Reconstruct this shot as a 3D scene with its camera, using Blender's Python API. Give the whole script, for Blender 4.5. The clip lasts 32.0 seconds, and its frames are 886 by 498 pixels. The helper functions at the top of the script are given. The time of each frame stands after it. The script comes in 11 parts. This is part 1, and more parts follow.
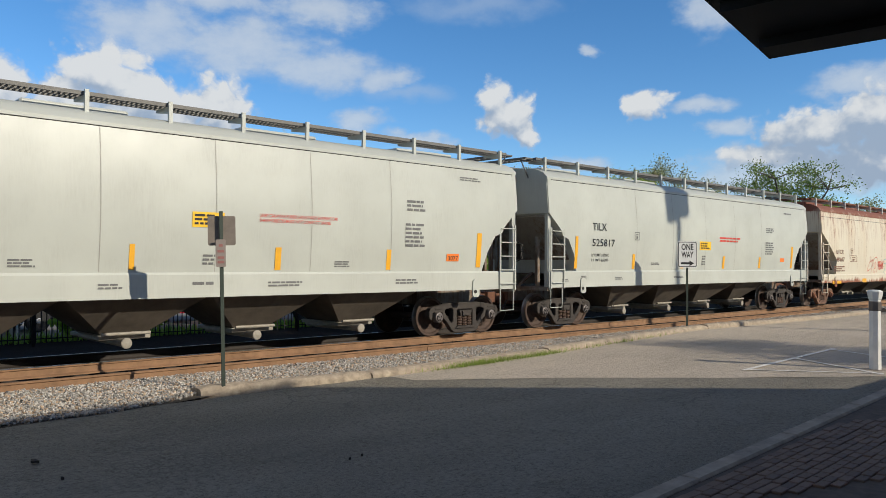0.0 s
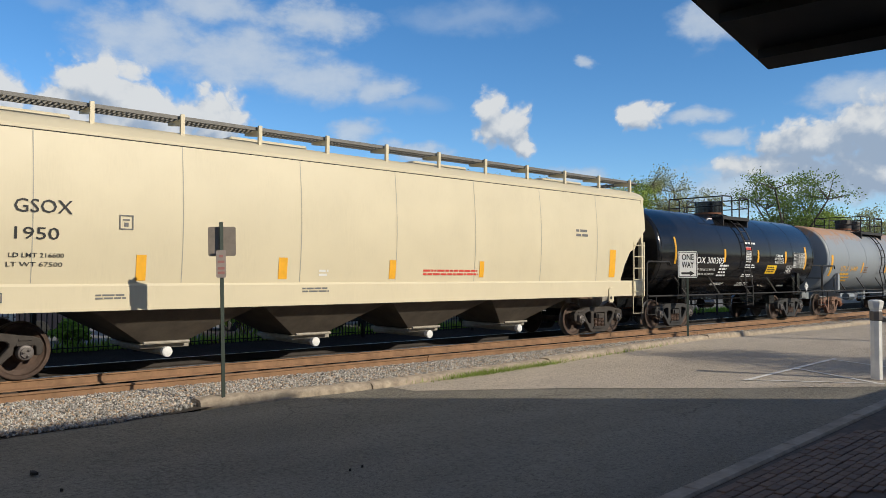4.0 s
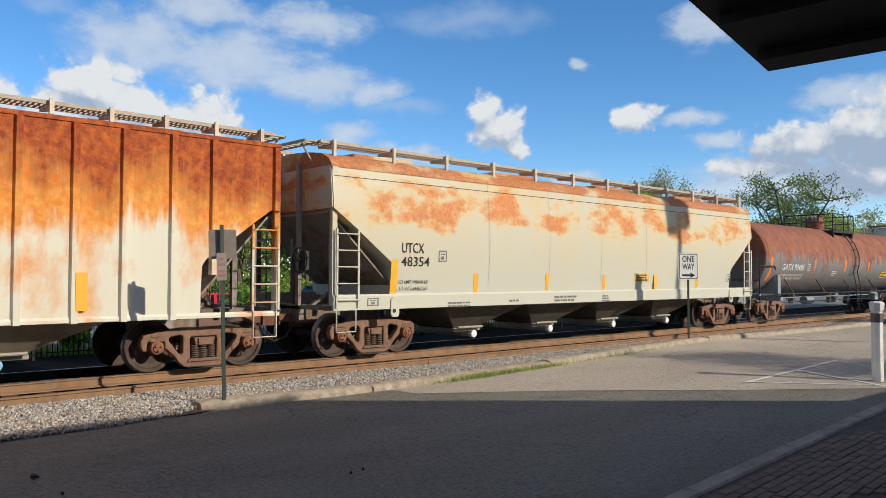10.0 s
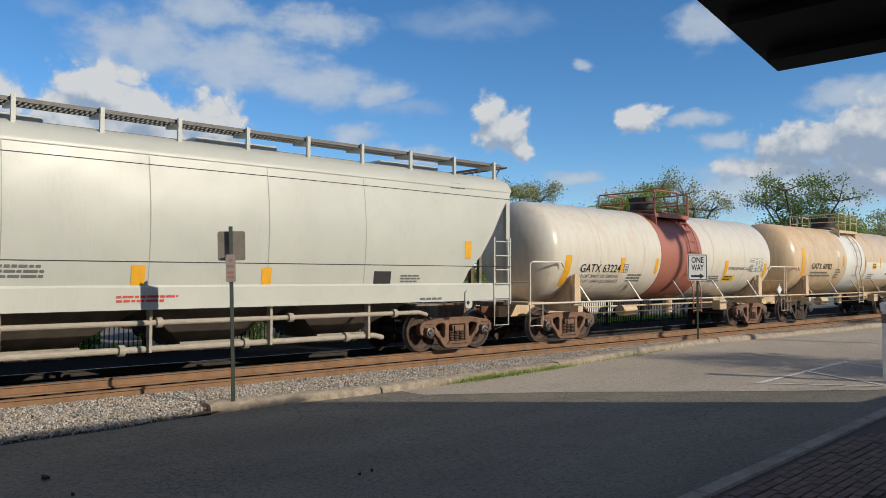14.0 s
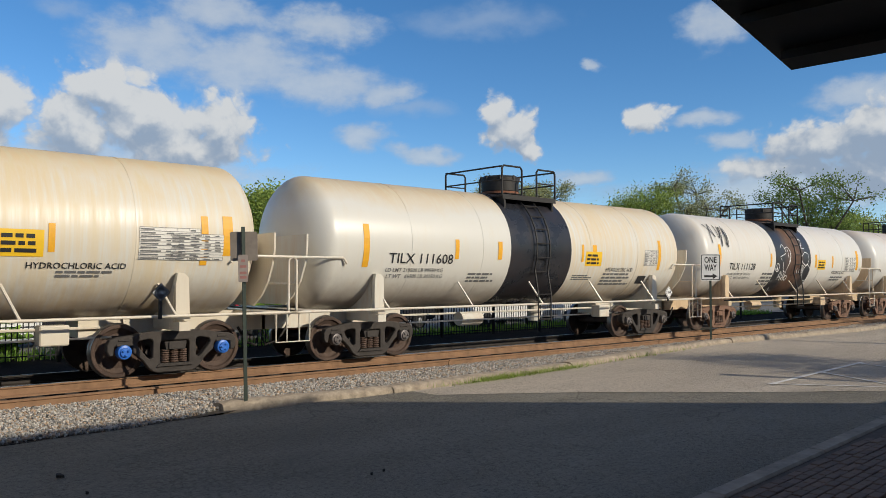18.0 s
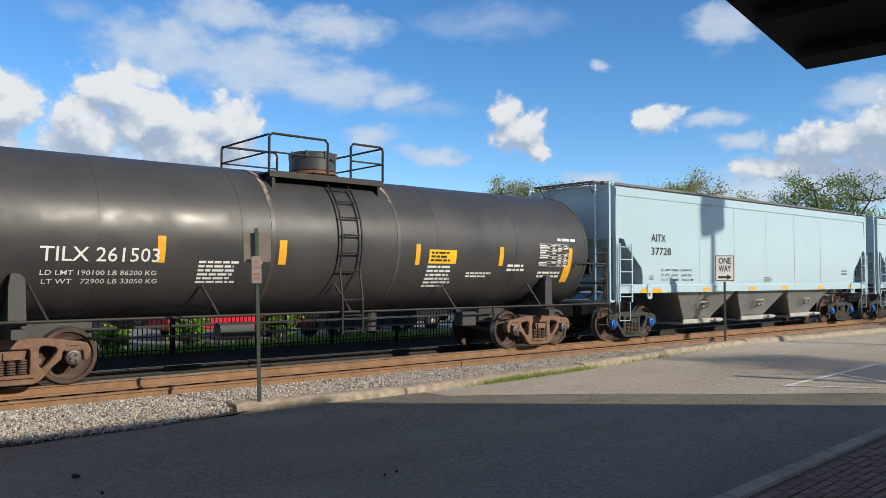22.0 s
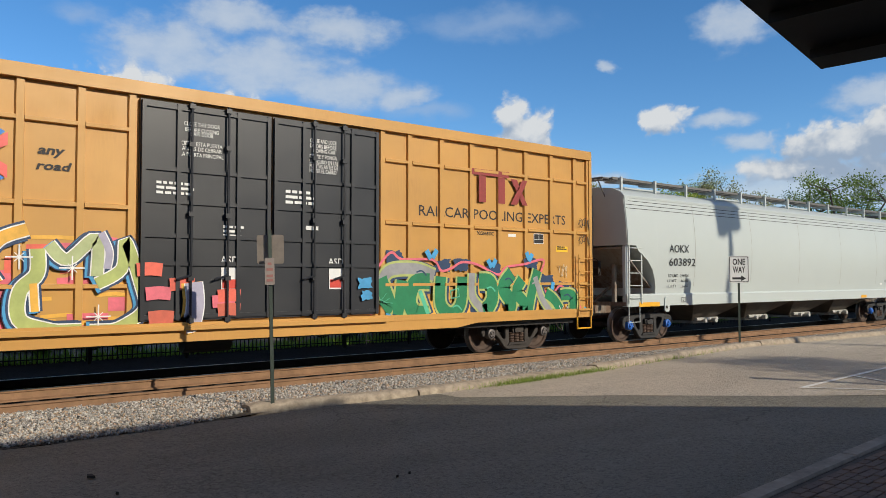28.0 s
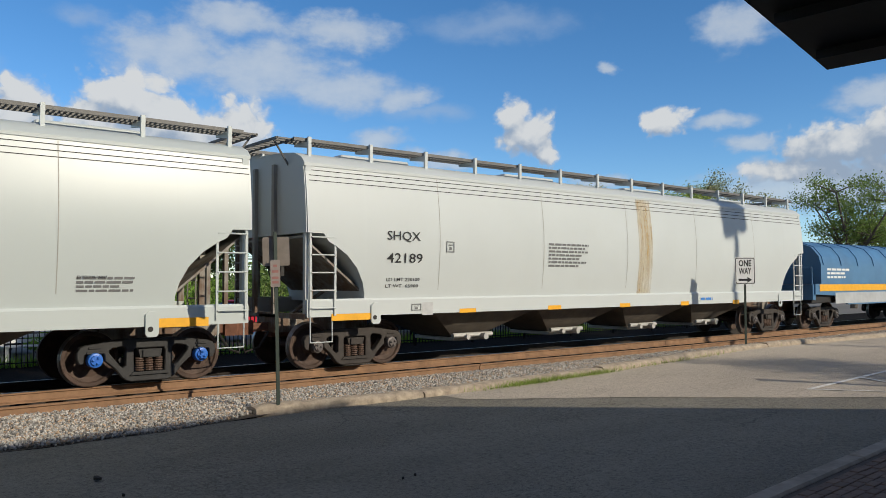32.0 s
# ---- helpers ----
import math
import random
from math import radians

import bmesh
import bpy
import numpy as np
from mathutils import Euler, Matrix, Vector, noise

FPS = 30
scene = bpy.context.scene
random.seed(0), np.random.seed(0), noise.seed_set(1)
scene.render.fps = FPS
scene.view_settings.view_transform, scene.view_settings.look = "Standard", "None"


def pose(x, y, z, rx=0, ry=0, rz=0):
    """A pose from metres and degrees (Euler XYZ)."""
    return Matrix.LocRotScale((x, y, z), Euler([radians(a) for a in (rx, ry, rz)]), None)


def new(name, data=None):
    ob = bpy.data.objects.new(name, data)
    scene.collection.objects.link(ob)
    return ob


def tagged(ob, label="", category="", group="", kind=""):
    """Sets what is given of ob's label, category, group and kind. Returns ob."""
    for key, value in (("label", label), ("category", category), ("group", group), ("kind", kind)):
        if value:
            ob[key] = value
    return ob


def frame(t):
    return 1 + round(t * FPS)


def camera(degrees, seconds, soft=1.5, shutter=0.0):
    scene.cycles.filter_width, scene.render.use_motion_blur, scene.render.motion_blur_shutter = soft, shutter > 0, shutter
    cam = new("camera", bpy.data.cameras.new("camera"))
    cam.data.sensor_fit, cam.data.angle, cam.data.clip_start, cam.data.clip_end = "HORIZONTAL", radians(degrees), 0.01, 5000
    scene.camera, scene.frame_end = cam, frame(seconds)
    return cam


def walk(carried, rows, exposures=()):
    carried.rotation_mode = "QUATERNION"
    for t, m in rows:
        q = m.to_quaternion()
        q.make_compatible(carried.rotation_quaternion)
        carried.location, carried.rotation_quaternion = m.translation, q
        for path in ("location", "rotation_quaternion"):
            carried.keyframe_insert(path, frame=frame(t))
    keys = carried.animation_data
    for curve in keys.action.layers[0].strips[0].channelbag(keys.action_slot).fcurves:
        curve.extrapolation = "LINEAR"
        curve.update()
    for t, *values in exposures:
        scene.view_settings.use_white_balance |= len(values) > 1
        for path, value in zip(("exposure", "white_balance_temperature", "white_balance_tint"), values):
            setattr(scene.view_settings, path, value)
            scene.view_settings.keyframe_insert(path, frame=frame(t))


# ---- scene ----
# ---------------------------------------------------------------- camera
VIEW = [(0, -43.05, 1.05, -0.28), (0.5, -42.99, 1.04, -0.29), (1, -42.99, 1.05, -0.31), (1.5, -43.03, 1.09, -0.28), (2, -43.00, 1.19, -0.28), (2.5, -43.01, 1.26, -0.25), (3, -43.01, 1.37, -0.22), (3.5, -43.03, 1.64, -0.20), (5.5, -43.01, 1.94, -0.22), (6, -43.00, 1.96, -0.20), (6.5, -42.99, 1.96, -0.18), (7, -42.99, 1.96, -0.18), (7.5, -42.99, 1.97, -0.13), (8, -42.98, 1.98, -0.12), (8.5, -42.98, 1.99, -0.09), (9, -42.98, 1.99, -0.10), (9.5, -42.98, 1.99, -0.10), (10, -42.99, 1.98, -0.10), (10.5, -42.98, 1.99, -0.09), (11, -42.97, 1.99, -0.10), (11.5, -42.92, 2.03, -0.01), (12, -42.67, 2.00, -0.08), (12.5, -42.45, 2.00, -0.06), (13, -42.39, 2.02, -0.07), (13.5, -42.39, 2.03, -0.05), (14, -42.38, 2.07, -0.02), (14.5, -42.32, 2.06, -0.04), (16.5, -41.83, 2.09, -0.04), (17, -41.73, 2.07, -0.01), (17.5, -41.66, 2.09, -0.03), (18, -41.53, 2.08, -0.01), (18.5, -41.41, 2.09, -0.00), (19, -41.19, 2.11, -0.02), (19.5, -40.96, 2.10, 0.01), (20, -40.89, 2.11, 0.02), (20.5, -40.89, 2.11, 0.02), (21, -40.88, 2.15, 0.04), (21.5, -40.73, 2.16, 0.01), (22, -40.61, 2.16, 0.01), (22.5, -40.59, 2.17, 0.04), (23, -40.60, 2.19, 0.07), (23.5, -40.59, 2.17, 0.04), (24, -40.49, 2.19, 0.08), (24.5, -40.15, 2.22, 0.06), (25, -39.97, 2.18, 0.04), (25.5, -39.93, 2.21, 0.05), (27.5, -39.74, 2.26, 0.07), (28, -39.70, 2.27, 0.08), (28.5, -39.67, 2.27, 0.09), (29, -39.52, 2.28, 0.09), (29.5, -39.46, 2.30, 0.13), (30, -39.48, 2.30, 0.13), (30.5, -39.47, 2.33, 0.14), (31, -39.47, 2.33, 0.11), (31.5, -39.46, 2.36, 0.14), (32, -39.31, 2.40, 0.15)]
cam = camera(58.7, 32.0, soft=0.85, shutter=0.0)
EYE = (0.0, 0.0, 2.05)
EXPOSURE = [(0.0, -0.05), (2.0, -0.15), (3.0, -0.2), (4.5, 0.05), (6.0, 0.25), (7.5, 0.18), (9.0, 0.08), (12.0, 0.1), (14.0, -0.2), (17.0, -0.2), (20.0, -0.2), (21.0, -0.25), (22.0, 0.12), (23.0, 0.06), (25.0, -0.12), (28.0, -0.08), (30.0, -0.2), (32.0, -0.15)]
walk(cam, [(t, pose(*EYE, 90 + p, r, y)) for t, y, p, r in VIEW], EXPOSURE)

# ---------------------------------------------------------------- light
SUN = Vector((-0.31, 0.85, -0.43)).normalized()      # the way the sunlight travels
ELEV = math.asin(-SUN.z)
AZIM = math.atan2(-SUN.x, -SUN.y)
sun = new("sun", bpy.data.lights.new("sun", "SUN"))
sun.data.energy, sun.data.angle, sun.data.color = 3.9, radians(0.5), (1.0, 0.905, 0.74)
sun.rotation_euler = (-SUN).to_track_quat("Z", "Y").to_euler()
world = bpy.data.worlds.new("sky")
scene.world = world
world.use_nodes = True
wn = world.node_tree.nodes
sky = wn.new("ShaderNodeTexSky")
sky.sky_type, sky.sun_disc = "NISHITA", False
sky.sun_elevation, sky.sun_rotation = ELEV, AZIM
sky.air_density, sky.dust_density, sky.ozone_density = 0.8, 0.0, 3.0
tint = wn.new("ShaderNodeHueSaturation")
tint.inputs["Saturation"].default_value = 1.22
tint.inputs["Value"].default_value = 1.12
world.node_tree.links.new(sky.outputs[0], tint.inputs["Color"])
# unseen white cloud added outside the view to whiten the fill light; the near clouds have a layer of their own
where = wn.new("ShaderNodeTexCoord")
heap = wn.new("ShaderNodeTexNoise")
heap.inputs["Scale"].default_value, heap.inputs["Detail"].default_value = 3.0, 6.0
world.node_tree.links.new(where.outputs["Generated"], heap.inputs["Vector"])
cover = wn.new("ShaderNodeMapRange")
for i, v in ((1, 0.36), (2, 0.60), (3, 0.0), (4, 0.7)):
    cover.inputs[i].default_value = v
world.node_tree.links.new(heap.outputs["Fac"], cover.inputs[0])
ahead = wn.new("ShaderNodeVectorMath")
ahead.operation = "DOT_PRODUCT"
ahead.inputs[1].default_value = (0.68, 0.73, 0.0)
world.node_tree.links.new(where.outputs["Generated"], ahead.inputs[0])
clear = wn.new("ShaderNodeMapRange")
for i, v in ((1, 0.35), (2, 0.62), (3, 1.0), (4, 0.0)):
    clear.inputs[i].default_value = v
world.node_tree.links.new(ahead.outputs["Value"], clear.inputs[0])
both = wn.new("ShaderNodeMath")
both.operation = "MULTIPLY"
world.node_tree.links.new(cover.outputs[0], both.inputs[0])
world.node_tree.links.new(clear.outputs[0], both.inputs[1])
cloudy = wn.new("ShaderNodeMix")
cloudy.data_type = "RGBA"
cloudy.inputs[7].default_value = (2.9, 2.6, 2.2, 1)
world.node_tree.links.new(both.outputs[0], cloudy.inputs[0])
world.node_tree.links.new(tint.outputs[0], cloudy.inputs[6])
world.node_tree.links.new(cloudy.outputs[2], wn["Background"].inputs[0])
wn["Background"].inputs[1].default_value = 0.14

# ---------------------------------------------------------------- materials
def srgb(r, g, b):
    return tuple((c / 12.92 if c <= 0.04045 else ((c + 0.055) / 1.055) ** 2.4) for c in (r, g, b)) + (1.0,)


class Nodes:
    """A short hand for node materials."""
    def __init__(self, name):
        self.m = bpy.data.materials.new(name)
        self.m.use_nodes = True
        self.t = self.m.node_tree
        self.b = self.t.nodes["Principled BSDF"]
        self.co = self.t.nodes.new("ShaderNodeTexCoord")

    def put(self, socket, value):
        if hasattr(value, "links"):
            self.t.links.new(value, socket)
        else:
            socket.default_value = value

    def noise(self, scale, detail=4.0, rough=0.6, stretch=(1, 1, 1), out="Fac", vec=None):
        mp = self.t.nodes.new("ShaderNodeMapping")
        mp.inputs["Scale"].default_value = stretch
        self.t.links.new(vec or self.co.outputs["Object"], mp.inputs[0])
        n = self.t.nodes.new("ShaderNodeTexNoise")
        n.inputs["Scale"].default_value, n.inputs["Detail"].default_value, n.inputs["Roughness"].default_value = scale, detail, rough
        self.t.links.new(mp.outputs[0], n.inputs["Vector"])
        return n.outputs[out]

    def ramp(self, v, lo, hi, a=0.0, b=1.0):
        n = self.t.nodes.new("ShaderNodeMapRange")
        n.inputs[1].default_value, n.inputs[2].default_value, n.inputs[3].default_value, n.inputs[4].default_value = lo, hi, a, b
        self.put(n.inputs[0], v)
        return n.outputs[0]

    def math(self, op, a, b=0.0):
        n = self.t.nodes.new("ShaderNodeMath")
        n.operation = op
        self.put(n.inputs[0], a)
        self.put(n.inputs[1], b)
        return n.outputs[0]

    def mix(self, fac, a, b):
        n = self.t.nodes.new("ShaderNodeMix")
        n.data_type = "RGBA"
        self.put(n.inputs[0], fac)
        self.put(n.inputs[6], a)
        self.put(n.inputs[7], b)
        return n.outputs[2]

    def xyz(self):
        n = self.t.nodes.new("ShaderNodeSeparateXYZ")
        self.t.links.new(self.co.outputs["Object"], n.inputs[0])
        return n.outputs

    def random(self):
        return self.t.nodes.new("ShaderNodeObjectInfo").outputs["Random"]

    def finish(self, colour, rough=0.6, metal=0.0, bump=None, strength=0.2, dist=0.01, spec=None):
        self.put(self.b.inputs["Base Color"], colour)
        self.put(self.b.inputs["Roughness"], rough)
        self.put(self.b.inputs["Metallic"], metal)
        if spec is not None:
            self.b.inputs["Specular IOR Level"].default_value = spec
        if bump is not None:
            n = self.t.nodes.new("ShaderNodeBump")
            n.inputs["Strength"].default_value, n.inputs["Distance"].default_value = strength, dist
            self.t.links.new(bump, n.inputs["Height"])
            self.t.links.new(n.outputs[0], self.b.inputs["Normal"])
        return self.m


def paint(name, col, rough=0.45, dirt=0.25, dirt_col=(0.10, 0.07, 0.05, 1), scale=1.2, streak=4.0, metal=0.0, bump=0.08):
    """Painted steel with broad soiling and fine streaks that run down."""
    n = Nodes(name)
    big = n.noise(scale, 6, 0.65)
    fine = n.noise(9.0, 5, 0.7, (streak, streak, 0.35))
    f = n.math("MULTIPLY", n.ramp(big, 0.42, 0.75), n.ramp(fine, 0.35, 0.75))
    f = n.math("MULTIPLY", f, dirt)
    shade = n.ramp(n.noise(0.7, 3, 0.5), 0.3, 0.7, 1.0 - 0.25 * dirt - 0.01, 1.0 + 0.2 * dirt + 0.01)
    c = n.mix(f, col, dirt_col)
    mul = n.t.nodes.new("ShaderNodeMix")
    mul.data_type, mul.blend_type = "RGBA", "MULTIPLY"
    mul.inputs[0].default_value = 1.0
    n.t.links.new(c, mul.inputs[6])
    n.t.links.new(shade, mul.inputs[7])
    r = n.ramp(big, 0.3, 0.8, rough - 0.2 * dirt, rough + 0.5 * dirt)
    return n.finish(mul.outputs[2], r, metal, n.noise(30, 4, 0.6), bump, 0.004)


def rusted(name, col, rust=(0.30, 0.085, 0.025, 1), dark=(0.09, 0.028, 0.015, 1), z_lo=3.0, z_hi=4.4, amount=1.0, patch=1.1, rough=0.6, streak=5.0, dust=0.2, dust_col=(0.35, 0.2, 0.1, 1), base_level=0.0):
    """Old paint that rust has eaten from the roof downwards, with runs and patches."""
    n = Nodes(name)
    z = n.xyz()[2]
    h = n.ramp(z, z_lo, z_hi)
    patchy = n.noise(patch, 8, 0.7, (1, 1, 0.8))
    runs = n.noise(3.0, 6, 0.7, (streak, streak, 0.18))
    lift = n.math("ADD", n.math("MULTIPLY", h, 0.75 * amount), n.math("MULTIPLY", n.math("SUBTRACT", patchy, 0.5), 1.6))
    lift = n.math("ADD", lift, n.math("MULTIPLY", n.math("SUBTRACT", runs, 0.5), 0.9))
    f = n.ramp(n.math("ADD", lift, base_level), 0.34, 0.60)
    tone = n.ramp(n.noise(2.3, 7, 0.75), 0.35, 0.7)
    rc = n.mix(tone, rust, dark)
    soil = n.math("MULTIPLY", n.ramp(n.noise(1.7, 6, 0.7, (3, 3, 0.5)), 0.45, 0.7), dust)
    pc = n.mix(soil, col, dust_col)
    c = n.mix(f, pc, rc)
    r = n.ramp(f, 0, 1, rough - 0.15, 0.85)
    return n.finish(c, r, 0.0, n.noise(24, 6, 0.7), 0.25, 0.006)


def rust_sheet(name, col, edge, ragged, orange, red, pale, low=0.0, low_col=(0.60, 0.30, 0.10, 1), soft=0.3):
    """Rust that covers a side from the roof to an uneven edge, light at its fringe, with runs and loose patches below."""
    n = Nodes(name)
    z = n.xyz()[2]
    wide = n.noise(1.0, 4, 0.6, (1, 0.1, 0.10))
    mid = n.noise(1.5, 5, 0.6, (1, 1, 0.45))
    runs = n.noise(5.0, 5, 0.65, (2.2, 2.2, 0.25))
    d = n.math("ADD", n.math("MULTIPLY", n.math("SUBTRACT", wide, 0.5), ragged * 2.4), n.math("MULTIPLY", n.math("SUBTRACT", mid, 0.5), ragged * 1.7))
    d = n.math("ADD", d, n.math("MULTIPLY", n.math("SUBTRACT", runs, 0.5), ragged * 0.8))
    d = n.math("ADD", n.math("SUBTRACT", z, edge), d)
    f = n.ramp(d, -soft, soft * 0.8)
    deep = n.ramp(n.math("ADD", d, n.math("MULTIPLY", n.math("SUBTRACT", n.noise(2.0, 7, 0.7), 0.5), 1.5)), 0.35, 1.15)
    flake = n.ramp(n.noise(7.0, 7, 0.75), 0.40, 0.68)
    tone = n.mix(deep, n.mix(flake, pale, orange), n.mix(n.math("MULTIPLY", flake, 0.75), red, orange))
    stain = n.math("MULTIPLY", n.ramp(n.noise(0.8, 6, 0.65, (1, 1, 0.6)), 0.50, 0.66), low)
    speck = n.ramp(n.noise(14.0, 5, 0.7, (1.4, 1.4, 0.5)), 0.60, 0.72, 0.0, 0.35)
    base = n.mix(stain, col, low_col)
    base = n.mix(n.math("MULTIPLY", speck, n.math("ADD", stain, 0.3)), base, orange)
    c = n.mix(f, base, tone)
    return n.finish(c, n.ramp(f, 0, 1, 0.45, 0.85), 0.0, n.noise(26, 6, 0.7), 0.25, 0.006)


def rust_spots(name, col, stain, orange, red, z_mid, z_half, level):
    """Pale paint with yellow staining and separate soft-edged rust spots in a belt of heights."""
    n = Nodes(name)
    z = n.xyz()[2]
    belt = n.ramp(n.math("ABSOLUTE", n.math("SUBTRACT", z, z_mid)), z_half * 0.4, z_half, 0.16, -0.14)
    lump = n.math("ADD", n.noise(0.75, 6, 0.62, (1, 1, 1.7)), belt)
    f = n.ramp(lump, level, level + 0.10)
    core = n.ramp(n.math("ADD", lump, n.math("MULTIPLY", n.math("SUBTRACT", n.noise(9, 6, 0.75), 0.5), 0.22)), level + 0.05, level + 0.16)
    soak = n.math("MULTIPLY", n.ramp(z, 1.6, 3.6), n.ramp(n.noise(0.6, 5, 0.6, (1, 1, 0.5)), 0.33, 0.62))
    drip = n.ramp(n.noise(6.0, 4, 0.6, (2, 2, 0.10)), 0.58, 0.72, 0.0, 0.4)
    c = n.mix(n.math("MULTIPLY", soak, 0.75), col, stain)
    c = n.mix(n.math("MULTIPLY", drip, n.ramp(z, 1.4, 3.8)), c, stain)
    c = n.mix(n.math("MULTIPLY", f, 0.85), c, n.mix(core, stain, n.mix(n.ramp(n.noise(12, 5, 0.7), 0.4, 0.65), red, orange)))
    return n.finish(c, n.ramp(f, 0, 1, 0.42, 0.8), 0.0, n.noise(26, 6, 0.7), 0.2, 0.005)


def streaked(name, col, streak_col, stain_col, top, reach):
    """Pale paint with thin dark runs that start at the eaves and fade on the way down."""
    n = Nodes(name)
    z = n.xyz()[2]
    h = n.ramp(z, top - reach, top)
    thin = n.noise(7.0, 4, 0.6, (2.6, 2.6, 0.07))
    wide = n.noise(1.1, 5, 0.6, (1, 1, 0.3))
    f = n.ramp(n.math("ADD", thin, n.math("MULTIPLY", h, 0.20)), 0.66, 0.80)
    f = n.math("MULTIPLY", f, n.math("MULTIPLY", n.ramp(wide, 0.38, 0.6, 0.15, 1.0), n.ramp(h, 0.0, 0.7, 0.10, 0.9)))
    top_f = n.ramp(n.math("ADD", n.ramp(z, top - 0.45, top + 0.1), n.math("MULTIPLY", n.math("SUBTRACT", n.noise(5.0, 4, 0.6, (2.2, 2.2, 0.1)), 0.5), 1.6)), 0.75, 1.15)
    f = n.math("MAXIMUM", f, n.math("MULTIPLY", top_f, 0.8))
    soil = n.ramp(n.math("ADD", wide, n.math("MULTIPLY", h, 0.12)), 0.52, 0.85, 0.0, 0.4)
    c = n.mix(soil, col, stain_col)
    c = n.mix(f, c, streak_col)
    return n.finish(c, 0.5, 0.0, n.noise(30, 4, 0.6), 0.12, 0.004)


def plain(name, col, rough=0.6, metal=0.0, vary=0.15, scale=6.0, bump=0.1):
    n = Nodes(name)
    v = n.ramp(n.noise(scale, 5, 0.65), 0.3, 0.7, 1 - vary, 1 + vary)
    mul = n.t.nodes.new("ShaderNodeMix")
    mul.data_type, mul.blend_type = "RGBA", "MULTIPLY"
    mul.inputs[0].default_value = 1.0
    mul.inputs[6].default_value = col
    n.t.links.new(v, mul.inputs[7])
    return n.finish(mul.outputs[2], rough, metal, n.noise(scale * 5, 4, 0.6), bump, 0.005)


# ---------------------------------------------------------------- mesh helpers
def part(name, bm, material, parent=None, label="", smooth=0.0):
    """Links a bmesh (or a ready mesh) as one mesh object under its thing."""
    if isinstance(bm, bmesh.types.BMesh):
        me = bpy.data.meshes.new(name)
        if smooth:
            for f in bm.faces:
                f.smooth = True
            for e in bm.edges:
                if len(e.link_faces) == 2 and e.calc_face_angle(0) > smooth:
                    e.smooth = False
        bm.to_mesh(me)
        bm.free()
        me.materials.append(material)
    else:
        me = bm
    ob = new(name, me)
    if parent is not None:
        ob.parent = parent
    if label:
        ob["label"] = label
    return ob


def thing(name, label, category, group="", kind="", at=None):
    ob = new(name)
    ob.empty_display_size = 0.2
    if at is not None:
        ob.matrix_basis = at
    return tagged(ob, label, category, group, kind)


def box(bm, x0, x1, y0, y1, z0, z1, bevel=0.0):
    v = [bm.verts.new(p) for p in ((x0, y0, z0), (x1, y0, z0), (x1, y1, z0), (x0, y1, z0), (x0, y0, z1), (x1, y0, z1), (x1, y1, z1), (x0, y1, z1))]
    fs = [bm.faces.new([v[i] for i in q]) for q in ((3, 2, 1, 0), (4, 5, 6, 7), (0, 1, 5, 4), (1, 2, 6, 5), (2, 3, 7, 6), (3, 0, 4, 7))]
    if bevel:
        es = {e for f in fs for e in f.edges}
        bmesh.ops.bevel(bm, geom=list(es), offset=bevel, segments=1, affect="EDGES", clamp_overlap=True)
    return bm


def prism(bm, pts, y0, y1, axis="y"):
    """A polygon, given in x and z (axis y) or y and z (axis x), pushed from y0 to y1 along the axis."""
    def place(p, w):
        return (p[0], w, p[1]) if axis == "y" else ((w, p[0], p[1]) if axis == "x" else (p[0], p[1], w))
    a = [bm.verts.new(place(p, y0)) for p in pts]
    b = [bm.verts.new(place(p, y1)) for p in pts]
    n = len(pts)
    new_faces = [bm.faces.new(a), bm.faces.new(b[::-1])]
    for i in range(n):
        new_faces.append(bm.faces.new((a[i], b[i], b[(i + 1) % n], a[(i + 1) % n])))
    bmesh.ops.recalc_face_normals(bm, faces=new_faces)
    return bm


def rod(bm, p, q, r, seg=8, r2=None):
    """A round bar from p to q."""
    p, q = Vector(p), Vector(q)
    d = (q - p)
    u = d.normalized().orthogonal().normalized()
    w = d.normalized().cross(u)
    r2 = r if r2 is None else r2
    a, b = [], []
    for i in range(seg):
        t = 2 * math.pi * i / seg
        o = u * math.cos(t) + w * math.sin(t)
        a.append(bm.verts.new(p + o * r))
        b.append(bm.verts.new(q + o * r2))
    for i in range(seg):
        j = (i + 1) % seg
        bm.faces.new((a[i], a[j], b[j], b[i]))
    bm.faces.new(a[::-1])
    bm.faces.new(b)
    return bm


def tube(bm, pts, r, seg=8):
    """A bent round bar through the points, in one piece."""
    pts = [Vector(p) for p in pts]
    ups = None
    rings = []
    for i, p in enumerate(pts):
        d = (pts[min(i + 1, len(pts) - 1)] - pts[max(i - 1, 0)]).normalized()
        if ups is None:
            ups = d.orthogonal().normalized()
        u = (ups - d * ups.dot(d))
        u = u.normalized() if u.length > 1e-4 else d.orthogonal().normalized()
        ups = u
        w = d.cross(u)
        rings.append([bm.verts.new(p + (u * math.cos(2 * math.pi * k / seg) + w * math.sin(2 * math.pi * k / seg)) * r) for k in range(seg)])
    for a, b in zip(rings, rings[1:]):
        for k in range(seg):
            j = (k + 1) % seg
            bm.faces.new((a[k], a[j], b[j], b[k]))
    bm.faces.new(rings[0][::-1])
    bm.faces.new(rings[-1])
    return bm


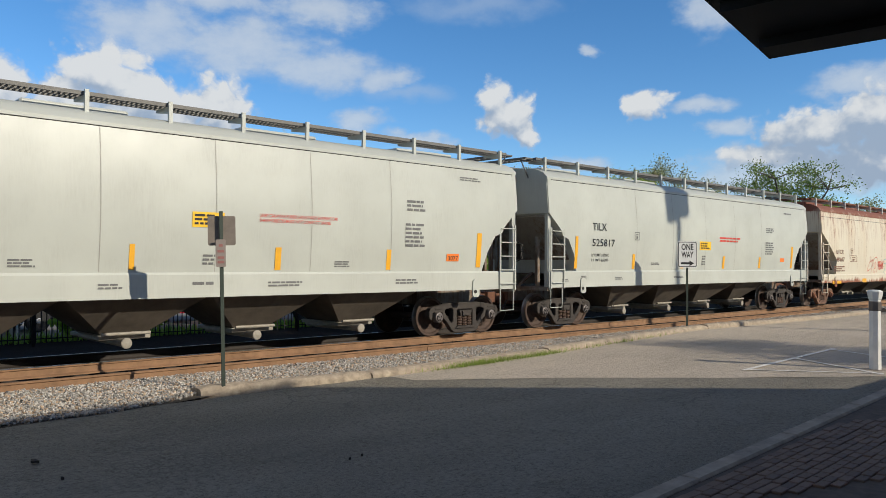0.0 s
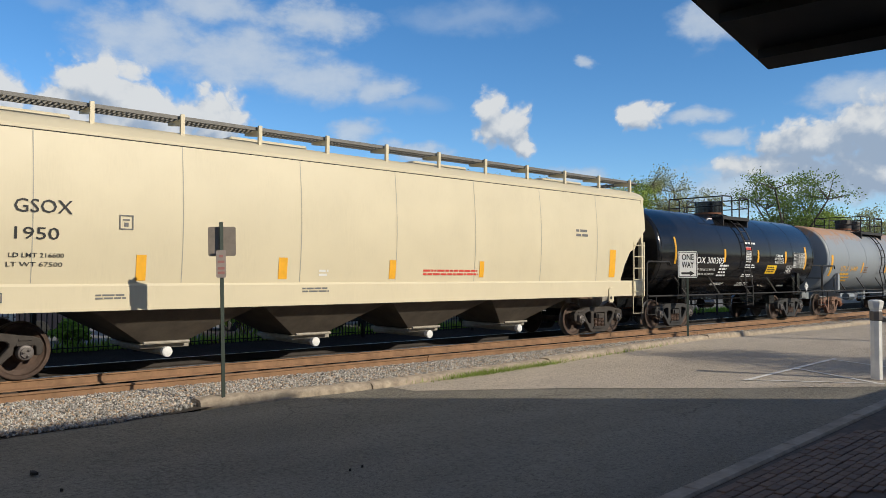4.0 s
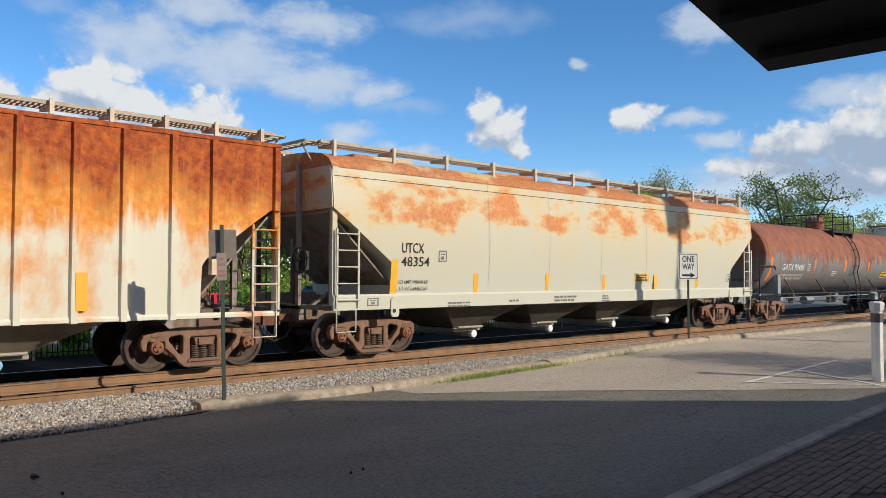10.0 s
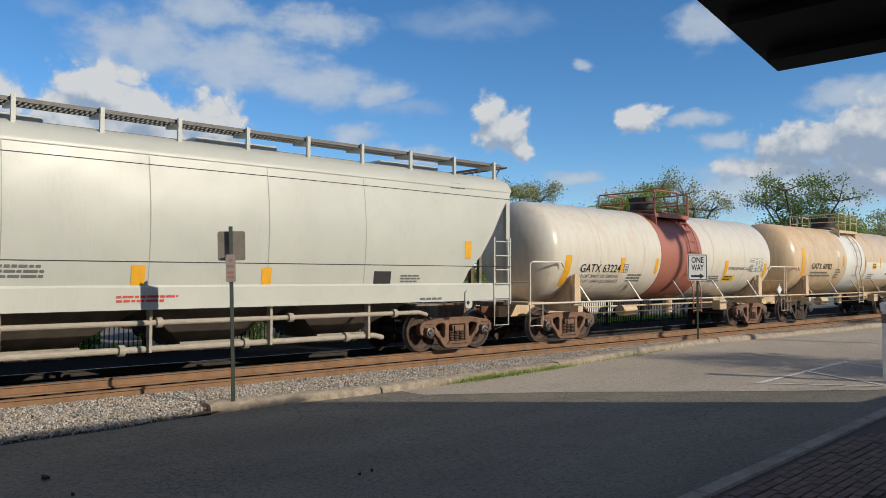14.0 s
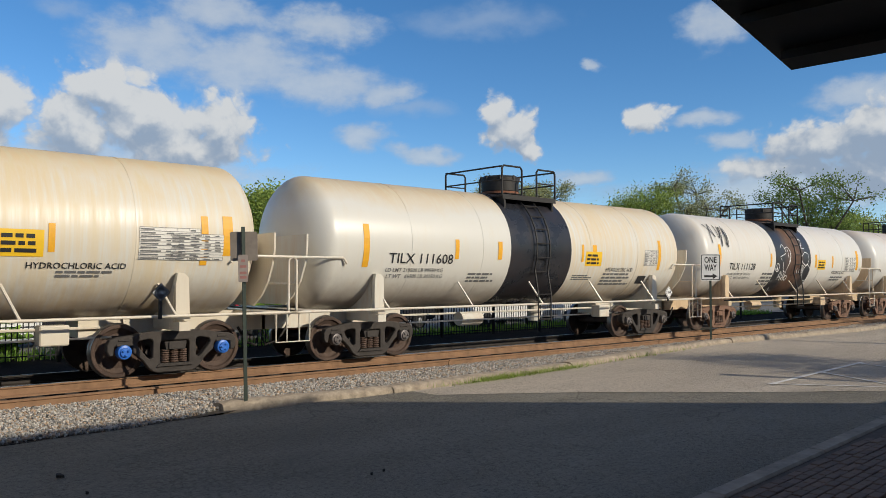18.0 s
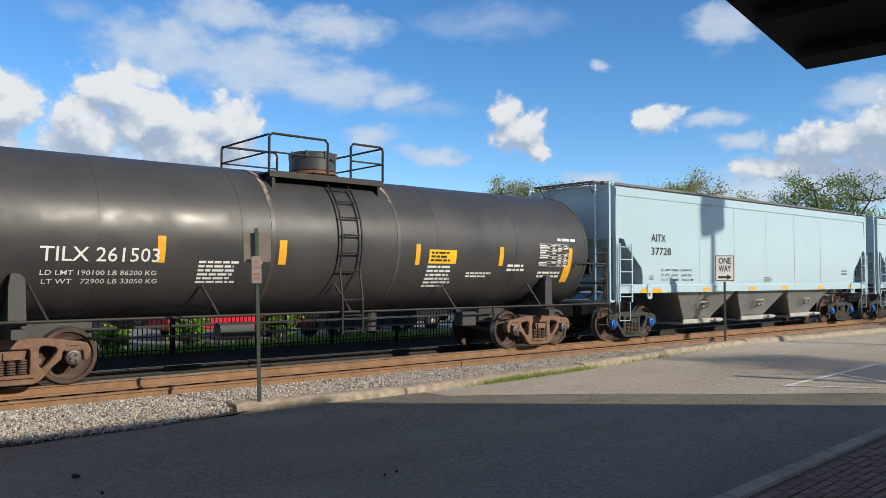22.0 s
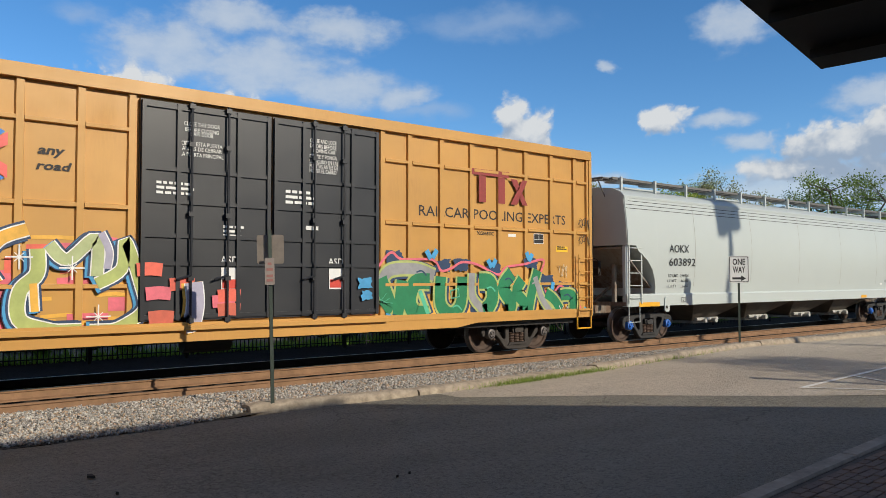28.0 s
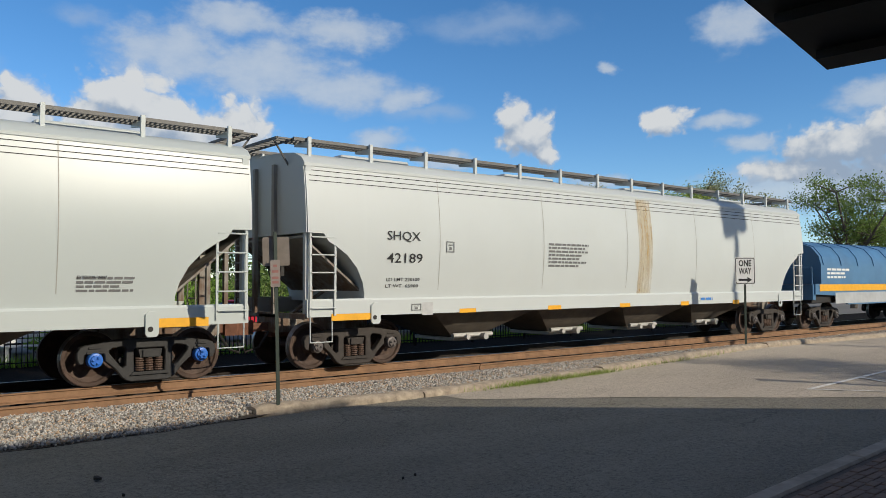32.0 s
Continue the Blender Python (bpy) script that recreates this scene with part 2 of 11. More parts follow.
def lathe(bm, prof, seg=48, axis="x", centre=(0, 0, 0)):
    """Turns a profile of (along, radius) about the axis."""
    rings = []
    cx, cy, cz = centre
    for s, r in prof:
        ring = []
        if r < 1e-6:
            pt = {"x": (cx + s, cy, cz), "y": (cx, cy + s, cz), "z": (cx, cy, cz + s)}[axis]
            ring = [bm.verts.new(pt)] * seg
        else:
            for i in range(seg):
                t = 2 * math.pi * i / seg
                c, n = r * math.cos(t), r * math.sin(t)
                pt = {"x": (cx + s, cy + c, cz + n), "y": (cx + n, cy + s, cz + c), "z": (cx + c, cy + n, cz + s)}[axis]
                ring.append(bm.verts.new(pt))
        rings.append(ring)
    for a, b in zip(rings, rings[1:]):
        for i in range(seg):
            j = (i + 1) % seg
            q = []
            for v in (a[i], a[j], b[j], b[i]):
                if v not in q:
                    q.append(v)
            if len(q) > 2:
                bm.faces.new(q)
    for ring in (rings[0], rings[-1]):
        if ring[0] is not ring[1]:
            bm.faces.new(ring)
    bmesh.ops.recalc_face_normals(bm, faces=bm.faces[:])
    return bm


def loft(bm, rings, caps=True):
    """Joins rings of equal length into a skin."""
    vs = [[bm.verts.new(p) for p in r] for r in rings]
    n = len(vs[0])
    for a, b in zip(vs, vs[1:]):
        for i in range(n):
            j = (i + 1) % n
            bm.faces.new((a[i], a[j], b[j], b[i]))
    if caps:
        bm.faces.new(vs[0])
        bm.faces.new(vs[-1])
    bmesh.ops.recalc_face_normals(bm, faces=bm.faces[:])
    return bm


B = bmesh.new

# ---------------------------------------------------------------- palette
RAIL_TOP, TRACK_Y, TRACK2_Y = 0.33, 14.68, 19.3
M_STEEL = plain("dark_steel", (0.035, 0.032, 0.030, 1), 0.6, 0.3)
M_TRUCK_RUST = plain("rusty_cast_steel", (0.21, 0.12, 0.08, 1), 0.85, 0.0, 0.35, 5.0, 0.3)
M_TRUCK_DARK = plain("grimy_cast_steel", (0.05, 0.042, 0.037, 1), 0.8, 0.0, 0.35, 5.0, 0.3)
M_TRUCK_BLACK = plain("black_cast_steel", (0.035, 0.034, 0.034, 1), 0.7, 0.0, 0.3, 5.0, 0.3)
M_WHEEL = plain("wheel_steel", (0.085, 0.055, 0.042, 1), 0.75, 0.2, 0.4, 4.0, 0.2)
M_TREAD = plain("worn_tread", (0.35, 0.33, 0.32, 1), 0.35, 0.9, 0.2, 9.0)
M_SPRING = plain("spring_steel", (0.12, 0.075, 0.055, 1), 0.7, 0.1)
M_CAP_BLUE = plain("blue_cap", (0.03, 0.16, 0.60, 1), 0.4)
M_CAP_SKY = plain("light_blue_cap", (0.22, 0.50, 0.75, 1), 0.5)
M_CAP_GREY = plain("grey_cap", (0.14, 0.125, 0.12, 1), 0.5, 0.3)
M_CAP_RUST = plain("rusty_cap", (0.24, 0.10, 0.055, 1), 0.8)
M_COUPLER = plain("rusty_coupler", (0.17, 0.075, 0.045, 1), 0.85, 0, 0.35)
M_GRATE = plain("grating", (0.16, 0.155, 0.145, 1), 0.6, 0.2)
M_YELLOW = plain("yellow_film", (0.85, 0.42, 0.02, 1), 0.5, 0, 0.08)
M_YELLOW2 = plain("yellow_placard", (0.90, 0.55, 0.02, 1), 0.5, 0, 0.05)
M_BLACKPAINT = plain("black_lettering", (0.015, 0.015, 0.017, 1), 0.6)
M_GREYPAINT = plain("grey_lettering", (0.16, 0.16, 0.16, 1), 0.6)
M_WHITEPAINT = plain("white_lettering", (0.80, 0.80, 0.78, 1), 0.55, 0, 0.05)
M_YELLOWPAINT = plain("yellow_lettering", (0.85, 0.45, 0.03, 1), 0.55)
M_REDPAINT = plain("red_lettering", (0.65, 0.06, 0.04, 1), 0.55)
M_BLUEPAINT = plain("blue_lettering", (0.05, 0.22, 0.62, 1), 0.55)
M_GREENPAINT = plain("green_lettering", (0.03, 0.35, 0.16, 1), 0.55)
M_PIPE = plain("galvanised_pipe", (0.50, 0.49, 0.46, 1), 0.5, 0.2)
M_AIRPIPE = plain("dusty_beige_pipe", (0.42, 0.37, 0.30, 1), 0.7)
M_GATE = plain("outlet_gate_paint", (0.34, 0.31, 0.26, 1), 0.6, 0, 0.2)

P_GREY = paint("light_grey_paint", (0.525, 0.545, 0.495, 1), 0.42, 0.22)
M_SEAM = plain("darker_weld_seam", (0.36, 0.35, 0.31, 1), 0.6)
P_AITXBAY = paint("bare_grey_bay_metal", (0.36, 0.375, 0.37, 1), 0.36, 0.7, (0.13, 0.11, 0.09, 1), 0.9, 1.5, 0.55)
P_CREAM = paint("cream_paint", (0.68, 0.60, 0.42, 1), 0.5, 0.12)
P_OFFWHITE = paint("off_white_paint", (0.575, 0.58, 0.52, 1), 0.40, 0.2)
P_BLUEGREY = paint("pale_blue_grey_paint", (0.455, 0.61, 0.69, 1), 0.20, 0.03)
P_AOKX = paint("pale_grey_paint", (0.525, 0.57, 0.555, 1), 0.36, 0.015)
P_SHQX = paint("greyish_white_paint", (0.565, 0.60, 0.59, 1), 0.45, 0.05, (0.30, 0.22, 0.12, 1))
P_PPG = streaked("rust_streaked_cream_paint", (0.72, 0.66, 0.53, 1), (0.28, 0.095, 0.045, 1), (0.60, 0.42, 0.24, 1), 3.97, 2.6)
P_PPGROOF = rusted("brown_rusted_roof", (0.42, 0.30, 0.22, 1), (0.26, 0.10, 0.065, 1), (0.20, 0.075, 0.05, 1), 3.4, 4.2, 1.0, 1.2, 0.7, 3.0, 0.3, (0.35, 0.2, 0.14, 1), 0.0)
P_PPGSILL = rusted("rust_edged_cream_sill", (0.70, 0.64, 0.51, 1), (0.36, 0.14, 0.075, 1), (0.24, 0.085, 0.05, 1), 1.32, 0.94, 1.0, 0.8, 0.6, 1.5, 0.3, (0.5, 0.3, 0.2, 1), -0.05)
P_KURX = rust_sheet("rust_eaten_white_paint", (0.66, 0.63, 0.52, 1), 2.40, 0.95, (0.70, 0.18, 0.022, 1), (0.26, 0.045, 0.014, 1), (0.76, 0.36, 0.08, 1), 0.9, (0.68, 0.27, 0.05, 1), 0.22)
P_KURXPOST = paint("soiled_cream_post_paint", (0.60, 0.52, 0.40, 1), 0.6, 0.5, (0.35, 0.12, 0.04, 1))
# sunlit tone of the bays put into the colour, against the dark P_UNDER
P_BAYLIT = plain("sunlit_cream_underside", (0.30, 0.25, 0.19, 1), 0.8, 0.0, 0.3, 2.0)
P_UTCX = rust_spots("rust_patched_cream_paint", (0.56, 0.55, 0.46, 1), (0.66, 0.48, 0.23, 1), (0.74, 0.27, 0.06, 1), (0.56, 0.16, 0.04, 1), 3.35, 0.85, 0.57)
P_UTCXROOF = rust_spots("rust_patched_cream_roof", (0.60, 0.55, 0.42, 1), (0.66, 0.40, 0.16, 1), (0.62, 0.20, 0.04, 1), (0.38, 0.10, 0.03, 1), 4.2, 0.9, 0.50)
P_TANKGREY = rusted("rust_topped_grey_paint", (0.265, 0.295, 0.325, 1), (0.46, 0.23, 0.12, 1), (0.40, 0.28, 0.19, 1), 2.75, 3.95, 0.95, 0.42, 0.62, 2.0, 0.15, (0.3, 0.2, 0.15, 1), 0.0)
P_TANKRUST = rusted("heavily_rusted_grey_paint", (0.165, 0.195, 0.22, 1), (0.35, 0.125, 0.065, 1), (0.165, 0.06, 0.045, 1), 1.4, 3.2, 1.25, 0.75, 0.52, 2.0, 0.7, (0.48, 0.23, 0.10, 1), -0.03)
P_TANKBLACK = paint("glossy_black_paint", (0.010, 0.010, 0.011, 1), 0.16, 0.15, (0.06, 0.05, 0.045, 1))
P_TANKBLACK2 = paint("dull_black_paint", (0.055, 0.055, 0.057, 1), 0.40, 0.5, (0.10, 0.085, 0.075, 1))
P_TANKPALE = rusted("pale_peach_tank_paint", (0.74, 0.64, 0.50, 1), (0.70, 0.48, 0.27, 1), (0.72, 0.56, 0.38, 1), 2.6, 3.9, 0.25, 0.5, 0.45, 4.0, 0.4, (0.66, 0.48, 0.32, 1), -0.02)
# grime, plus the shade of the end recesses put into the colour
P_END = rusted("grimy_shaded_end_paint", (0.30, 0.285, 0.25, 1), (0.16, 0.10, 0.07, 1), (0.20, 0.15, 0.11, 1), 3.6, 1.6, 0.7, 1.0, 0.7, 3.0, 0.5, (0.18, 0.13, 0.10, 1), 0.0)
P_TANKWHITE = rusted("stained_white_tank_paint", (0.73, 0.69, 0.60, 1), (0.68, 0.46, 0.25, 1), (0.68, 0.54, 0.36, 1), 2.4, 3.9, 0.30, 0.6, 0.45, 4.0, 0.5, (0.66, 0.46, 0.29, 1), 0.02)
P_TANKCREAM = rusted("cream_stained_tank_paint", (0.74, 0.67, 0.55, 1), (0.74, 0.56, 0.30, 1), (0.72, 0.55, 0.32, 1), 3.0, 4.1, 1.1, 0.3, 0.40, 4.0, 0.2, (0.60, 0.45, 0.30, 1), -0.05)
P_TANKPEACH = rusted("peach_stained_tank_paint", (0.73, 0.56, 0.37, 1), (0.66, 0.43, 0.24, 1), (0.68, 0.50, 0.31, 1), 1.8, 3.6, 0.6, 0.4, 0.45, 5.0, 0.5, (0.45, 0.28, 0.16, 1), -0.02)


def stained_tank(name, col, stain, drip, x0, x1, amount, top):
    """Pale tank paint; product has run down from the top over one stretch and dried in streaks."""
    n = Nodes(name)
    x, y, z = n.xyz()
    bias = 0.35 * top
    here = n.math("MULTIPLY", n.ramp(x, x0 - 0.25, x0 + 0.15), n.ramp(x, x1 - 0.3, x1 + 0.3, 1.0, 0.0))
    runs = n.noise(4.0, 5, 0.65, (2.6, 0.4, 0.10))
    cloud = n.noise(0.7, 5, 0.6, (1, 1, 0.6))
    high = n.ramp(z, 1.5, 3.9)
    f = n.math("ADD", n.math("MULTIPLY", n.math("SUBTRACT", runs, 0.5), 1.5), n.math("MULTIPLY", n.math("SUBTRACT", cloud, 0.5), 1.0))
    f = n.math("MULTIPLY", n.ramp(n.math("ADD", f, n.math("MULTIPLY", high, 0.75 - 0.5 * top)), 0.20 - bias, 0.75 - bias), n.math("MULTIPLY", here, amount))
    crown = n.math("MULTIPLY", n.ramp(n.math("ADD", z, n.math("MULTIPLY", cloud, 0.8)), 3.55, 4.15), top)
    soil = n.ramp(n.noise(1.6, 6, 0.7, (2.5, 2.5, 0.4)), 0.52, 0.75, 0.0, 0.30)
    c = n.mix(soil, col, tuple(a * 0.6 + b * 0.4 for a, b in zip(col[:3], stain[:3])) + (1,))
    c = n.mix(n.math("MAXIMUM", f, crown), c, n.mix(n.ramp(runs, 0.45, 0.65), stain, drip))
    grime = n.ramp(n.math("ADD", z, n.math("MULTIPLY", n.noise(2.5, 5, 0.6, (2, 2, 0.5)), 0.5)), 1.30, 2.0, 0.65, 0.0)
    c = n.mix(grime, c, (0.30, 0.21, 0.14, 1))
    return n.finish(c, n.ramp(f, 0, 1, 0.34, 0.6), 0.0, n.noise(26, 5, 0.6), 0.1, 0.004)


P_T14 = stained_tank("white_tank_paint_yellowed", (0.73, 0.705, 0.635, 1), (0.74, 0.55, 0.29, 1), (0.73, 0.60, 0.37, 1), 1.5, 7.5, 0.85, 0.9)
P_T15 = stained_tank("white_tank_paint_creamed", (0.73, 0.71, 0.65, 1), (0.72, 0.52, 0.26, 1), (0.74, 0.60, 0.36, 1), 1.2, 7.5, 0.8, 0.8)
P_T16 = stained_tank("white_tank_paint_streaked", (0.76, 0.735, 0.68, 1), (0.74, 0.60, 0.43, 1), (0.74, 0.56, 0.36, 1), -7.5, 7.5, 0.30, 0.15)
P_T17 = stained_tank("white_tank_paint_with_orange_runs", (0.75, 0.73, 0.68, 1), (0.74, 0.40, 0.17, 1), (0.76, 0.55, 0.32, 1), 1.2, 5.2, 1.0, 0.35)
P_RUNS = rusted("rust_runs_on_black", (0.07, 0.068, 0.066, 1), (0.36, 0.20, 0.11, 1), (0.50, 0.44, 0.38, 1), 2.6, 3.9, 0.9, 1.5, 0.55, 5.0, 0.3, (0.2, 0.14, 0.1, 1), 0.0)
P_BAND_BLACK = paint("black_band_paint", (0.022, 0.025, 0.032, 1), 0.28, 0.5, (0.12, 0.06, 0.04, 1))
def browned_band():
    """Black band paint, browned by rust on either side of the ladder."""
    n = Nodes("rust_browned_black_band")
    x, y, z = n.xyz()
    runs = n.noise(3.0, 6, 0.65, (2.5, 0.5, 0.15))
    mid = n.ramp(n.math("ABSOLUTE", n.math("ADD", x, 0.1)), 0.25, 1.05, 1.0, 0.0)
    f = n.ramp(n.math("ADD", n.math("MULTIPLY", mid, 0.9), n.math("MULTIPLY", n.math("SUBTRACT", runs, 0.5), 1.1)), 0.22, 0.85)
    rust = n.mix(n.ramp(n.noise(2.0, 6, 0.7), 0.35, 0.65), (0.20, 0.105, 0.06, 1), (0.10, 0.055, 0.038, 1))
    c = n.mix(n.math("MULTIPLY", f, 0.9), (0.035, 0.037, 0.042, 1), rust)
    return n.finish(c, n.ramp(f, 0, 1, 0.35, 0.7), 0.0, n.noise(24, 5, 0.6), 0.15, 0.004)


P_BAND_RUSTY = browned_band()
P_BAND_RED = paint("dull_red_band_paint", (0.42, 0.155, 0.11, 1), 0.45, 0.3, (0.2, 0.08, 0.06, 1))
P_BAND_WHITE = paint("white_band_paint", (0.78, 0.77, 0.73, 1), 0.4, 0.2, (0.6, 0.4, 0.2, 1))
P_BOX = paint("yellow_orange_car_paint", (0.60, 0.315, 0.075, 1), 0.42, 0.35, (0.34, 0.15, 0.05, 1), 1.0, 3.0)
P_BOXEND = paint("soiled_orange_car_paint", (0.48, 0.22, 0.06, 1), 0.55, 0.7, (0.10, 0.05, 0.03, 1))
P_DOOR = paint("black_door_paint", (0.024, 0.026, 0.032, 1), 0.36, 0.2, (0.04, 0.038, 0.036, 1))
P_ROOFGALV = plain("galvanised_roof", (0.52, 0.53, 0.53, 1), 0.5, 0.3, 0.12, 2.0)
P_COIL = paint("dark_blue_hood_paint", (0.08, 0.20, 0.36, 1), 0.35, 0.3)
# dark because the shade on the funnels is put into the colour
P_UNDER = plain("shaded_underside_paint", (0.12, 0.10, 0.08, 1), 0.8, 0.0, 0.3, 2.0)

# ---------------------------------------------------------------- running gear
CACHE = {}


def shared(key, make, material):
    """One mesh for alike parts."""
    k = (key, material.name)
    if k not in CACHE:
        me = bpy.data.meshes.new(key)
        bm = make()
        bm.to_mesh(me)
        bm.free()
        me.materials.append(material)
        if key == "wheelset":
            me.materials.append(M_TREAD)
        CACHE[k] = me
    return CACHE[k]


def soften(bm, limit=0.6):
    for f in bm.faces:
        f.smooth = True
    for e in bm.edges:
        if len(e.link_faces) == 2 and e.calc_face_angle(0) > limit:
            e.smooth = False
    return bm


def make_side_frame():
    """A cast truck side: an arched top, two rounded windows, a spring nest and two pedestal jaws."""
    bm = B()
    half = [(0.0, 0.785), (0.42, 0.785), (0.62, 0.765), (0.84, 0.725), (1.02, 0.705), (1.12, 0.665), (1.165, 0.58), (1.16, 0.47), (1.12, 0.40), (1.06, 0.40), (1.045, 0.545), (0.99, 0.575), (0.79, 0.575), (0.735, 0.545), (0.72, 0.43), (0.665, 0.385), (0.56, 0.29), (0.45, 0.145), (0.37, 0.085), (0.30, 0.065), (0.0, 0.065)]
    window = [(0.385, 0.60), (0.41, 0.645), (0.46, 0.66), (0.62, 0.635), (0.66, 0.60), (0.655, 0.55), (0.49, 0.345), (0.44, 0.305), (0.395, 0.335)]
    nest = [(0.255, 0.205), (0.265, 0.57), (0.24, 0.62), (-0.24, 0.62), (-0.265, 0.57), (-0.255, 0.205)]
    loops = [half + [(-x, z) for x, z in reversed(half[1:-1])], window, [(-x, z) for x, z in window], nest]
    edges = []
    for loop in loops:
        vs = [bm.verts.new((x, -0.075, z)) for x, z in loop]
        edges += [bm.edges.new((vs[i], vs[(i + 1) % len(vs)])) for i in range(len(vs))]
    filled = bmesh.ops.triangle_fill(bm, edges=edges, use_beauty=True, normal=(0, -1, 0))
    faces = [f for f in filled["geom"] if isinstance(f, bmesh.types.BMFace)]
    pushed = bmesh.ops.extrude_face_region(bm, geom=faces)
    bmesh.ops.translate(bm, verts=[v for v in pushed["geom"] if isinstance(v, bmesh.types.BMVert)], vec=(0, 0.15, 0))
    bmesh.ops.recalc_face_normals(bm, faces=bm.faces[:])
    sharp = [e for e in bm.edges if len(e.link_faces) == 2 and e.calc_face_angle(0) > 1.0 and abs(e.verts[0].co.y - e.verts[1].co.y) < 0.01]
    bmesh.ops.bevel(bm, geom=sharp, offset=0.014, segments=1, affect="EDGES", clamp_overlap=True)
    # spring seat and the bearing adapters
    prism(bm, [(-0.33, 0.175), (0.33, 0.175), (0.28, 0.225), (-0.28, 0.225)], -0.115, 0.115)
    for s in (-1, 1):
        box(bm, s * 0.889 - 0.13, s * 0.889 + 0.13, -0.10, 0.10, 0.56, 0.60, 0.01)
        box(bm, s * 0.889 - 0.10, s * 0.889 + 0.10, -0.092, 0.092, 0.64, 0.675, 0.008)
    return bm


def make_spring():
    prof = []
    for i in range(6):
        z = 0.23 + i * 0.039
        prof += [(z, 0.042), (z + 0.010, 0.072), (z + 0.019, 0.075), (z + 0.028, 0.072), (z + 0.038, 0.042)]
    return lathe(B(), prof, 10, "z")


def make_bolster():
    bm = B()
    prism(bm, [(-0.17, 0.46), (0.17, 0.46), (0.20, 0.60), (-0.20, 0.60)], -1.13, 1.13)
    prism(bm, [(-0.22, 0.52), (0.22, 0.52), (0.22, 0.74), (-0.22, 0.74)], -0.72, 0.72)
    box(bm, -0.13, 0.13, -1.16, -1.12, 0.47, 0.585)
    box(bm, -0.13, 0.13, 1.12, 1.16, 0.47, 0.585)
    for s in (-1, 1):
        rod(bm, (s * 0.42, -0.95, 0.42), (s * 0.42, 0.95, 0.42), 0.05, 8)
    return bm


def make_wheelset():
    """Two wheels on an axle, with their hubs; it turns about its own middle."""
    bm = B()
    rod(bm, (0, -1.08, 0), (0, 1.08, 0), 0.08, 12)
    for s in (-1, 1):
        prof = [(0.70, 0.10), (0.70, 0.30), (0.695, 0.40), (0.695, 0.462), (0.705, 0.482), (0.725, 0.478), (0.742, 0.462), (0.83, 0.457), (0.838, 0.445), (0.838, 0.395), (0.80, 0.375), (0.765, 0.30), (0.775, 0.18), (0.85, 0.135), (0.87, 0.12), (0.87, 0.08)]
        lathe(bm, [(s * a, r) for a, r in prof], 40, "y")
    soften(bm, 0.5)
    for f in bm.faces:
        c = f.calc_center_median()
        if math.hypot(c.x, c.z) > 0.452:
            f.material_index = 1
    return bm


def make_cap():
    bm = B()
    lathe(bm, [(0.0, 0.125), (-0.10, 0.125), (-0.13, 0.115), (-0.14, 0.085), (-0.16, 0.08), (-0.165, 0.0)], 20, "y")
    for i in range(3):
        a = 2 * math.pi * i / 3 + 0.5
        rod(bm, (0.05 * math.cos(a), -0.155, 0.05 * math.sin(a)), (0.05 * math.cos(a), -0.185, 0.05 * math.sin(a)), 0.02, 6)
    return soften(bm, 0.6)


WHEELS = []      # (wheelset, first turn in degrees, its car's number in the train)


def truck(car, x, frame_mat, cap_mat, number):
    bolster = part("truck", shared("truck", make_bolster, frame_mat), None, car)
    bolster.location = (x, 0, 0)
    for s in (-1, 1):
        sf = part("side_frame", shared("side_frame", make_side_frame, frame_mat), None, bolster)
        sf.location = (0, s * 1.02, 0)
        for sx in (-0.16, 0.0, 0.16):
            sp = part("spring", shared("spring", make_spring, M_SPRING), None, bolster)
            sp.location = (sx, s * 1.05, 0)
    for i, dx in enumerate((-0.889, 0.889)):
        ws = part("wheelset", shared("wheelset", make_wheelset, M_WHEEL), None, car)
        ws.location = (x + dx, 0, 0.457)
        for s in (-1, 1):
            cp = part("bearing_cap", shared("bearing_cap", make_cap, cap_mat), None, ws)
            cp.location = (0, s * 1.02, 0)
            cp.rotation_euler = (0, 0, 0 if s < 0 else math.pi)
        WHEELS.append((ws, x + dx, number))


def make_coupler():
    bm = B()
    box(bm, -0.9, 0.0, -0.16, 0.16, 0.62, 0.98, 0.02)
    box(bm, 0.0, 0.42, -0.08, 0.08, 0.74, 0.92, 0.015)
    prism(bm, [(0.38, -0.14), (0.60, -0.20), (0.72, -0.13), (0.66, -0.03), (0.72, 0.05), (0.70, 0.16), (0.52, 0.19), (0.38, 0.13)], 0.69, 0.97, "z")
    return bm


def couplers(car, half, gap):
    for s in (-1, 1):
        c = part("coupler", shared("coupler", make_coupler, M_COUPLER), None, car)
        c.location = (s * (half - 0.66), 0, 0)
        c.rotation_euler = (0, 0, 0 if s > 0 else math.pi)
        bm = B()
        tube(bm, [(s * (half - 0.5), -0.35, 0.75), (s * (half - 0.3), -0.33, 0.45), (s * (half - 0.05), -0.25, 0.36), (s * half, -0.2, 0.5)], 0.025, 6)
        part("air_hose", bm, M_STEEL, car)


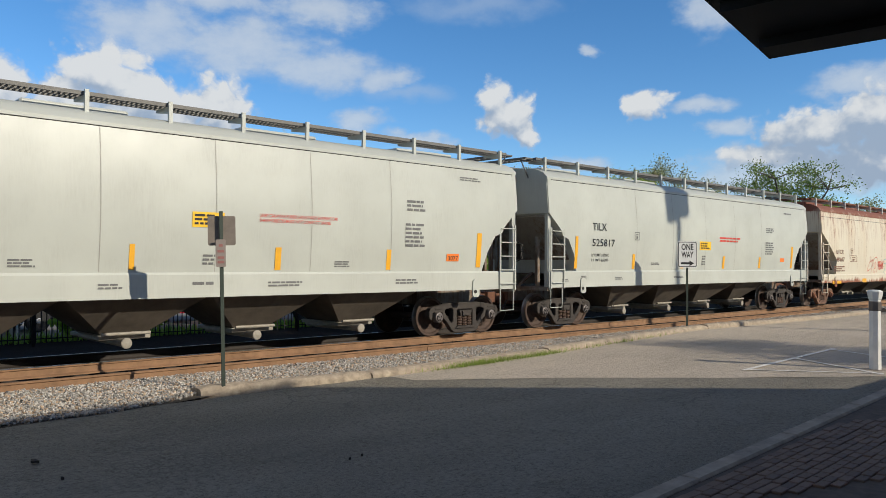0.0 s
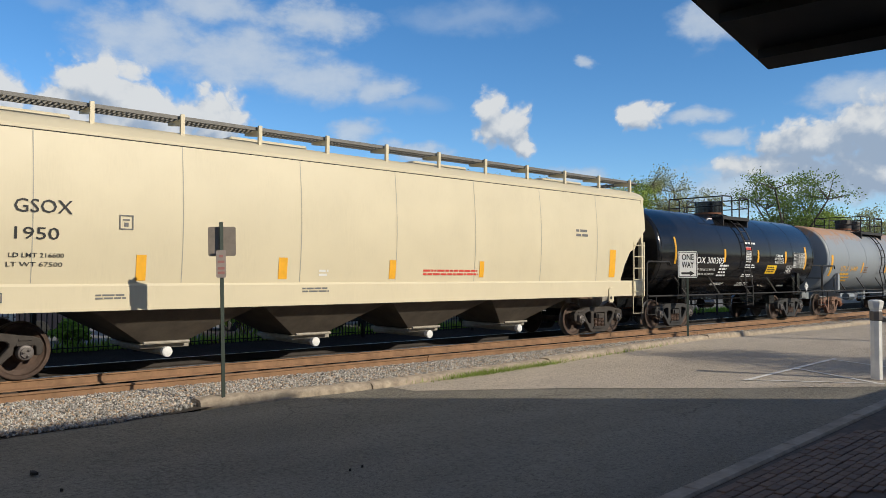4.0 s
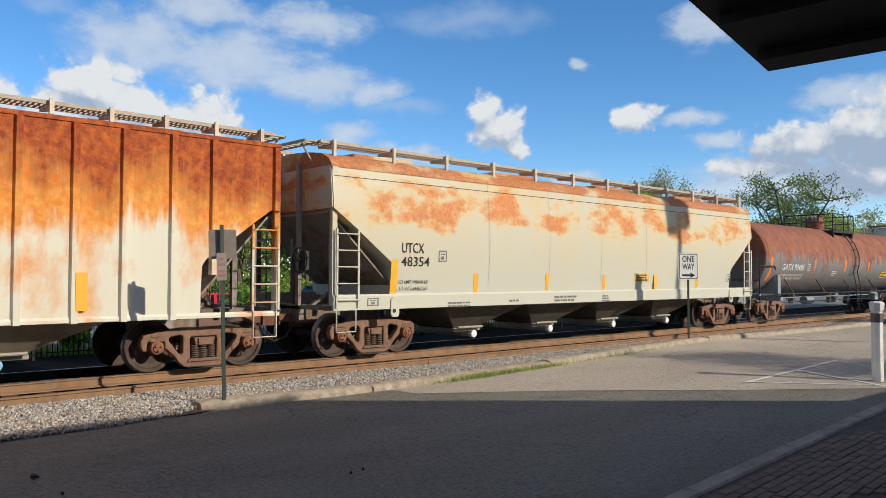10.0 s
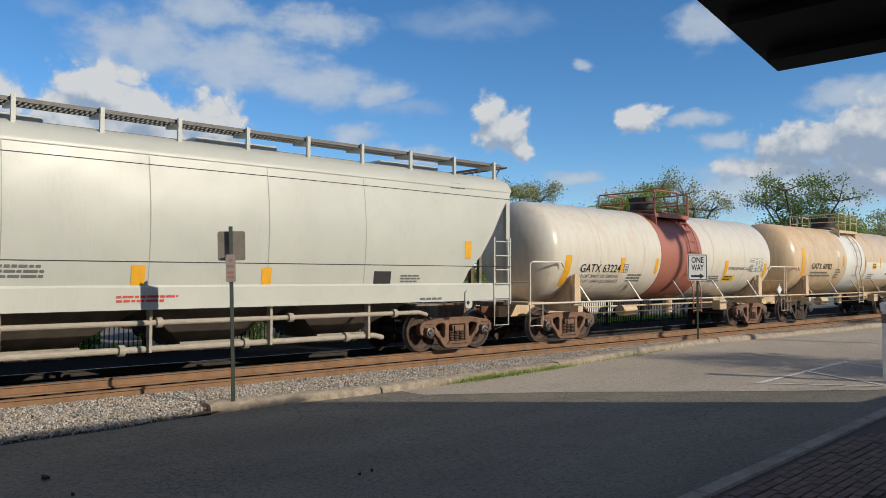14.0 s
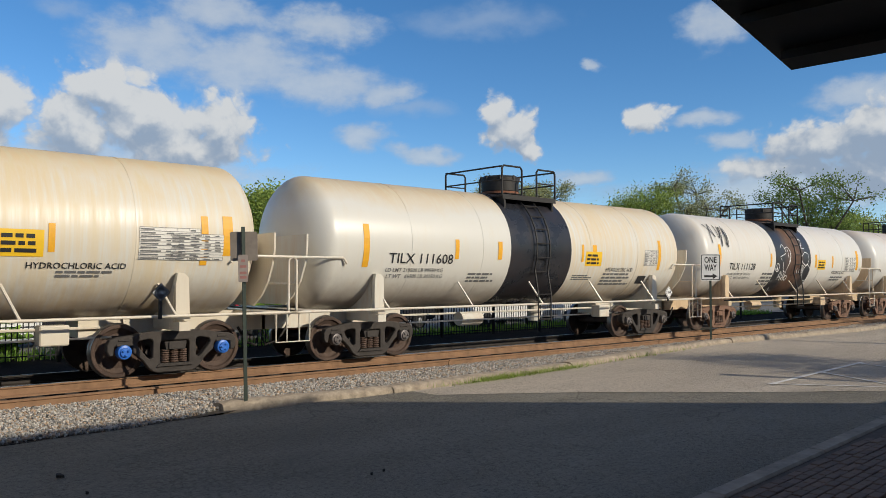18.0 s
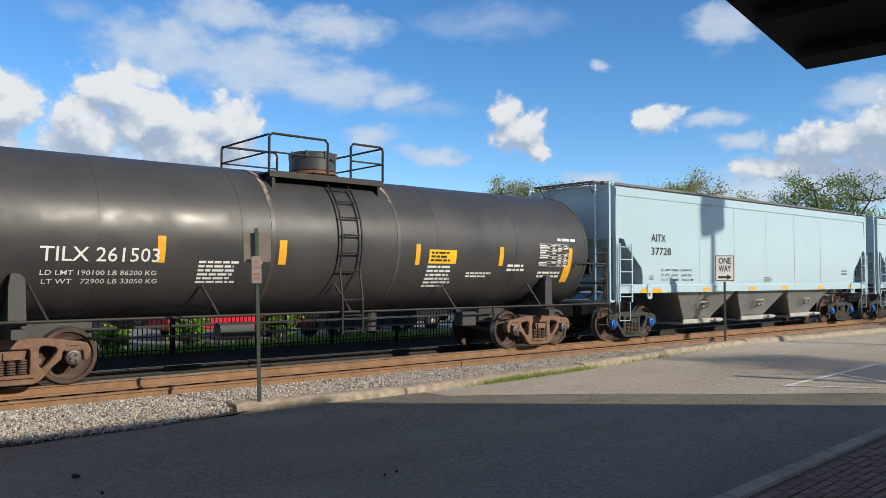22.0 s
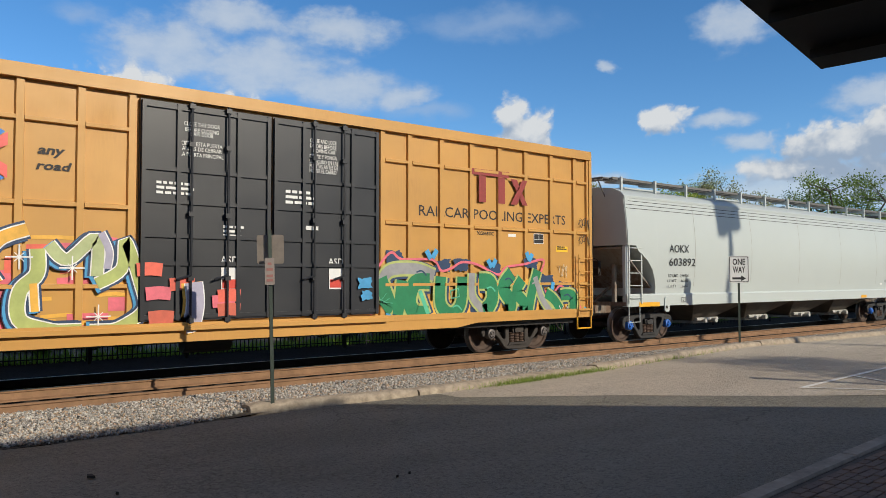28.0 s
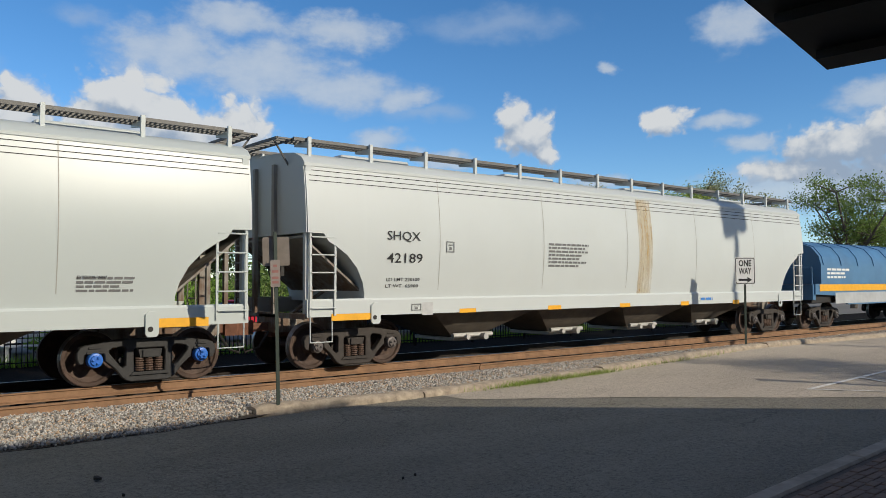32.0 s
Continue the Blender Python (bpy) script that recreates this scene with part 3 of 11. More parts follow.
# ---------------------------------------------------------------- lettering
def letters(txt, size, shear=0.0, bold=0.0, tight=1.0):
    """The mesh data of a line of writing, lying in x and z, from its lower left corner."""
    k = (txt, shear, bold, tight)
    if k not in CACHE:
        cu = bpy.data.curves.new("writing", "FONT")
        cu.body, cu.size, cu.shear, cu.offset, cu.space_character, cu.resolution_u = txt, 1.0, shear, bold, tight, 2
        ob = bpy.data.objects.new("writing", cu)
        me = bpy.data.meshes.new_from_object(ob)
        bpy.data.objects.remove(ob)
        co = np.array([v.co[:2] for v in me.vertices]) if len(me.vertices) else np.zeros((1, 2))
        CACHE[k] = (co, [tuple(p.vertices) for p in me.polygons])
        bpy.data.meshes.remove(me)
    return CACHE[k]


def on_side(pts, wrap, lift):
    """Points in x and z brought onto the near side: a flat side (y), a bulging side (bulge,) or a tank (centre height, radius)."""
    out = []
    for x, z in pts:
        if isinstance(wrap, tuple) and len(wrap) == 1:
            out.append((x, -side_y(z, wrap[0]) - lift, z))
        elif isinstance(wrap, tuple):
            zc, r = wrap
            a = (z - zc) / r
            out.append((x, -(r + lift) * math.cos(a), zc + (r + lift) * math.sin(a)))
        else:
            out.append((x, wrap - lift, z))
    return out


def sheet_mesh(name, verts, faces, material, parent, label=""):
    me = bpy.data.meshes.new(name)
    me.from_pydata(verts, [], faces)
    me.materials.append(material)
    return part(name, me, None, parent, label)


def write(car, txt, x, z, size, material, wrap, width=0.0, shear=0.0, bold=0.005, lift=0.012, tight=1.0):
    """Writing whose capitals are size high, from x, z; width stretches it."""
    co, faces = letters(txt, size, shear, bold, tight)
    k = size / 0.70
    w = (co[:, 0].max() - co[:, 0].min()) * k
    sx = k * (width / w if width else 1.0)
    pts = [(x + (a - co[:, 0].min()) * sx, z + b * k) for a, b in co]
    return sheet_mesh("lettering", on_side(pts, wrap, lift), faces, material, car)


def patch(car, x0, x1, z0, z1, material, wrap, lift=0.008, name="marking", slant=0.0, label="", steps=6):
    """A flat rectangle of paint or film."""
    verts, faces = [], []
    n = steps if isinstance(wrap, tuple) else 1
    for i in range(n + 1):
        z = z0 + (z1 - z0) * i / n
        sh = slant * i / n
        verts += [(x0 + sh, z), (x1 + sh, z)]
    for i in range(n):
        faces.append((2 * i, 2 * i + 1, 2 * i + 3, 2 * i + 2))
    return sheet_mesh(name, on_side(verts, wrap, lift), faces, material, car, label)


def bars(car, x, z, w, rows, pitch, material, wrap, seed=0, lift=0.010):
    """Lines of writing too small to read: short bars, word by word."""
    rng = random.Random(seed)
    verts, faces = [], []
    for i in range(rows):
        zz = z - i * pitch
        xx = x
        end = x + w * rng.uniform(0.7, 1.0)
        while xx < end - 0.02:
            ww = min(rng.uniform(0.06, 0.22) * max(1.0, pitch / 0.08), end - xx)
            k = len(verts)
            verts += [(xx, zz), (xx + ww, zz), (xx + ww, zz + pitch * 0.55), (xx, zz + pitch * 0.55)]
            faces.append((k, k + 1, k + 2, k + 3))
            xx += ww + pitch * 0.35
    return sheet_mesh("small_lettering", on_side(verts, wrap, lift), faces, material, car)


def frame_mark(car, x, z, w, h, material, wrap, line=0.018):
    """A thin outlined box, with a short bar in it."""
    verts, faces = [], []
    for a, b, c, d in ((x, x + w, z, z + line), (x, x + w, z + h - line, z + h), (x, x + line, z, z + h), (x + w - line, x + w, z, z + h), (x + w * 0.25, x + w * 0.75, z + h * 0.62, z + h * 0.72), (x + w * 0.35, x + w * 0.65, z + h * 0.2, z + h * 0.48)):
        k = len(verts)
        verts += [(a, c), (b, c), (b, d), (a, d)]
        faces.append((k, k + 1, k + 2, k + 3))
    return sheet_mesh("marking", on_side(verts, wrap, 0.011), faces, material, car)

# ---------------------------------------------------------------- ground and track
def slope(x):
    """The street climbs a little along the track."""
    return 0.18 * min(max((x - 6.0) / 15.0, -0.3), 1.0)


def sheet(name, xs, ys, z_of, material, label, category="", lift=0.0):
    verts = [(x, y, z_of(x, y) + lift) for y in ys for x in xs]
    n = len(xs)
    faces = [(j * n + i, j * n + i + 1, (j + 1) * n + i + 1, (j + 1) * n + i) for j in range(len(ys) - 1) for i in range(n - 1)]
    me = bpy.data.meshes.new(name)
    me.from_pydata(verts, [], faces)
    me.materials.append(material)
    return tagged(new(name, me), label, category or name, kind="structure")


def asphalt(name, dark, light, crazed=0.5):
    """Old asphalt: fine aggregate, broad worn paths, patched areas, long cracks and crazed areas."""
    n = Nodes(name)
    grit = n.noise(70, 3, 0.7)
    pits = n.noise(22, 3, 0.75)
    mid = n.noise(16, 5, 0.7)
    worn = n.noise(0.30, 5, 0.6, (0.5, 1.4, 1))
    c = n.mix(n.ramp(worn, 0.35, 0.65), dark, light)
    c = n.mix(n.ramp(mid, 0.35, 0.70, 0.0, 0.45), c, tuple(v * 0.6 for v in dark[:3]) + (1,))
    c = n.mix(n.ramp(grit, 0.50, 0.72, 0.0, 0.45), c, tuple(v * 1.5 for v in light[:3]) + (1,))
    c = n.mix(n.ramp(n.noise(38, 3, 0.7), 0.66, 0.74, 0.0, 0.30), c, tuple(v * 1.9 for v in light[:3]) + (1,))
    c = n.mix(n.ramp(pits, 0.52, 0.66, 0.0, 0.55), c, tuple(v * 0.35 for v in dark[:3]) + (1,))
    oil = n.ramp(n.noise(0.7, 6, 0.7, (0.35, 1.1, 1)), 0.55, 0.75, 0.0, 0.35)
    c = n.mix(oil, c, tuple(v * 0.5 for v in dark[:3]) + (1,))

    def cracks(scale, wide, warp_by, mask_scale, lo, hi, strength):
        vor = n.t.nodes.new("ShaderNodeTexVoronoi")
        vor.feature = "DISTANCE_TO_EDGE"
        vor.inputs["Scale"].default_value = scale
        warp = n.t.nodes.new("ShaderNodeVectorMath")
        warp.operation = "MULTIPLY_ADD"
        n.t.links.new(n.noise(scale * 2.5, 4, 0.6, out="Color"), warp.inputs[0])
        warp.inputs[1].default_value = (warp_by,) * 3
        n.t.links.new(n.co.outputs["Object"], warp.inputs[2])
        n.t.links.new(warp.outputs[0], vor.inputs["Vector"])
        return n.math("MULTIPLY", n.ramp(vor.outputs[0], 0.0, wide, strength, 0.0), n.ramp(n.noise(mask_scale, 3), lo, hi))
    split = n.math("MAXIMUM", cracks(0.30, 0.006, 0.9, 0.22, 0.46, 0.58, 0.45), n.math("MULTIPLY", cracks(8.0, 0.09, 0.10, 0.40, 0.44, 0.70, 0.45), crazed))
    c = n.mix(split, c, tuple(v * 0.22 for v in dark[:3]) + (1,))
    relief = n.math("SUBTRACT", n.math("SUBTRACT", grit, n.math("MULTIPLY", split, 1.5)), n.math("MULTIPLY", n.ramp(pits, 0.50, 0.66), 0.8))
    return n.finish(c, 0.92, 0.0, relief, 0.8, 0.014, 0.12)


def earth(name, a, b, grass=False):
    n = Nodes(name)
    c = n.mix(n.ramp(n.noise(0.9, 8, 0.7), 0.3, 0.7), a, b)
    if grass:
        c = n.mix(n.ramp(n.noise(0.12, 5, 0.6), 0.45, 0.6), c, (0.07, 0.10, 0.035, 1))
    return n.finish(c, 0.95, 0.0, n.noise(30, 6, 0.7), 0.5, 0.02, 0.05)


def stones_material(name, a, b):
    n = Nodes(name)
    geo = n.t.nodes.new("ShaderNodeNewGeometry")
    r = geo.outputs["Random Per Island"]
    c = n.mix(r, a, b)
    c = n.mix(n.ramp(r, 0.80, 0.83), c, tuple(v * k for v, k in zip(b[:3], (0.62, 0.48, 0.36))) + (1,))
    return n.finish(n.mix(n.ramp(n.noise(40, 4), 0.4, 0.7, 0, 0.4), c, (0.10, 0.095, 0.09, 1)), 0.9, 0.0, n.noise(60, 4), 0.3, 0.004, 0.1)


M_ASPHALT = asphalt("weathered_asphalt", (0.225, 0.205, 0.168, 1), (0.315, 0.288, 0.237, 1), 1.0)
M_EARTH, M_STONE = earth("gravelly_earth", (0.16, 0.135, 0.105, 1), (0.09, 0.075, 0.06, 1)), stones_material("ballast_stone", (0.15, 0.142, 0.13, 1), (0.84, 0.79, 0.71, 1))
# near black: shade under and behind the train is put into both colours
M_SOIL = earth("shade_dark_soil", (0.011, 0.010, 0.009, 1), (0.022, 0.019, 0.016, 1))
M_STONE_DARK = stones_material("shade_dark_stone", (0.018, 0.017, 0.016, 1), (0.06, 0.054, 0.048, 1))
# worn and pale, with the sunlit strip's brightness added to the colour
M_APRON = asphalt("sunlit_worn_asphalt", (0.50, 0.43, 0.345, 1), (0.64, 0.55, 0.445, 1), 0.3)
M_CONCRETE = plain("worn_concrete", (0.36, 0.295, 0.22, 1), 0.9, 0.0, 0.38, 7.0, 0.9)
M_CONCRETE2 = plain("grey_kerb_concrete", (0.29, 0.245, 0.195, 1), 0.9, 0.0, 0.3, 4.0, 0.6)
M_RAILSIDE = plain("rusty_rail", (0.27, 0.155, 0.085, 1), 0.85, 0.0, 0.25, 4.0, 0.2)
# far rail, coloured dark for the shadow the train throws on it
M_RAILSHADE = plain("shaded_rail", (0.035, 0.027, 0.022, 1), 0.7, 0.0, 0.3, 4.0, 0.2)
M_RAILTOP = plain("polished_rail_head", (0.45, 0.43, 0.41, 1), 0.28, 1.0, 0.1)
M_TIE = plain("creosoted_tie", (0.055, 0.042, 0.033, 1), 0.9, 0.0, 0.4, 4.0, 0.5)
M_LINE = plain("worn_white_line", (0.74, 0.71, 0.65, 1), 0.8, 0.0, 0.3, 8.0)


def lane(a, b, x):
    """The height of a straight line through two points of the plan, at x."""
    return a[1] + (b[1] - a[1]) * (x - a[0]) / (b[0] - a[0])


KERB = [(-40.0, 12.6), (0.0, 11.4), (2.7, 10.97), (4.0, 10.88), (4.94, 11.1), (5.6, 11.4), (6.7, 11.2), (7.84, 11.0), (9.8, 10.9), (13.5, 10.98), (17.0, 11.25), (20.5, 11.55), (22.0, 11.4), (28.8, 11.0), (60.0, 11.0), (160.0, 11.0)]


def kerb_y(x):
    for (x0, y0), (x1, y1) in zip(KERB, KERB[1:]):
        if x <= x1:
            return y0 + (y1 - y0) * (x - x0) / (x1 - x0)
    return KERB[-1][1]


XS = [-1500, -400, -120, -60, -40, -20, -10, -5, 0, 3, 6, 9, 12, 15, 18, 21, 25, 30, 40, 60, 90, 150, 400, 1500]
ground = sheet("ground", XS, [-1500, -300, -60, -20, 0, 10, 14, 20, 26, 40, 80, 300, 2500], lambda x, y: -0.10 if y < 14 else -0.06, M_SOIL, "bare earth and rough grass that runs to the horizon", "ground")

# street: from behind the station to the trackside kerb
verts, faces = [], []
SX = [-40 + 2.5 * i for i in range(81)]
for x in SX:
    for f in range(9):
        y = -9.0 + (kerb_y(x) + 9.0) * f / 8
        verts.append((x, y, slope(x) + 0.03 * math.sin(math.pi * f / 8)))
for i in range(len(SX) - 1):
    for f in range(8):
        k = i * 9 + f
        faces.append((k, k + 9, k + 10, k + 1))
me = bpy.data.meshes.new("road")
me.from_pydata(verts, [], faces)
me.materials.append(M_ASPHALT)
road = tagged(new("road", me), "worn grey asphalt street beside the railway", "road", kind="structure")

# ballast bed under both tracks
bm = B()
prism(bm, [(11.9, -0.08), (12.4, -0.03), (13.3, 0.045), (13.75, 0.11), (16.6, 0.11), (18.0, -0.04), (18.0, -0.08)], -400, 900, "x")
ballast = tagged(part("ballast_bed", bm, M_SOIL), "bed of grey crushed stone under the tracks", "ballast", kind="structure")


def stones(name, label, count, place, size, seed, material):
    """Loose stones, all in one mesh: small uneven eight-sided lumps."""
    rng = np.random.default_rng(seed)
    base = np.array([(1, 0, 0), (-1, 0, 0), (0, 1, 0), (0, -1, 0), (0, 0, 1), (0, 0, -1)], float)
    tri = np.array([(0, 2, 4), (2, 1, 4), (1, 3, 4), (3, 0, 4), (2, 0, 5), (1, 2, 5), (3, 1, 5), (0, 3, 5)])
    at = place(rng, count)
    sc = rng.uniform(0.6, 1.35, (count, 1, 3)) * size * rng.uniform(0.6, 1.3, (count, 1, 1))
    v = base[None] * sc * rng.uniform(0.75, 1.25, (count, 6, 1))
    q = rng.normal(size=(count, 4))
    q /= np.linalg.norm(q, axis=1, keepdims=True)
    w, x, y, z = q.T
    rm = np.stack([np.stack([1 - 2 * (y * y + z * z), 2 * (x * y - z * w), 2 * (x * z + y * w)], -1), np.stack([2 * (x * y + z * w), 1 - 2 * (x * x + z * z), 2 * (y * z - x * w)], -1), np.stack([2 * (x * z - y * w), 2 * (y * z + x * w), 1 - 2 * (x * x + y * y)], -1)], 1)
    v = np.einsum("nij,nkj->nki", rm, v) + at[:, None, :]
    f = tri[None] + 6 * np.arange(count)[:, None, None]
    me = bpy.data.meshes.new(name)
    me.from_pydata(v.reshape(-1, 3).tolist(), [], f.reshape(-1, 3).tolist())
    me.materials.append(material)
    return tagged(new(name, me), label, "gravel", kind="stuff")


def bed_z(x, y):
    """The top of the shoulder between kerb and rail."""
    ky = np.array([kerb_y(a) for a in x])
    s = np.array([slope(a) for a in x])
    f = np.clip((y - ky) / (13.1 - ky), 0, 1)
    return (s + 0.02) * (1 - f) + 0.075 * f


def near_bed(rng, n):
    x = rng.uniform(-2, 34, n)
    ky = np.array([kerb_y(a) for a in x]) + 0.12
    y = ky + (13.14 - ky) * rng.uniform(0, 1, n)
    return np.stack([x, y, bed_z(x, y) - 0.0 + rng.uniform(-0.02, 0.02, n)], 1)


def far_bed(rng, n):
    x = 34 + 120 * rng.uniform(0, 1, n) ** 1.5
    y = 12.2 + 1.6 * rng.uniform(0, 1, n)
    return np.stack([x, y, bed_z(x, y) + rng.uniform(-0.02, 0.02, n)], 1)


def inner_bed(rng, n):
    x = rng.uniform(-4, 60, n)
    y = rng.uniform(14.1, 17.0, n)
    return np.stack([x, y, 0.10 + rng.uniform(-0.02, 0.02, n)], 1)


stones("ballast_stones", "loose grey crushed stone between kerb and rail", 130000, near_bed, 0.0235, 3, M_STONE)
stones("distant_ballast_stones", "grey crushed stone further along the rail", 9000, far_bed, 0.05, 4, M_STONE)
stones("track_bed_stones", "crushed stone between the rails, coloured dark for the train's shade", 12000, inner_bed, 0.04, 5, M_STONE_DARK)

# shoulder under the loose stone
xs = [-40 + 2.0 * i for i in range(100)]
verts, faces = [], []
for x in xs:
    ky = kerb_y(x)
    for f in (0.0, 0.5, 1.0):
        y = ky + 0.05 + (13.15 - ky) * f
        verts.append((x, y, (slope(x) + 0.01) * (1 - f) + 0.065 * f - 0.012))
for i in range(len(xs) - 1):
    for f in range(2):
        k = i * 3 + f
        faces.append((k, k + 3, k + 4, k + 1))
me = bpy.data.meshes.new("ballast_shoulder")
me.from_pydata(verts, [], faces)
me.materials.append(M_EARTH)
tagged(new("ballast_shoulder", me), "dusty shoulder of the track bed", "ballast", kind="structure")


def track(name, y, label):
    t = thing(name, label, "railway track", "tracks", "structure")
    for s in (-1, 1):
        c = y + s * 0.7525
        bm = B()
        prism(bm, [(c - 0.075, 0.155), (c + 0.075, 0.155), (c + 0.07, 0.17), (c + 0.012, 0.19), (c + 0.010, 0.285), (c + 0.036, 0.298), (c + 0.036, 0.322), (c - 0.036, 0.322), (c - 0.036, 0.298), (c - 0.010, 0.285), (c - 0.012, 0.19), (c - 0.07, 0.17)], -400, 900, "x")
        rail = part("rail", bm, M_RAILSIDE if s < 0 else M_RAILSHADE, t)
        bm = B()
        prism(bm, [(c - 0.030, 0.322), (c + 0.030, 0.322), (c + 0.022, 0.330), (c - 0.022, 0.330)], -400, 900, "x")
        part("rail_head", bm, M_RAILTOP, rail, "polished running surface")
    return t


main_track = track("main_track", TRACK_Y, "rusty steel rails with a polished head on timber ties")
bm = B()
box(bm, -0.115, 0.115, -1.3, 1.3, -0.02, 0.155, 0.01)
tie_me = bpy.data.meshes.new("tie")
bm.to_mesh(tie_me)
bm.free()
tie_me.materials.append(M_TIE)
for t, y in ((main_track, TRACK_Y),):
    for i in range(110):
        o = part("tie", tie_me, None, t)
        o.location = (-6 + 0.53 * i, y + random.uniform(-0.04, 0.04), random.uniform(-0.01, 0.0))
        o.rotation_euler = (0, 0, random.uniform(-0.015, 0.015))

# a worn-out rail laid along the ends of the ties
loose = thing("loose_rail", "rust-brown spare rail lying beside the tie ends", "rail")
for x0, x1 in ((-60.0, 11.85), (11.87, 23.7), (23.72, 120.0)):
    bm = B()
    c = 13.21
    prism(bm, [(c - 0.075, 0.04), (c + 0.075, 0.04), (c + 0.07, 0.055), (c + 0.012, 0.075), (c + 0.010, 0.17), (c + 0.036, 0.183), (c + 0.036, 0.207), (c + 0.028, 0.213), (c - 0.028, 0.213), (c - 0.036, 0.207), (c - 0.036, 0.183), (c - 0.010, 0.17), (c - 0.012, 0.075), (c - 0.07, 0.055)], x0, x1, "x")
    part("rail_length", bm, M_RAILSIDE, loose)

# trackside kerb: worn concrete blocks
kerb = thing("kerb", "weathered low concrete kerb along the ballast", "kerb", "", "structure")
x = 5.55
kerb_rng = random.Random(12)
while x < 33:
    L = min(kerb_rng.choice((1.15, 1.9, 2.4, 3.0)), 33.2 - x)
    k = max(int(L / 0.22), 4)
    lift, back = kerb_rng.uniform(0.115, 0.145), 0.37
    rings = []
    for i in range(k + 1):
        xx = x + 0.012 + (L - 0.024) * i / k
        yy, zz = kerb_y(xx) - 0.03, slope(xx)
        chip = kerb_rng.uniform(-0.014, 0.014) + (0.02 if i in (0, k) else 0.0)
        top = lift + kerb_rng.uniform(-0.012, 0.010) - (0.018 if i in (0, k) else 0.0)
        rings.append([(xx, yy + chip - 0.02, zz - 0.2), (xx, yy + chip, zz + top * 0.55), (xx, yy + 0.045 + chip, zz + top), (xx, yy + back * 0.6, zz + top + 0.012), (xx, yy + back, zz + top - 0.02), (xx, yy + back, zz - 0.2)])
    part("kerb_stone", loft(B(), rings), M_CONCRETE, kerb, smooth=0.9)
    x += L

# pavement under the station roof, with its kerb
PA, PB = (6.15, 3.80), (12.46, 4.15)
M_JOINT = plain("dirty_joint_sand", (0.10, 0.074, 0.056, 1), 0.95, 0, 0.3, 8.0)
M_BRICK = Nodes("brick_paving")
M_BRICK = M_BRICK.finish(M_BRICK.mix(M_BRICK.random(), (0.185, 0.120, 0.085, 1), (0.13, 0.086, 0.062, 1)), 0.85, 0.0, M_BRICK.noise(50, 5, 0.7), 0.4, 0.005)
verts = [(x, y, slope(x) + 0.085) for x in SX[12:44] for y in (-9.0, lane(PA, PB, x) - 0.19)]
faces = [(2 * i, 2 * i + 2, 2 * i + 3, 2 * i + 1) for i in range(len(verts) // 2 - 1)]
me = bpy.data.meshes.new("pavement")
me.from_pydata(verts, [], faces)
me.materials.append(M_JOINT)
pavement = tagged(new("pavement", me), "brick pavement under the station roof", "pavement", kind="structure")
station_kerb = thing("station_kerb", "grey concrete kerb of the brick pavement", "kerb", "", "structure")
ang = math.atan2(PB[1] - PA[1], PB[0] - PA[0])
for i in range(24):
    d = -14 + 2.4 * i
    x, y = PA[0] + d * math.cos(ang), PA[1] + d * math.sin(ang)
    bm = B()
    box(bm, 0.004, 2.396, -0.20, 0.0, -0.3, 0.115, 0.022)
    k = part("kerb_stone", bm, M_CONCRETE2, station_kerb)
    k.matrix_basis = Matrix.Translation((x, y, slope(x))) @ Matrix.Rotation(ang, 4, "Z") @ Matrix.Rotation(-math.atan2(slope(x + 2.4) - slope(x), 2.4), 4, "Y")

# parking lines
bay = thing("parking_lines", "worn white parking lines on the asphalt", "road marking", "", "structure")
def painted_line(a, b, w):
    a, b = Vector((*a, 0)), Vector((*b, 0))
    d = (b - a).normalized()
    n = Vector((-d.y, d.x, 0)) * w / 2
    k = 14
    vs, fs = [], []
    for i in range(k + 1):
        p = a.lerp(b, i / k)
        z = slope(p.x) + 0.038
        vs += [(p.x - n.x, p.y - n.y, z), (p.x + n.x, p.y + n.y, z)]
    for i in range(k):
        fs.append((2 * i, 2 * i + 2, 2 * i + 3, 2 * i + 1))
    sheet_mesh("line", vs, fs, M_LINE, bay)


painted_line((13.9, 6.78), (18.5, 6.95), 0.10)
painted_line((16.2, 6.83), (15.1, 4.85), 0.09)
painted_line((18.3, 6.94), (17.6, 5.4), 0.09)
painted_line((13.96, 6.79), (15.2, 4.87), 0.08)

# older, paler surface between the dark lane and the trackside kerb
SEAM = [(8.9, 10.8), (10.8, 9.25), (12.9, 7.1), (15.3, 4.95), (22.0, 5.4), (90.0, 5.4)]


def seam_y(x):
    for (x0, y0), (x1, y1) in zip(SEAM, SEAM[1:]):
        if x <= x1:
            return y0 + (y1 - y0) * (x - x0) / (x1 - x0)
    return SEAM[-1][1]


verts, faces = [], []
AX = [8.9 + 0.5 * i for i in range(60)] + [40, 50, 70, 90]
for x in AX:
    # starts short of the seam, so the pale colour fills the sunlit band
    ka, kb = seam_y(x) - 0.55, kerb_y(x)
    for f in range(5):
        y = ka + (kb - ka) * f / 4
        g = (y + 9.0) / (kb + 9.0)
        verts.append((x, y, slope(x) + 0.03 * math.sin(math.pi * g) + 0.006))
for i in range(len(AX) - 1):
    for f in range(4):
        k = i * 5 + f
        faces.append((k, k + 5, k + 6, k + 1))
me = bpy.data.meshes.new("worn_lane")
me.from_pydata(verts, [], faces)
me.materials.append(M_APRON)
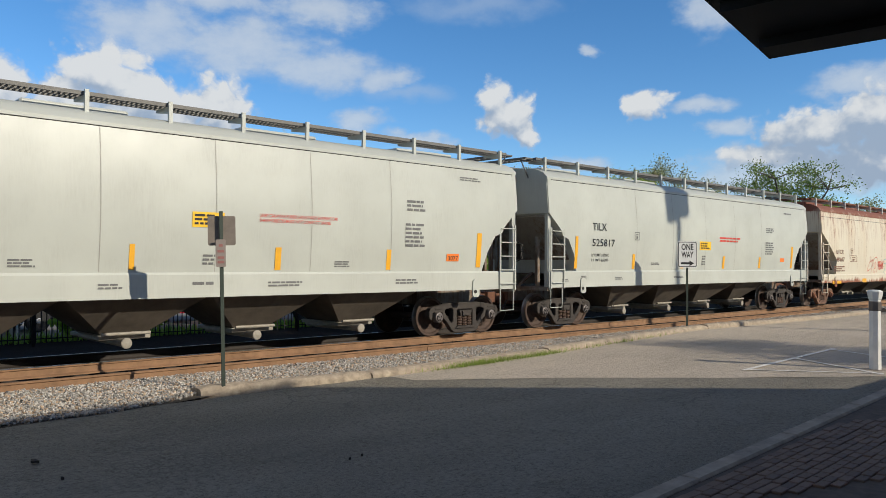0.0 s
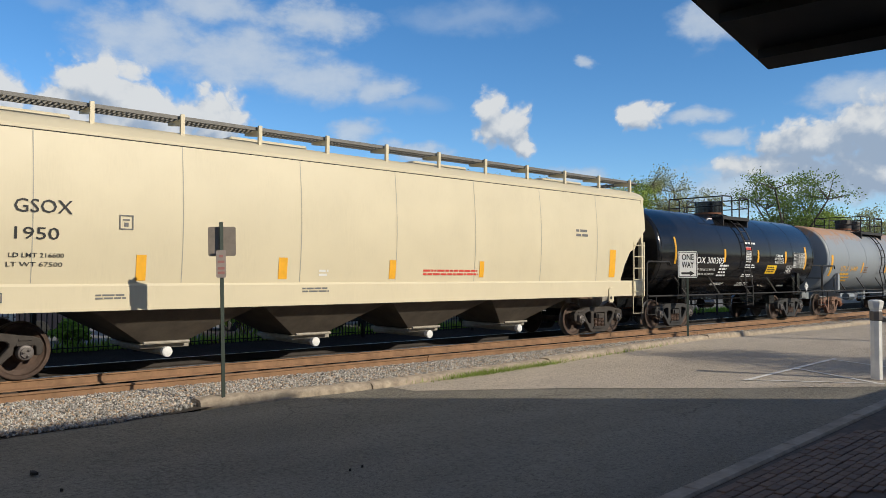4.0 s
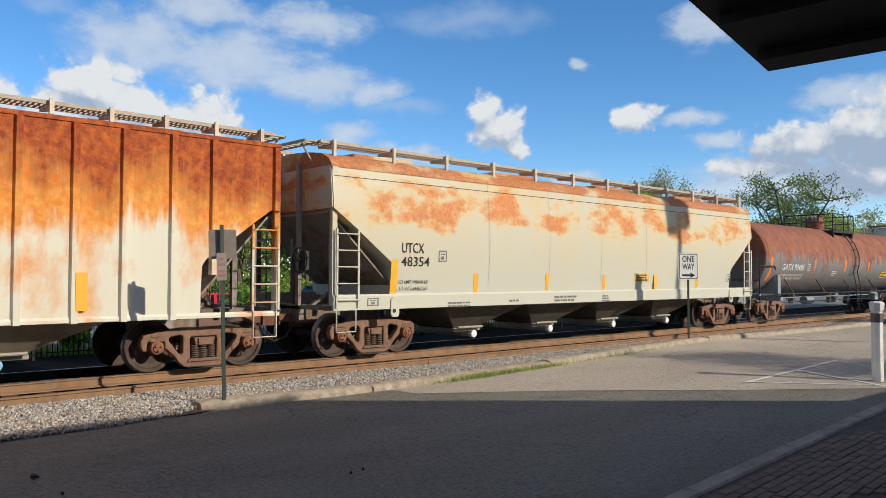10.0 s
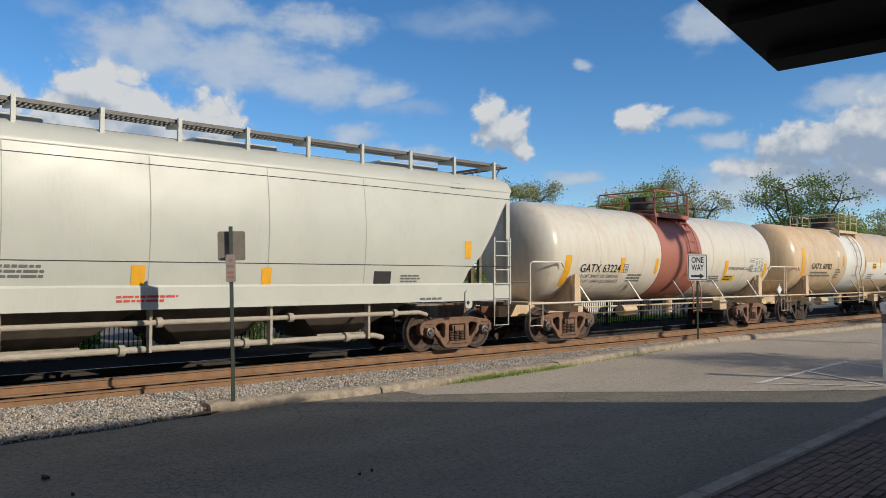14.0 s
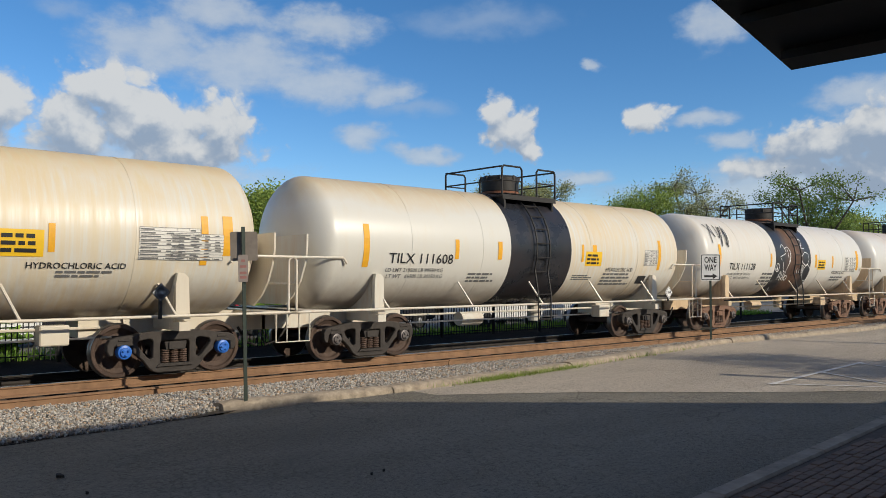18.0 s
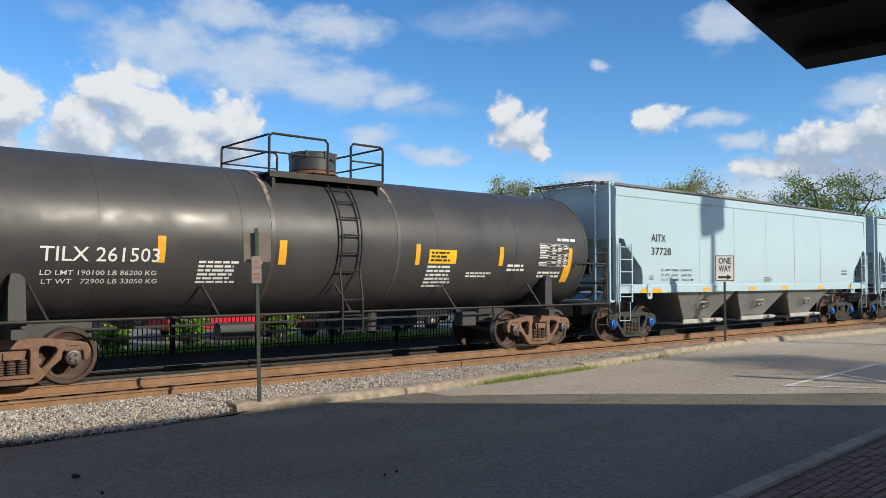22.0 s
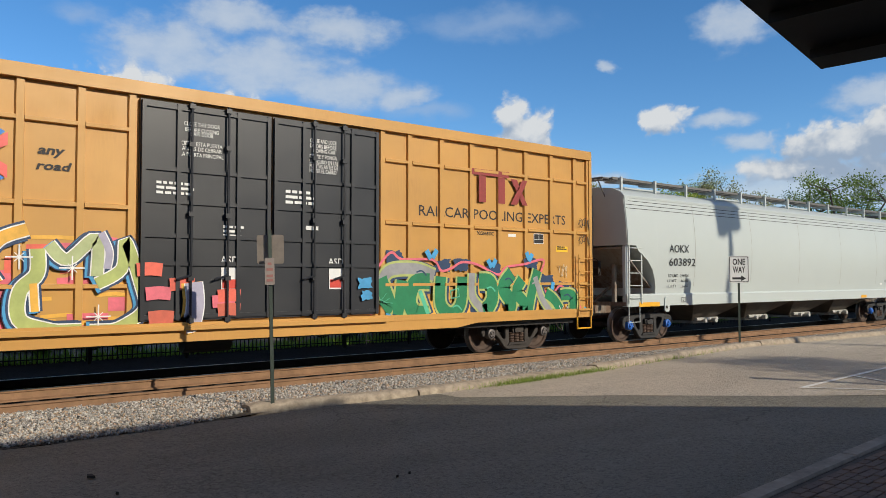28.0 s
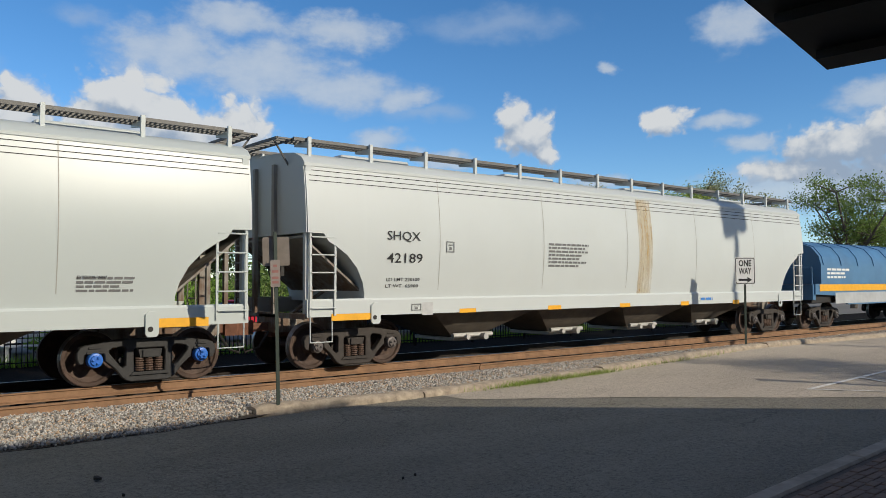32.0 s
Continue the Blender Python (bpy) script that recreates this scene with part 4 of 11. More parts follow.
tagged(new("worn_lane", me), "paler worn asphalt beside the tracks, brightened for the sunlit strip", "road", kind="structure")

# bricks of the pavement, where it comes into view
bm = B()
box(bm, 0.004, 0.196, 0.004, 0.096, -0.02, 0.03, 0.006)
brick_me = bpy.data.meshes.new("brick")
bm.to_mesh(brick_me)
bm.free()
brick_me.materials.append(M_BRICK)
turn_m = Matrix.Rotation(ang, 4, "Z")
for j in range(13):
    for i in range(23):
        d = 0.9 + 0.2 * i + (0.1 if j % 2 else 0.0) + 0.22 * j
        p = Vector((PA[0] - 1.6, lane(PA, PB, PA[0] - 1.6), 0)) + turn_m @ Vector((d, -0.385 - 0.1 * j, 0))
        o = part("brick", brick_me, None, pavement)
        o.matrix_basis = Matrix.Translation((p.x, p.y, slope(p.x) + 0.078 + random.uniform(-0.005, 0.005))) @ turn_m @ Matrix.Rotation(random.uniform(-0.02, 0.02), 4, "Z")

# grass in the joint at the foot of the kerb
rng = np.random.default_rng(8)
vs, fs = [], []
for i in range(1500):
    x = rng.choice([rng.normal(11.2, 0.7), rng.normal(13.0, 0.5), rng.normal(16.0, 1.6)], p=[0.62, 0.22, 0.16])
    y = kerb_y(x) - 0.10 + rng.normal() * 0.06
    z = slope(x) + 0.02
    a, hgt = rng.uniform(0, 6.28), rng.uniform(0.04, 0.13)
    k = len(vs)
    dx, dy = math.cos(a) * 0.006, math.sin(a) * 0.006
    lx, ly = rng.normal() * 0.04, rng.normal() * 0.04
    vs += [(x - dx, y - dy, z), (x + dx, y + dy, z), (x + lx, y + ly, z + hgt)]
    fs.append((k, k + 1, k + 2))
me = bpy.data.meshes.new("grass")
me.from_pydata(vs, [], fs)
me.materials.append(plain("kerb_grass", (0.22, 0.30, 0.05, 1), 0.7))
tagged(new("grass", me), "tufts of yellow-green grass along the kerb", "grass", kind="stuff")

# ---------------------------------------------------------------- freight cars
def side_y(z, bulge):
    """Half the width of a hopper at height z."""
    t = min(max((z - 1.3) / 2.7, 0), 1)
    return 1.53 + bulge * math.sin(math.pi * t) - 0.05 * bulge * t


NOTCH = {
    "step": [(0, 3.05), (0.48, 2.62), (0.56, 2.47), (0.80, 2.38), (1.05, 2.0), (1.19, 1.6), (1.2, 1.4)],
    "round": [(0, 2.66), (0.35, 2.65), (0.46, 2.50), (0.62, 2.42), (0.88, 2.25), (1.12, 2.0), (1.27, 1.72), (1.33, 1.5), (1.34, 1.4)],
    "angle": [(0, 2.83), (0.36, 2.81), (0.47, 2.62), (0.85, 2.30), (1.17, 2.02), (1.22, 1.85), (1.23, 1.4)],
    "slant": [(0, 3.1), (0.5, 2.75), (1.0, 2.38), (1.5, 2.02), (1.58, 1.9), (1.6, 1.5), (1.61, 1.4)],
    "pd": [(0, 3.75), (0.35, 3.35), (0.75, 2.75), (1.1, 2.25), (1.5, 1.85), (1.62, 1.6), (1.65, 1.15)],
}


def hopper_body(car, hl, eave, crown, notch, bulge, mat, roof_mat, base, end_sheet=None):
    rings = []
    nt = NOTCH[notch][:-1] + [(NOTCH[notch][-1][0], base)]
    st = [(-hl + a, z) for a, z in nt] + [(-hl + nt[-1][0] + 0.01 + (2 * hl - 2 * nt[-1][0] - 0.02) * i / 6, nt[-1][1]) for i in range(7)] + [(hl - a, z) for a, z in reversed(nt)]
    for x, zb in st:
        side = [zb + (eave - zb) * i / 7 for i in range(8)]
        ring = [(x, -side_y(z, bulge), z) for z in side] + [(x, side_y(z, bulge), z) for z in reversed(side)]
        rings.append(ring)
    bm = loft(B(), rings)
    part("body", bm, mat, car, smooth=0.5)
    if end_sheet:
        for s in (-1, 1):
            zb = nt[0][1]
            edge = [(-side_y(zb + (eave - zb) * k / 4, bulge), zb + (eave - zb) * k / 4) for k in range(5)]
            prof = edge + [(-y, z) for y, z in reversed(edge)]
            bm = prism(B(), [(y * 0.985, z) for y, z in prof], s * (hl + 0.004), s * (hl + 0.022), "x")
            part("end_sheet", bm, end_sheet, car, "grimy end wall")
            for y in (-0.42, 0.42):
                bm = box(B(), min(s * (hl + 0.022), s * (hl + 0.10)), max(s * (hl + 0.022), s * (hl + 0.10)), y - 0.05, y + 0.05, 1.1, eave + 0.1)
                part("end_stiffener", bm, P_END, car)
            # slope sheet darkened by colour for the shade beneath the end
            x1 = hl - nt[-1][0] - 0.3
            bm = prism(B(), [(s * (hl - 0.02), zb - 0.04), (s * x1, base + 0.02), (s * x1, base - 0.03), (s * (hl - 0.02), zb - 0.09)], -1.40, 1.40)
            part("slope_sheet", bm, P_END, car)
    e = side_y(eave, bulge)
    prof = [(-e - 0.02, eave - 0.03), (-e - 0.02, eave + 0.03), (-e + 0.10, eave + (crown - eave) * 0.42), (-e + 0.38, eave + (crown - eave) * 0.74), (-0.6, crown - 0.03), (0, crown), (0.6, crown - 0.03), (e - 0.38, eave + (crown - eave) * 0.74), (e - 0.10, eave + (crown - eave) * 0.42), (e + 0.02, eave + 0.03), (e + 0.02, eave - 0.03)]
    bm = prism(B(), prof, -hl - 0.02, hl + 0.02, "x")
    part("roof", bm, roof_mat, car, smooth=0.7)


def ladder(car, x0, x1, y, z0, z1, rungs, mat, name="ladder", r=0.014):
    bm = B()
    box(bm, x0 - 0.022, x0 + 0.022, y - 0.012, y + 0.012, z0, z1)
    box(bm, x1 - 0.022, x1 + 0.022, y - 0.012, y + 0.012, z0, z1)
    for i in range(rungs):
        z = z0 + 0.15 + (z1 - z0 - 0.25) * i / (rungs - 1)
        rod(bm, (x0, y - 0.03, z), (x1, y - 0.03, z), r, 6)
    return part(name, bm, mat, car)


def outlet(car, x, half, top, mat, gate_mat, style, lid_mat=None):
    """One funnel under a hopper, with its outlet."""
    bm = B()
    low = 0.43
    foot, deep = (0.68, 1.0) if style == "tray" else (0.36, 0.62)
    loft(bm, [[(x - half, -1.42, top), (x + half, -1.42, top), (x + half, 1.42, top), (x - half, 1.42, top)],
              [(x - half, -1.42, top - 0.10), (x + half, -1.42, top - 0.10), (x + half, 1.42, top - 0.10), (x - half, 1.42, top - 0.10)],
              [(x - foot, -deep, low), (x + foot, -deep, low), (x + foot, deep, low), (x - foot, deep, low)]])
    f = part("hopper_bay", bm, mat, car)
    bm, lid = B(), B()
    box(bm, x - 0.46, x + 0.46, -0.72, 0.72, 0.36, 0.44, 0.012)
    if style == "pipe":
        rod(bm, (x - 0.1, -1.0, 0.32), (x - 0.1, 1.0, 0.32), 0.075, 12)
        lathe(lid, [(-0.95, 0.085), (-1.06, 0.095), (-1.07, 0.08), (-1.08, 0.0)], 16, "y", (x - 0.1, 0, 0.32))
        rod(bm, (x - 0.45, -0.85, 0.47), (x + 0.40, -0.85, 0.47), 0.03, 8)
    elif style == "tray":
        box(bm, x - 0.90, x + 0.90, -1.02, 1.02, 0.30, 0.37, 0.01)
        rod(bm, (x - 0.8, -0.98, 0.42), (x + 0.8, -0.98, 0.42), 0.03, 8)
        rod(bm, (x + 0.55, -1.15, 0.45), (x + 0.55, -0.7, 0.45), 0.05, 8)
    else:
        rod(bm, (x - 0.6, -0.9, 0.50), (x + 0.6, -0.9, 0.50), 0.055, 10)
        rod(bm, (x + 0.25, -1.1, 0.46), (x + 0.25, -0.6, 0.46), 0.075, 10)
        rod(bm, (x - 0.25, -1.05, 0.46), (x - 0.25, -0.6, 0.46), 0.06, 10)
    part("outlet_gate", bm, gate_mat, f)
    if style == "pipe":
        part("pipe_cap", lid, lid_mat or M_WHITEPAINT, f, "round pipe cap")
    else:
        lid.free()


RIBS = [-9.15, -8.17, -7.49, -6.69, -5.74, -4.85, -4.12, -3.14, -2.16, -1.17, -0.1, 1.0, 1.98, 2.92, 3.9, 4.67, 5.5, 6.28, 7.12, 7.87, 9.15]


def hopper(number, uc, tc, label, mat, hl, eave=3.97, crown=4.32, notch="step", bulge=0.05, bays=4, gate="pipe", roof=None, sill_z=(1.1, 1.5), sill=None, posts=12, board_z=4.50, board_mat=None, post_mat=None, under=None, truck_mat=None, cap=None, seams=8, ribs=0, end_mat=None, gate_mat=None, gap=4.1, seam_mat=None, closed_ends=True, end_sheet=None):
    car = thing("covered_hopper", label, "hopper car", "freight cars of the train")
    roof, sill, post_mat, end_mat = roof or mat, sill or mat, post_mat or mat, end_mat or mat
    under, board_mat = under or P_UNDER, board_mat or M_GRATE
    hopper_body(car, hl, eave, crown, notch, bulge, mat, roof, sill_z[1] - 0.04, (end_sheet or mat) if closed_ends else None)
    for s in (-1, 1):
        bm = B()
        w = 1.56 + bulge * 0.3
        prism(bm, [(s * (w - 0.16), sill_z[0]), (s * w, sill_z[0]), (s * w, sill_z[1]), (s * (w - 0.02), sill_z[1] + 0.04), (s * (w - 0.16), sill_z[1] + 0.04)], -hl + 0.02, hl - 0.02, "x")
        part("side_sill", bm, sill, car)
    # seams of the side sheets
    for i in range(1, seams):
        x = -hl + 2 * hl * i / seams
        if abs(x) > hl - 2.3:
            continue
        bm = B()
        for k in range(7):
            z0, z1 = 1.55 + (eave - 1.6) * k / 7, 1.55 + (eave - 1.6) * (k + 1) / 7
            ya, yb = -side_y(z0, bulge) - 0.004, -side_y(z1, bulge) - 0.004
            v = [bm.verts.new(p) for p in ((x - 0.007, ya, z0), (x + 0.007, ya, z0), (x + 0.007, yb, z1), (x - 0.007, yb, z1))]
            bm.faces.new(v)
        part("seam", bm, seam_mat or M_SEAM, car)
    for i in range(ribs):
        x = RIBS[i]
        zb = 0.96 if abs(x) < hl - 2.0 else 1.15 + min((abs(x) - hl + 2.0) * 0.95, 1.8)
        for s in (-1, 1):
            bm = B()
            prism(bm, [(x - 0.075, s * 1.52), (x - 0.05, s * 1.605), (x + 0.05, s * 1.605), (x + 0.075, s * 1.52)], zb, eave - 0.04, "z")
            part("rib", bm, mat, car)
    # funnels
    span = tc - 2 * 1.75
    for i in range(bays):
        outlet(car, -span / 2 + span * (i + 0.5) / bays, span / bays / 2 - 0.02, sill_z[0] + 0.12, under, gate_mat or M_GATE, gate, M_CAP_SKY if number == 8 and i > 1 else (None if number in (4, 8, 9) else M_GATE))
    # ends: platform, posts, slope braces, ladders
    # platform, braces and far-side parts take P_END, which holds the recess's shade
    for s in (-1, 1):
        bm = B()
        box(bm, s * hl - 0.06 if s > 0 else s * hl, s * hl if s > 0 else s * hl + 0.06, -1.55, 1.55, 1.02, 1.12)
        box(bm, min(s * (hl - 2.2), s * hl), max(s * (hl - 2.2), s * hl), -0.35, 0.35, 0.72, 1.08)
        part("end_platform", bm, P_END, car)
        for y in (-1, 1):
            bm = B()
            x0 = s * (hl - 0.07)
            box(bm, x0 - 0.06, x0 + 0.06, y * 1.50 - 0.05, y * 1.50 + 0.05, 1.05, eave - 0.02)
            part("corner_post", bm, end_mat if y < 0 else P_END, car)
            ladder(car, min(s * (hl - 0.08), s * (hl - 0.62)), max(s * (hl - 0.08), s * (hl - 0.62)), y * 1.62, 1.08, 2.68, 5, end_mat if y < 0 else P_END)
            bm = B()
            a, b = s * (hl - 0.10), s * (hl - 0.58)
            tube(bm, [(a, y * 1.58, 1.08), (a, y * 1.58, 0.58), (b, y * 1.58, 0.58), (b, y * 1.58, 1.08)], 0.016, 6)
            part("step", bm, end_mat, car)
        bm = B()
        for y in (-0.75, 0.75):
            box(bm, s * (hl - 0.55) - 0.05, s * (hl - 0.55) + 0.05, y - 0.05, y + 0.05, 1.08, 2.9)
        prism(bm, [(s * (hl - 0.5), 1.08), (s * (hl - 0.6), 1.08), (s * (hl - 1.75), 1.75), (s * (hl - 1.65), 1.75)], -0.05, 0.05)
        part("slope_brace", bm, P_END, car)
        ladder_end = B()
        for k in range(8):
            z = 1.4 + 0.37 * k
            rod(ladder_end, (s * (hl + 0.06), 0.95, z), (s * (hl + 0.06), 1.38, z), 0.018, 6)
        box(ladder_end, s * (hl + 0.03) - 0.01, s * (hl + 0.03) + 0.01, 0.93, 0.97, 1.2, 4.1)
        box(ladder_end, s * (hl + 0.03) - 0.01, s * (hl + 0.03) + 0.01, 1.36, 1.40, 1.2, 4.1)
        part("end_ladder", ladder_end, P_END, car)
    # brake wheel on the leading end
    bm = B()
    tube(bm, [(-hl - 0.12, -0.55 + 0.27 * math.cos(radians(a)), 2.05 + 0.27 * math.sin(radians(a))) for a in range(0, 361, 20)], 0.013, 6)
    for k in range(4):
        a = k * math.pi / 2
        rod(bm, (-hl - 0.12, -0.55, 2.05), (-hl - 0.12, -0.55 + 0.26 * math.cos(a), 2.05 + 0.26 * math.sin(a)), 0.014, 6)
    rod(bm, (-hl - 0.14, -0.55, 2.05), (-hl + 0.1, -0.55, 2.05), 0.03, 8)
    box(bm, -hl - 0.08, -hl + 0.02, -0.7, -0.4, 1.85, 2.25)
    part("brake_wheel", bm, M_STEEL, car)
    # roof walk
    for y0, y1 in ((-1.18, -0.72), (0.72, 1.18)):
        bm = B()
        k = int(2 * hl / 0.085)
        for i in range(k):
            x = -hl - 0.05 + (2 * hl + 0.1) * i / k
            box(bm, x, x + 0.022, y0, y1, board_z - 0.015, board_z + 0.02)
        for y in (y0, (y0 + y1) / 2, y1):
            box(bm, -hl - 0.05, hl + 0.05, y - 0.015, y + 0.015, board_z - 0.035, board_z + 0.03)
        part("running_board", bm, board_mat, car, "dark open steel grating")
    for i in range(posts):
        x = -hl + 0.25 + (2 * hl - 0.5) * i / (posts - 1)
        for s in (-1, 1):
            bm = B()
            box(bm, x - 0.035, x + 0.035, min(s * 1.22, s * 1.28), max(s * 1.22, s * 1.28), eave + 0.10, board_z + 0.05)
            prism(bm, [(s * 1.22, board_z - 0.03), (s * 0.70, board_z - 0.03), (s * 0.70, board_z - 0.08), (s * 1.22, board_z - 0.16)], x - 0.025, x + 0.025, "x")
            part("board_bracket", bm, post_mat, car)
    for i in range(4):
        x = -hl * 0.75 + hl * 1.5 * i / 3
        bm = box(B(), x - 0.9, x + 0.9, -0.42, 0.42, crown - 0.02, crown + 0.12, 0.03)
        part("roof_hatch", bm, roof, car)
    for s in (-1, 1):
        bm = B()
        n = 10
        for i in range(n):
            y = -1.1 + 2.2 * i / n
            box(bm, min(s * (hl + 0.02), s * (hl + 0.38)), max(s * (hl + 0.02), s * (hl + 0.38)), y, y + 0.06, board_z - 0.02, board_z + 0.015)
        for d in (0.04, 0.36):
            box(bm, s * (hl + d) - 0.012, s * (hl + d) + 0.012, -1.1, 1.1, board_z - 0.035, board_z + 0.02)
        rod(bm, (s * (hl + 0.34), -0.9, board_z), (s * hl, -0.9, board_z - 0.5), 0.02, 6)
        rod(bm, (s * (hl + 0.34), 0.9, board_z), (s * hl, 0.9, board_z - 0.5), 0.02, 6)
        part("end_walkway", bm, board_mat, car)
    # jacking pads at the bolsters and the panel that closes the sill end
    w = 1.56 + bulge * 0.3
    for s in (-1, 1):
        for y in ((-1, 1) if not ribs else ()):
            bm = B()
            x = s * (tc / 2 - 0.15)
            prism(bm, [(x - 0.11, sill_z[0] + 0.20), (x - 0.11, sill_z[0] - 0.12), (x - 0.07, sill_z[0] - 0.17), (x + 0.07, sill_z[0] - 0.17), (x + 0.11, sill_z[0] - 0.12), (x + 0.11, sill_z[0] + 0.20), (x + 0.05, sill_z[0] + 0.25), (x - 0.05, sill_z[0] + 0.25)], y * w, y * (w + 0.035))
            part("jacking_pad", bm, sill, car)
            bm = B()
            rod(bm, (x - 0.03, y * (w + 0.036), sill_z[0] - 0.04), (x - 0.03, y * (w + 0.045), sill_z[0] - 0.04), 0.045, 10)
            part("jacking_hole", bm, M_STEEL, car)
    for s in (-1, 1):
        truck(car, s * tc / 2, truck_mat or M_TRUCK_DARK, cap or M_CAP_GREY, number)
    couplers(car, tc / 2 + gap / 2, gap)
    TRAIN.append((car, uc))
    return car


def tank(number, uc, tc, label, mat, half, r=1.45, zc=2.46, head=0.55, band=None, truck_mat=None, cap=None, fitting=None, rail_mat=None, ladder_x=0.0, platform=(-1.0, 1.0), domes=((0.0, 0.50),), gap=4.15, head_shield=False, frame_mat=None, dome_mat=None, hoop=True, stain_rings=(), side_mat=None, dished=False, head_mat=None):
    car = thing("tank_car", label, "tank car", "freight cars of the train")
    fitting = fitting or mat
    rail_mat, frame_mat, dome_mat = rail_mat or fitting, frame_mat or fitting, dome_mat or fitting
    side_mat = side_mat or rail_mat
    prof = []
    if dished:
        # a shallow dish with a tight knuckle
        prof = [(-half + 0.22 * (i / 8) ** 2 * 0.88, r * 0.94 * i / 8) for i in range(9)]
        prof += [(-half + head - (head - 0.194) * math.cos(radians(a)), r * (0.94 + 0.06 * math.sin(radians(a)))) for a in (15, 30, 45, 60, 75, 90)]
    else:
        for i in range(17):
            a = math.pi / 2 * (1 - (i / 16) ** 1.4)
            prof.append((-half + head * (1 - math.sin(a)), r * math.cos(a)))
    prof = prof + [(-x, q) for x, q in reversed(prof)]
    bm = lathe(B(), prof, 64, "x", (0, 0, zc))
    part("tank", bm, mat, car, smooth=0.6)
    if dished:
        for s in (-1, 1):
            x = s * (half - head)
            bm = lathe(B(), [(x - 0.03, r - 0.01), (x - 0.025, r + 0.009), (x + 0.025, r + 0.009), (x + 0.03, r - 0.01)], 64, "x", (0, 0, zc))
            part("head_seam", bm, mat, car, smooth=0.8)
    if head_mat:
        # the leading head has a coat of its own
        bm = lathe(B(), [(-half - 0.006 + 0.22 * (i / 8) ** 2 * 0.88, r * 0.945 * i / 8) for i in range(9)] + [(-half + 0.20, r * 0.97), (-half + 0.24, r * 0.975)], 64, "x", (0, 0, zc))
        part("tank_head", bm, head_mat, car, "head painted dark", smooth=0.8)
    # weld rings
    for x in (-half * 0.62, -half * 0.3, half * 0.3, half * 0.62):
        bm = lathe(B(), [(x - 0.014, r - 0.01), (x - 0.012, r + 0.005), (x + 0.012, r + 0.005), (x + 0.014, r - 0.01)], 64, "x", (0, 0, zc))
        part("weld_ring", bm, mat, car, smooth=0.8)
    for x in stain_rings:
        bm = lathe(B(), [(x - 0.05, r - 0.01), (x - 0.04, r + 0.006), (x + 0.04, r + 0.006), (x + 0.05, r - 0.01)], 64, "x", (0, 0, zc))
        part("stained_weld", bm, P_RUNS, car, "weld ring with rust and pale runs", 0.8)
    if band:
        x0, x1, bmat = band
        bm = lathe(B(), [(x0, r - 0.01), (x0 + 0.01, r + 0.007), (x1 - 0.01, r + 0.007), (x1, r - 0.01)], 64, "x", (0, 0, zc))
        part("painted_band", bm, bmat, car, smooth=0.6)
    # saddles, bolsters and stub sills
    for s in (-1, 1):
        x = s * tc / 2
        bm = B()
        pts = [(-1.0, zc - 1.02), (-1.22, zc - 0.78), (-1.22, 0.95), (-1.5, 0.95), (-1.5, 0.80), (1.5, 0.80), (1.5, 0.95), (1.22, 0.95), (1.22, zc - 0.78), (1.0, zc - 1.02)]
        prism(bm, pts, x - 0.10, x + 0.10, "x")
        part("saddle", bm, frame_mat, car)
        bm = B()
        e = s * (half + 0.45)
        box(bm, min(s * (tc / 2 - 1.4), e), max(s * (tc / 2 - 1.4), e), -0.33, 0.33, 0.68, 1.08)
        box(bm, min(s * (half - 0.25), s * (half + 0.62)), max(s * (half - 0.25), s * (half + 0.62)), -1.5, 1.5, 1.03, 1.09)
        part("stub_sill", bm, frame_mat, car)
        if head_shield:
            bm = B()
            prism(bm, [((r - 0.04) * math.cos(radians(a)), zc + (r - 0.04) * math.sin(radians(a))) for a in (5, -8, -20, -35, -50, -65, -115, -130, -145, -160, -172, -185)] + [(-0.9, zc + 0.12), (0.9, zc + 0.12)], s * (half + 0.06) - 0.02, s * (half + 0.06) + 0.02, "x")
            part("head_shield", bm, frame_mat, car)
        if hoop:
            bm = B()
            a = s * (half + 0.50)
            tube(bm, [(a, -1.45, 1.08), (a, -1.45, 2.05), (a - s * 0.08, -1.45, 2.12), (s * (half - 0.75), -1.45, 2.12), (s * (half - 0.85), -1.44, 2.0)], 0.025, 8)
            tube(bm, [(a, 1.45, 1.08), (a, 1.45, 2.05), (a - s * 0.08, 1.45, 2.12), (s * (half - 0.75), 1.45, 2.12)], 0.025, 8)
            tube(bm, [(a, -1.45, 1.6), (a, 1.45, 1.6)], 0.02, 8)
            part("end_handrail", bm, side_mat, car)
        a, b = s * (half + 0.55), s * (half + 0.05)
        for y in (-1, 1):
            bm = B()
            tube(bm, [(a, y * 1.48, 1.05), (a, y * 1.48, 0.50), (b, y * 1.48, 0.50), (b, y * 1.48, 1.05)], 0.018, 6)
            part("step", bm, side_mat, car)
        # pad that carries the tank, near the truck
        for y in (-1, 1):
            bm = B()
            xx = s * (tc / 2)
            prism(bm, [(xx - 0.13, 1.0), (xx + 0.13, 1.0), (xx + 0.10, 1.72), (xx + 0.02, 1.80), (xx - 0.10, 1.80), (xx - 0.13, 1.6)], y * 1.36 - 0.05, y * 1.36 + 0.05)
            part("bolster_pad", bm, frame_mat, car)
    # long handrail and its stays
    for y in (-1, 1):
        bm = B()
        rod(bm, (-half - 0.5, y * 1.5, 1.06), (half + 0.5, y * 1.5, 1.06), 0.026, 8)
        for i in range(5):
            x = -half * 0.72 + half * 1.44 * i / 4
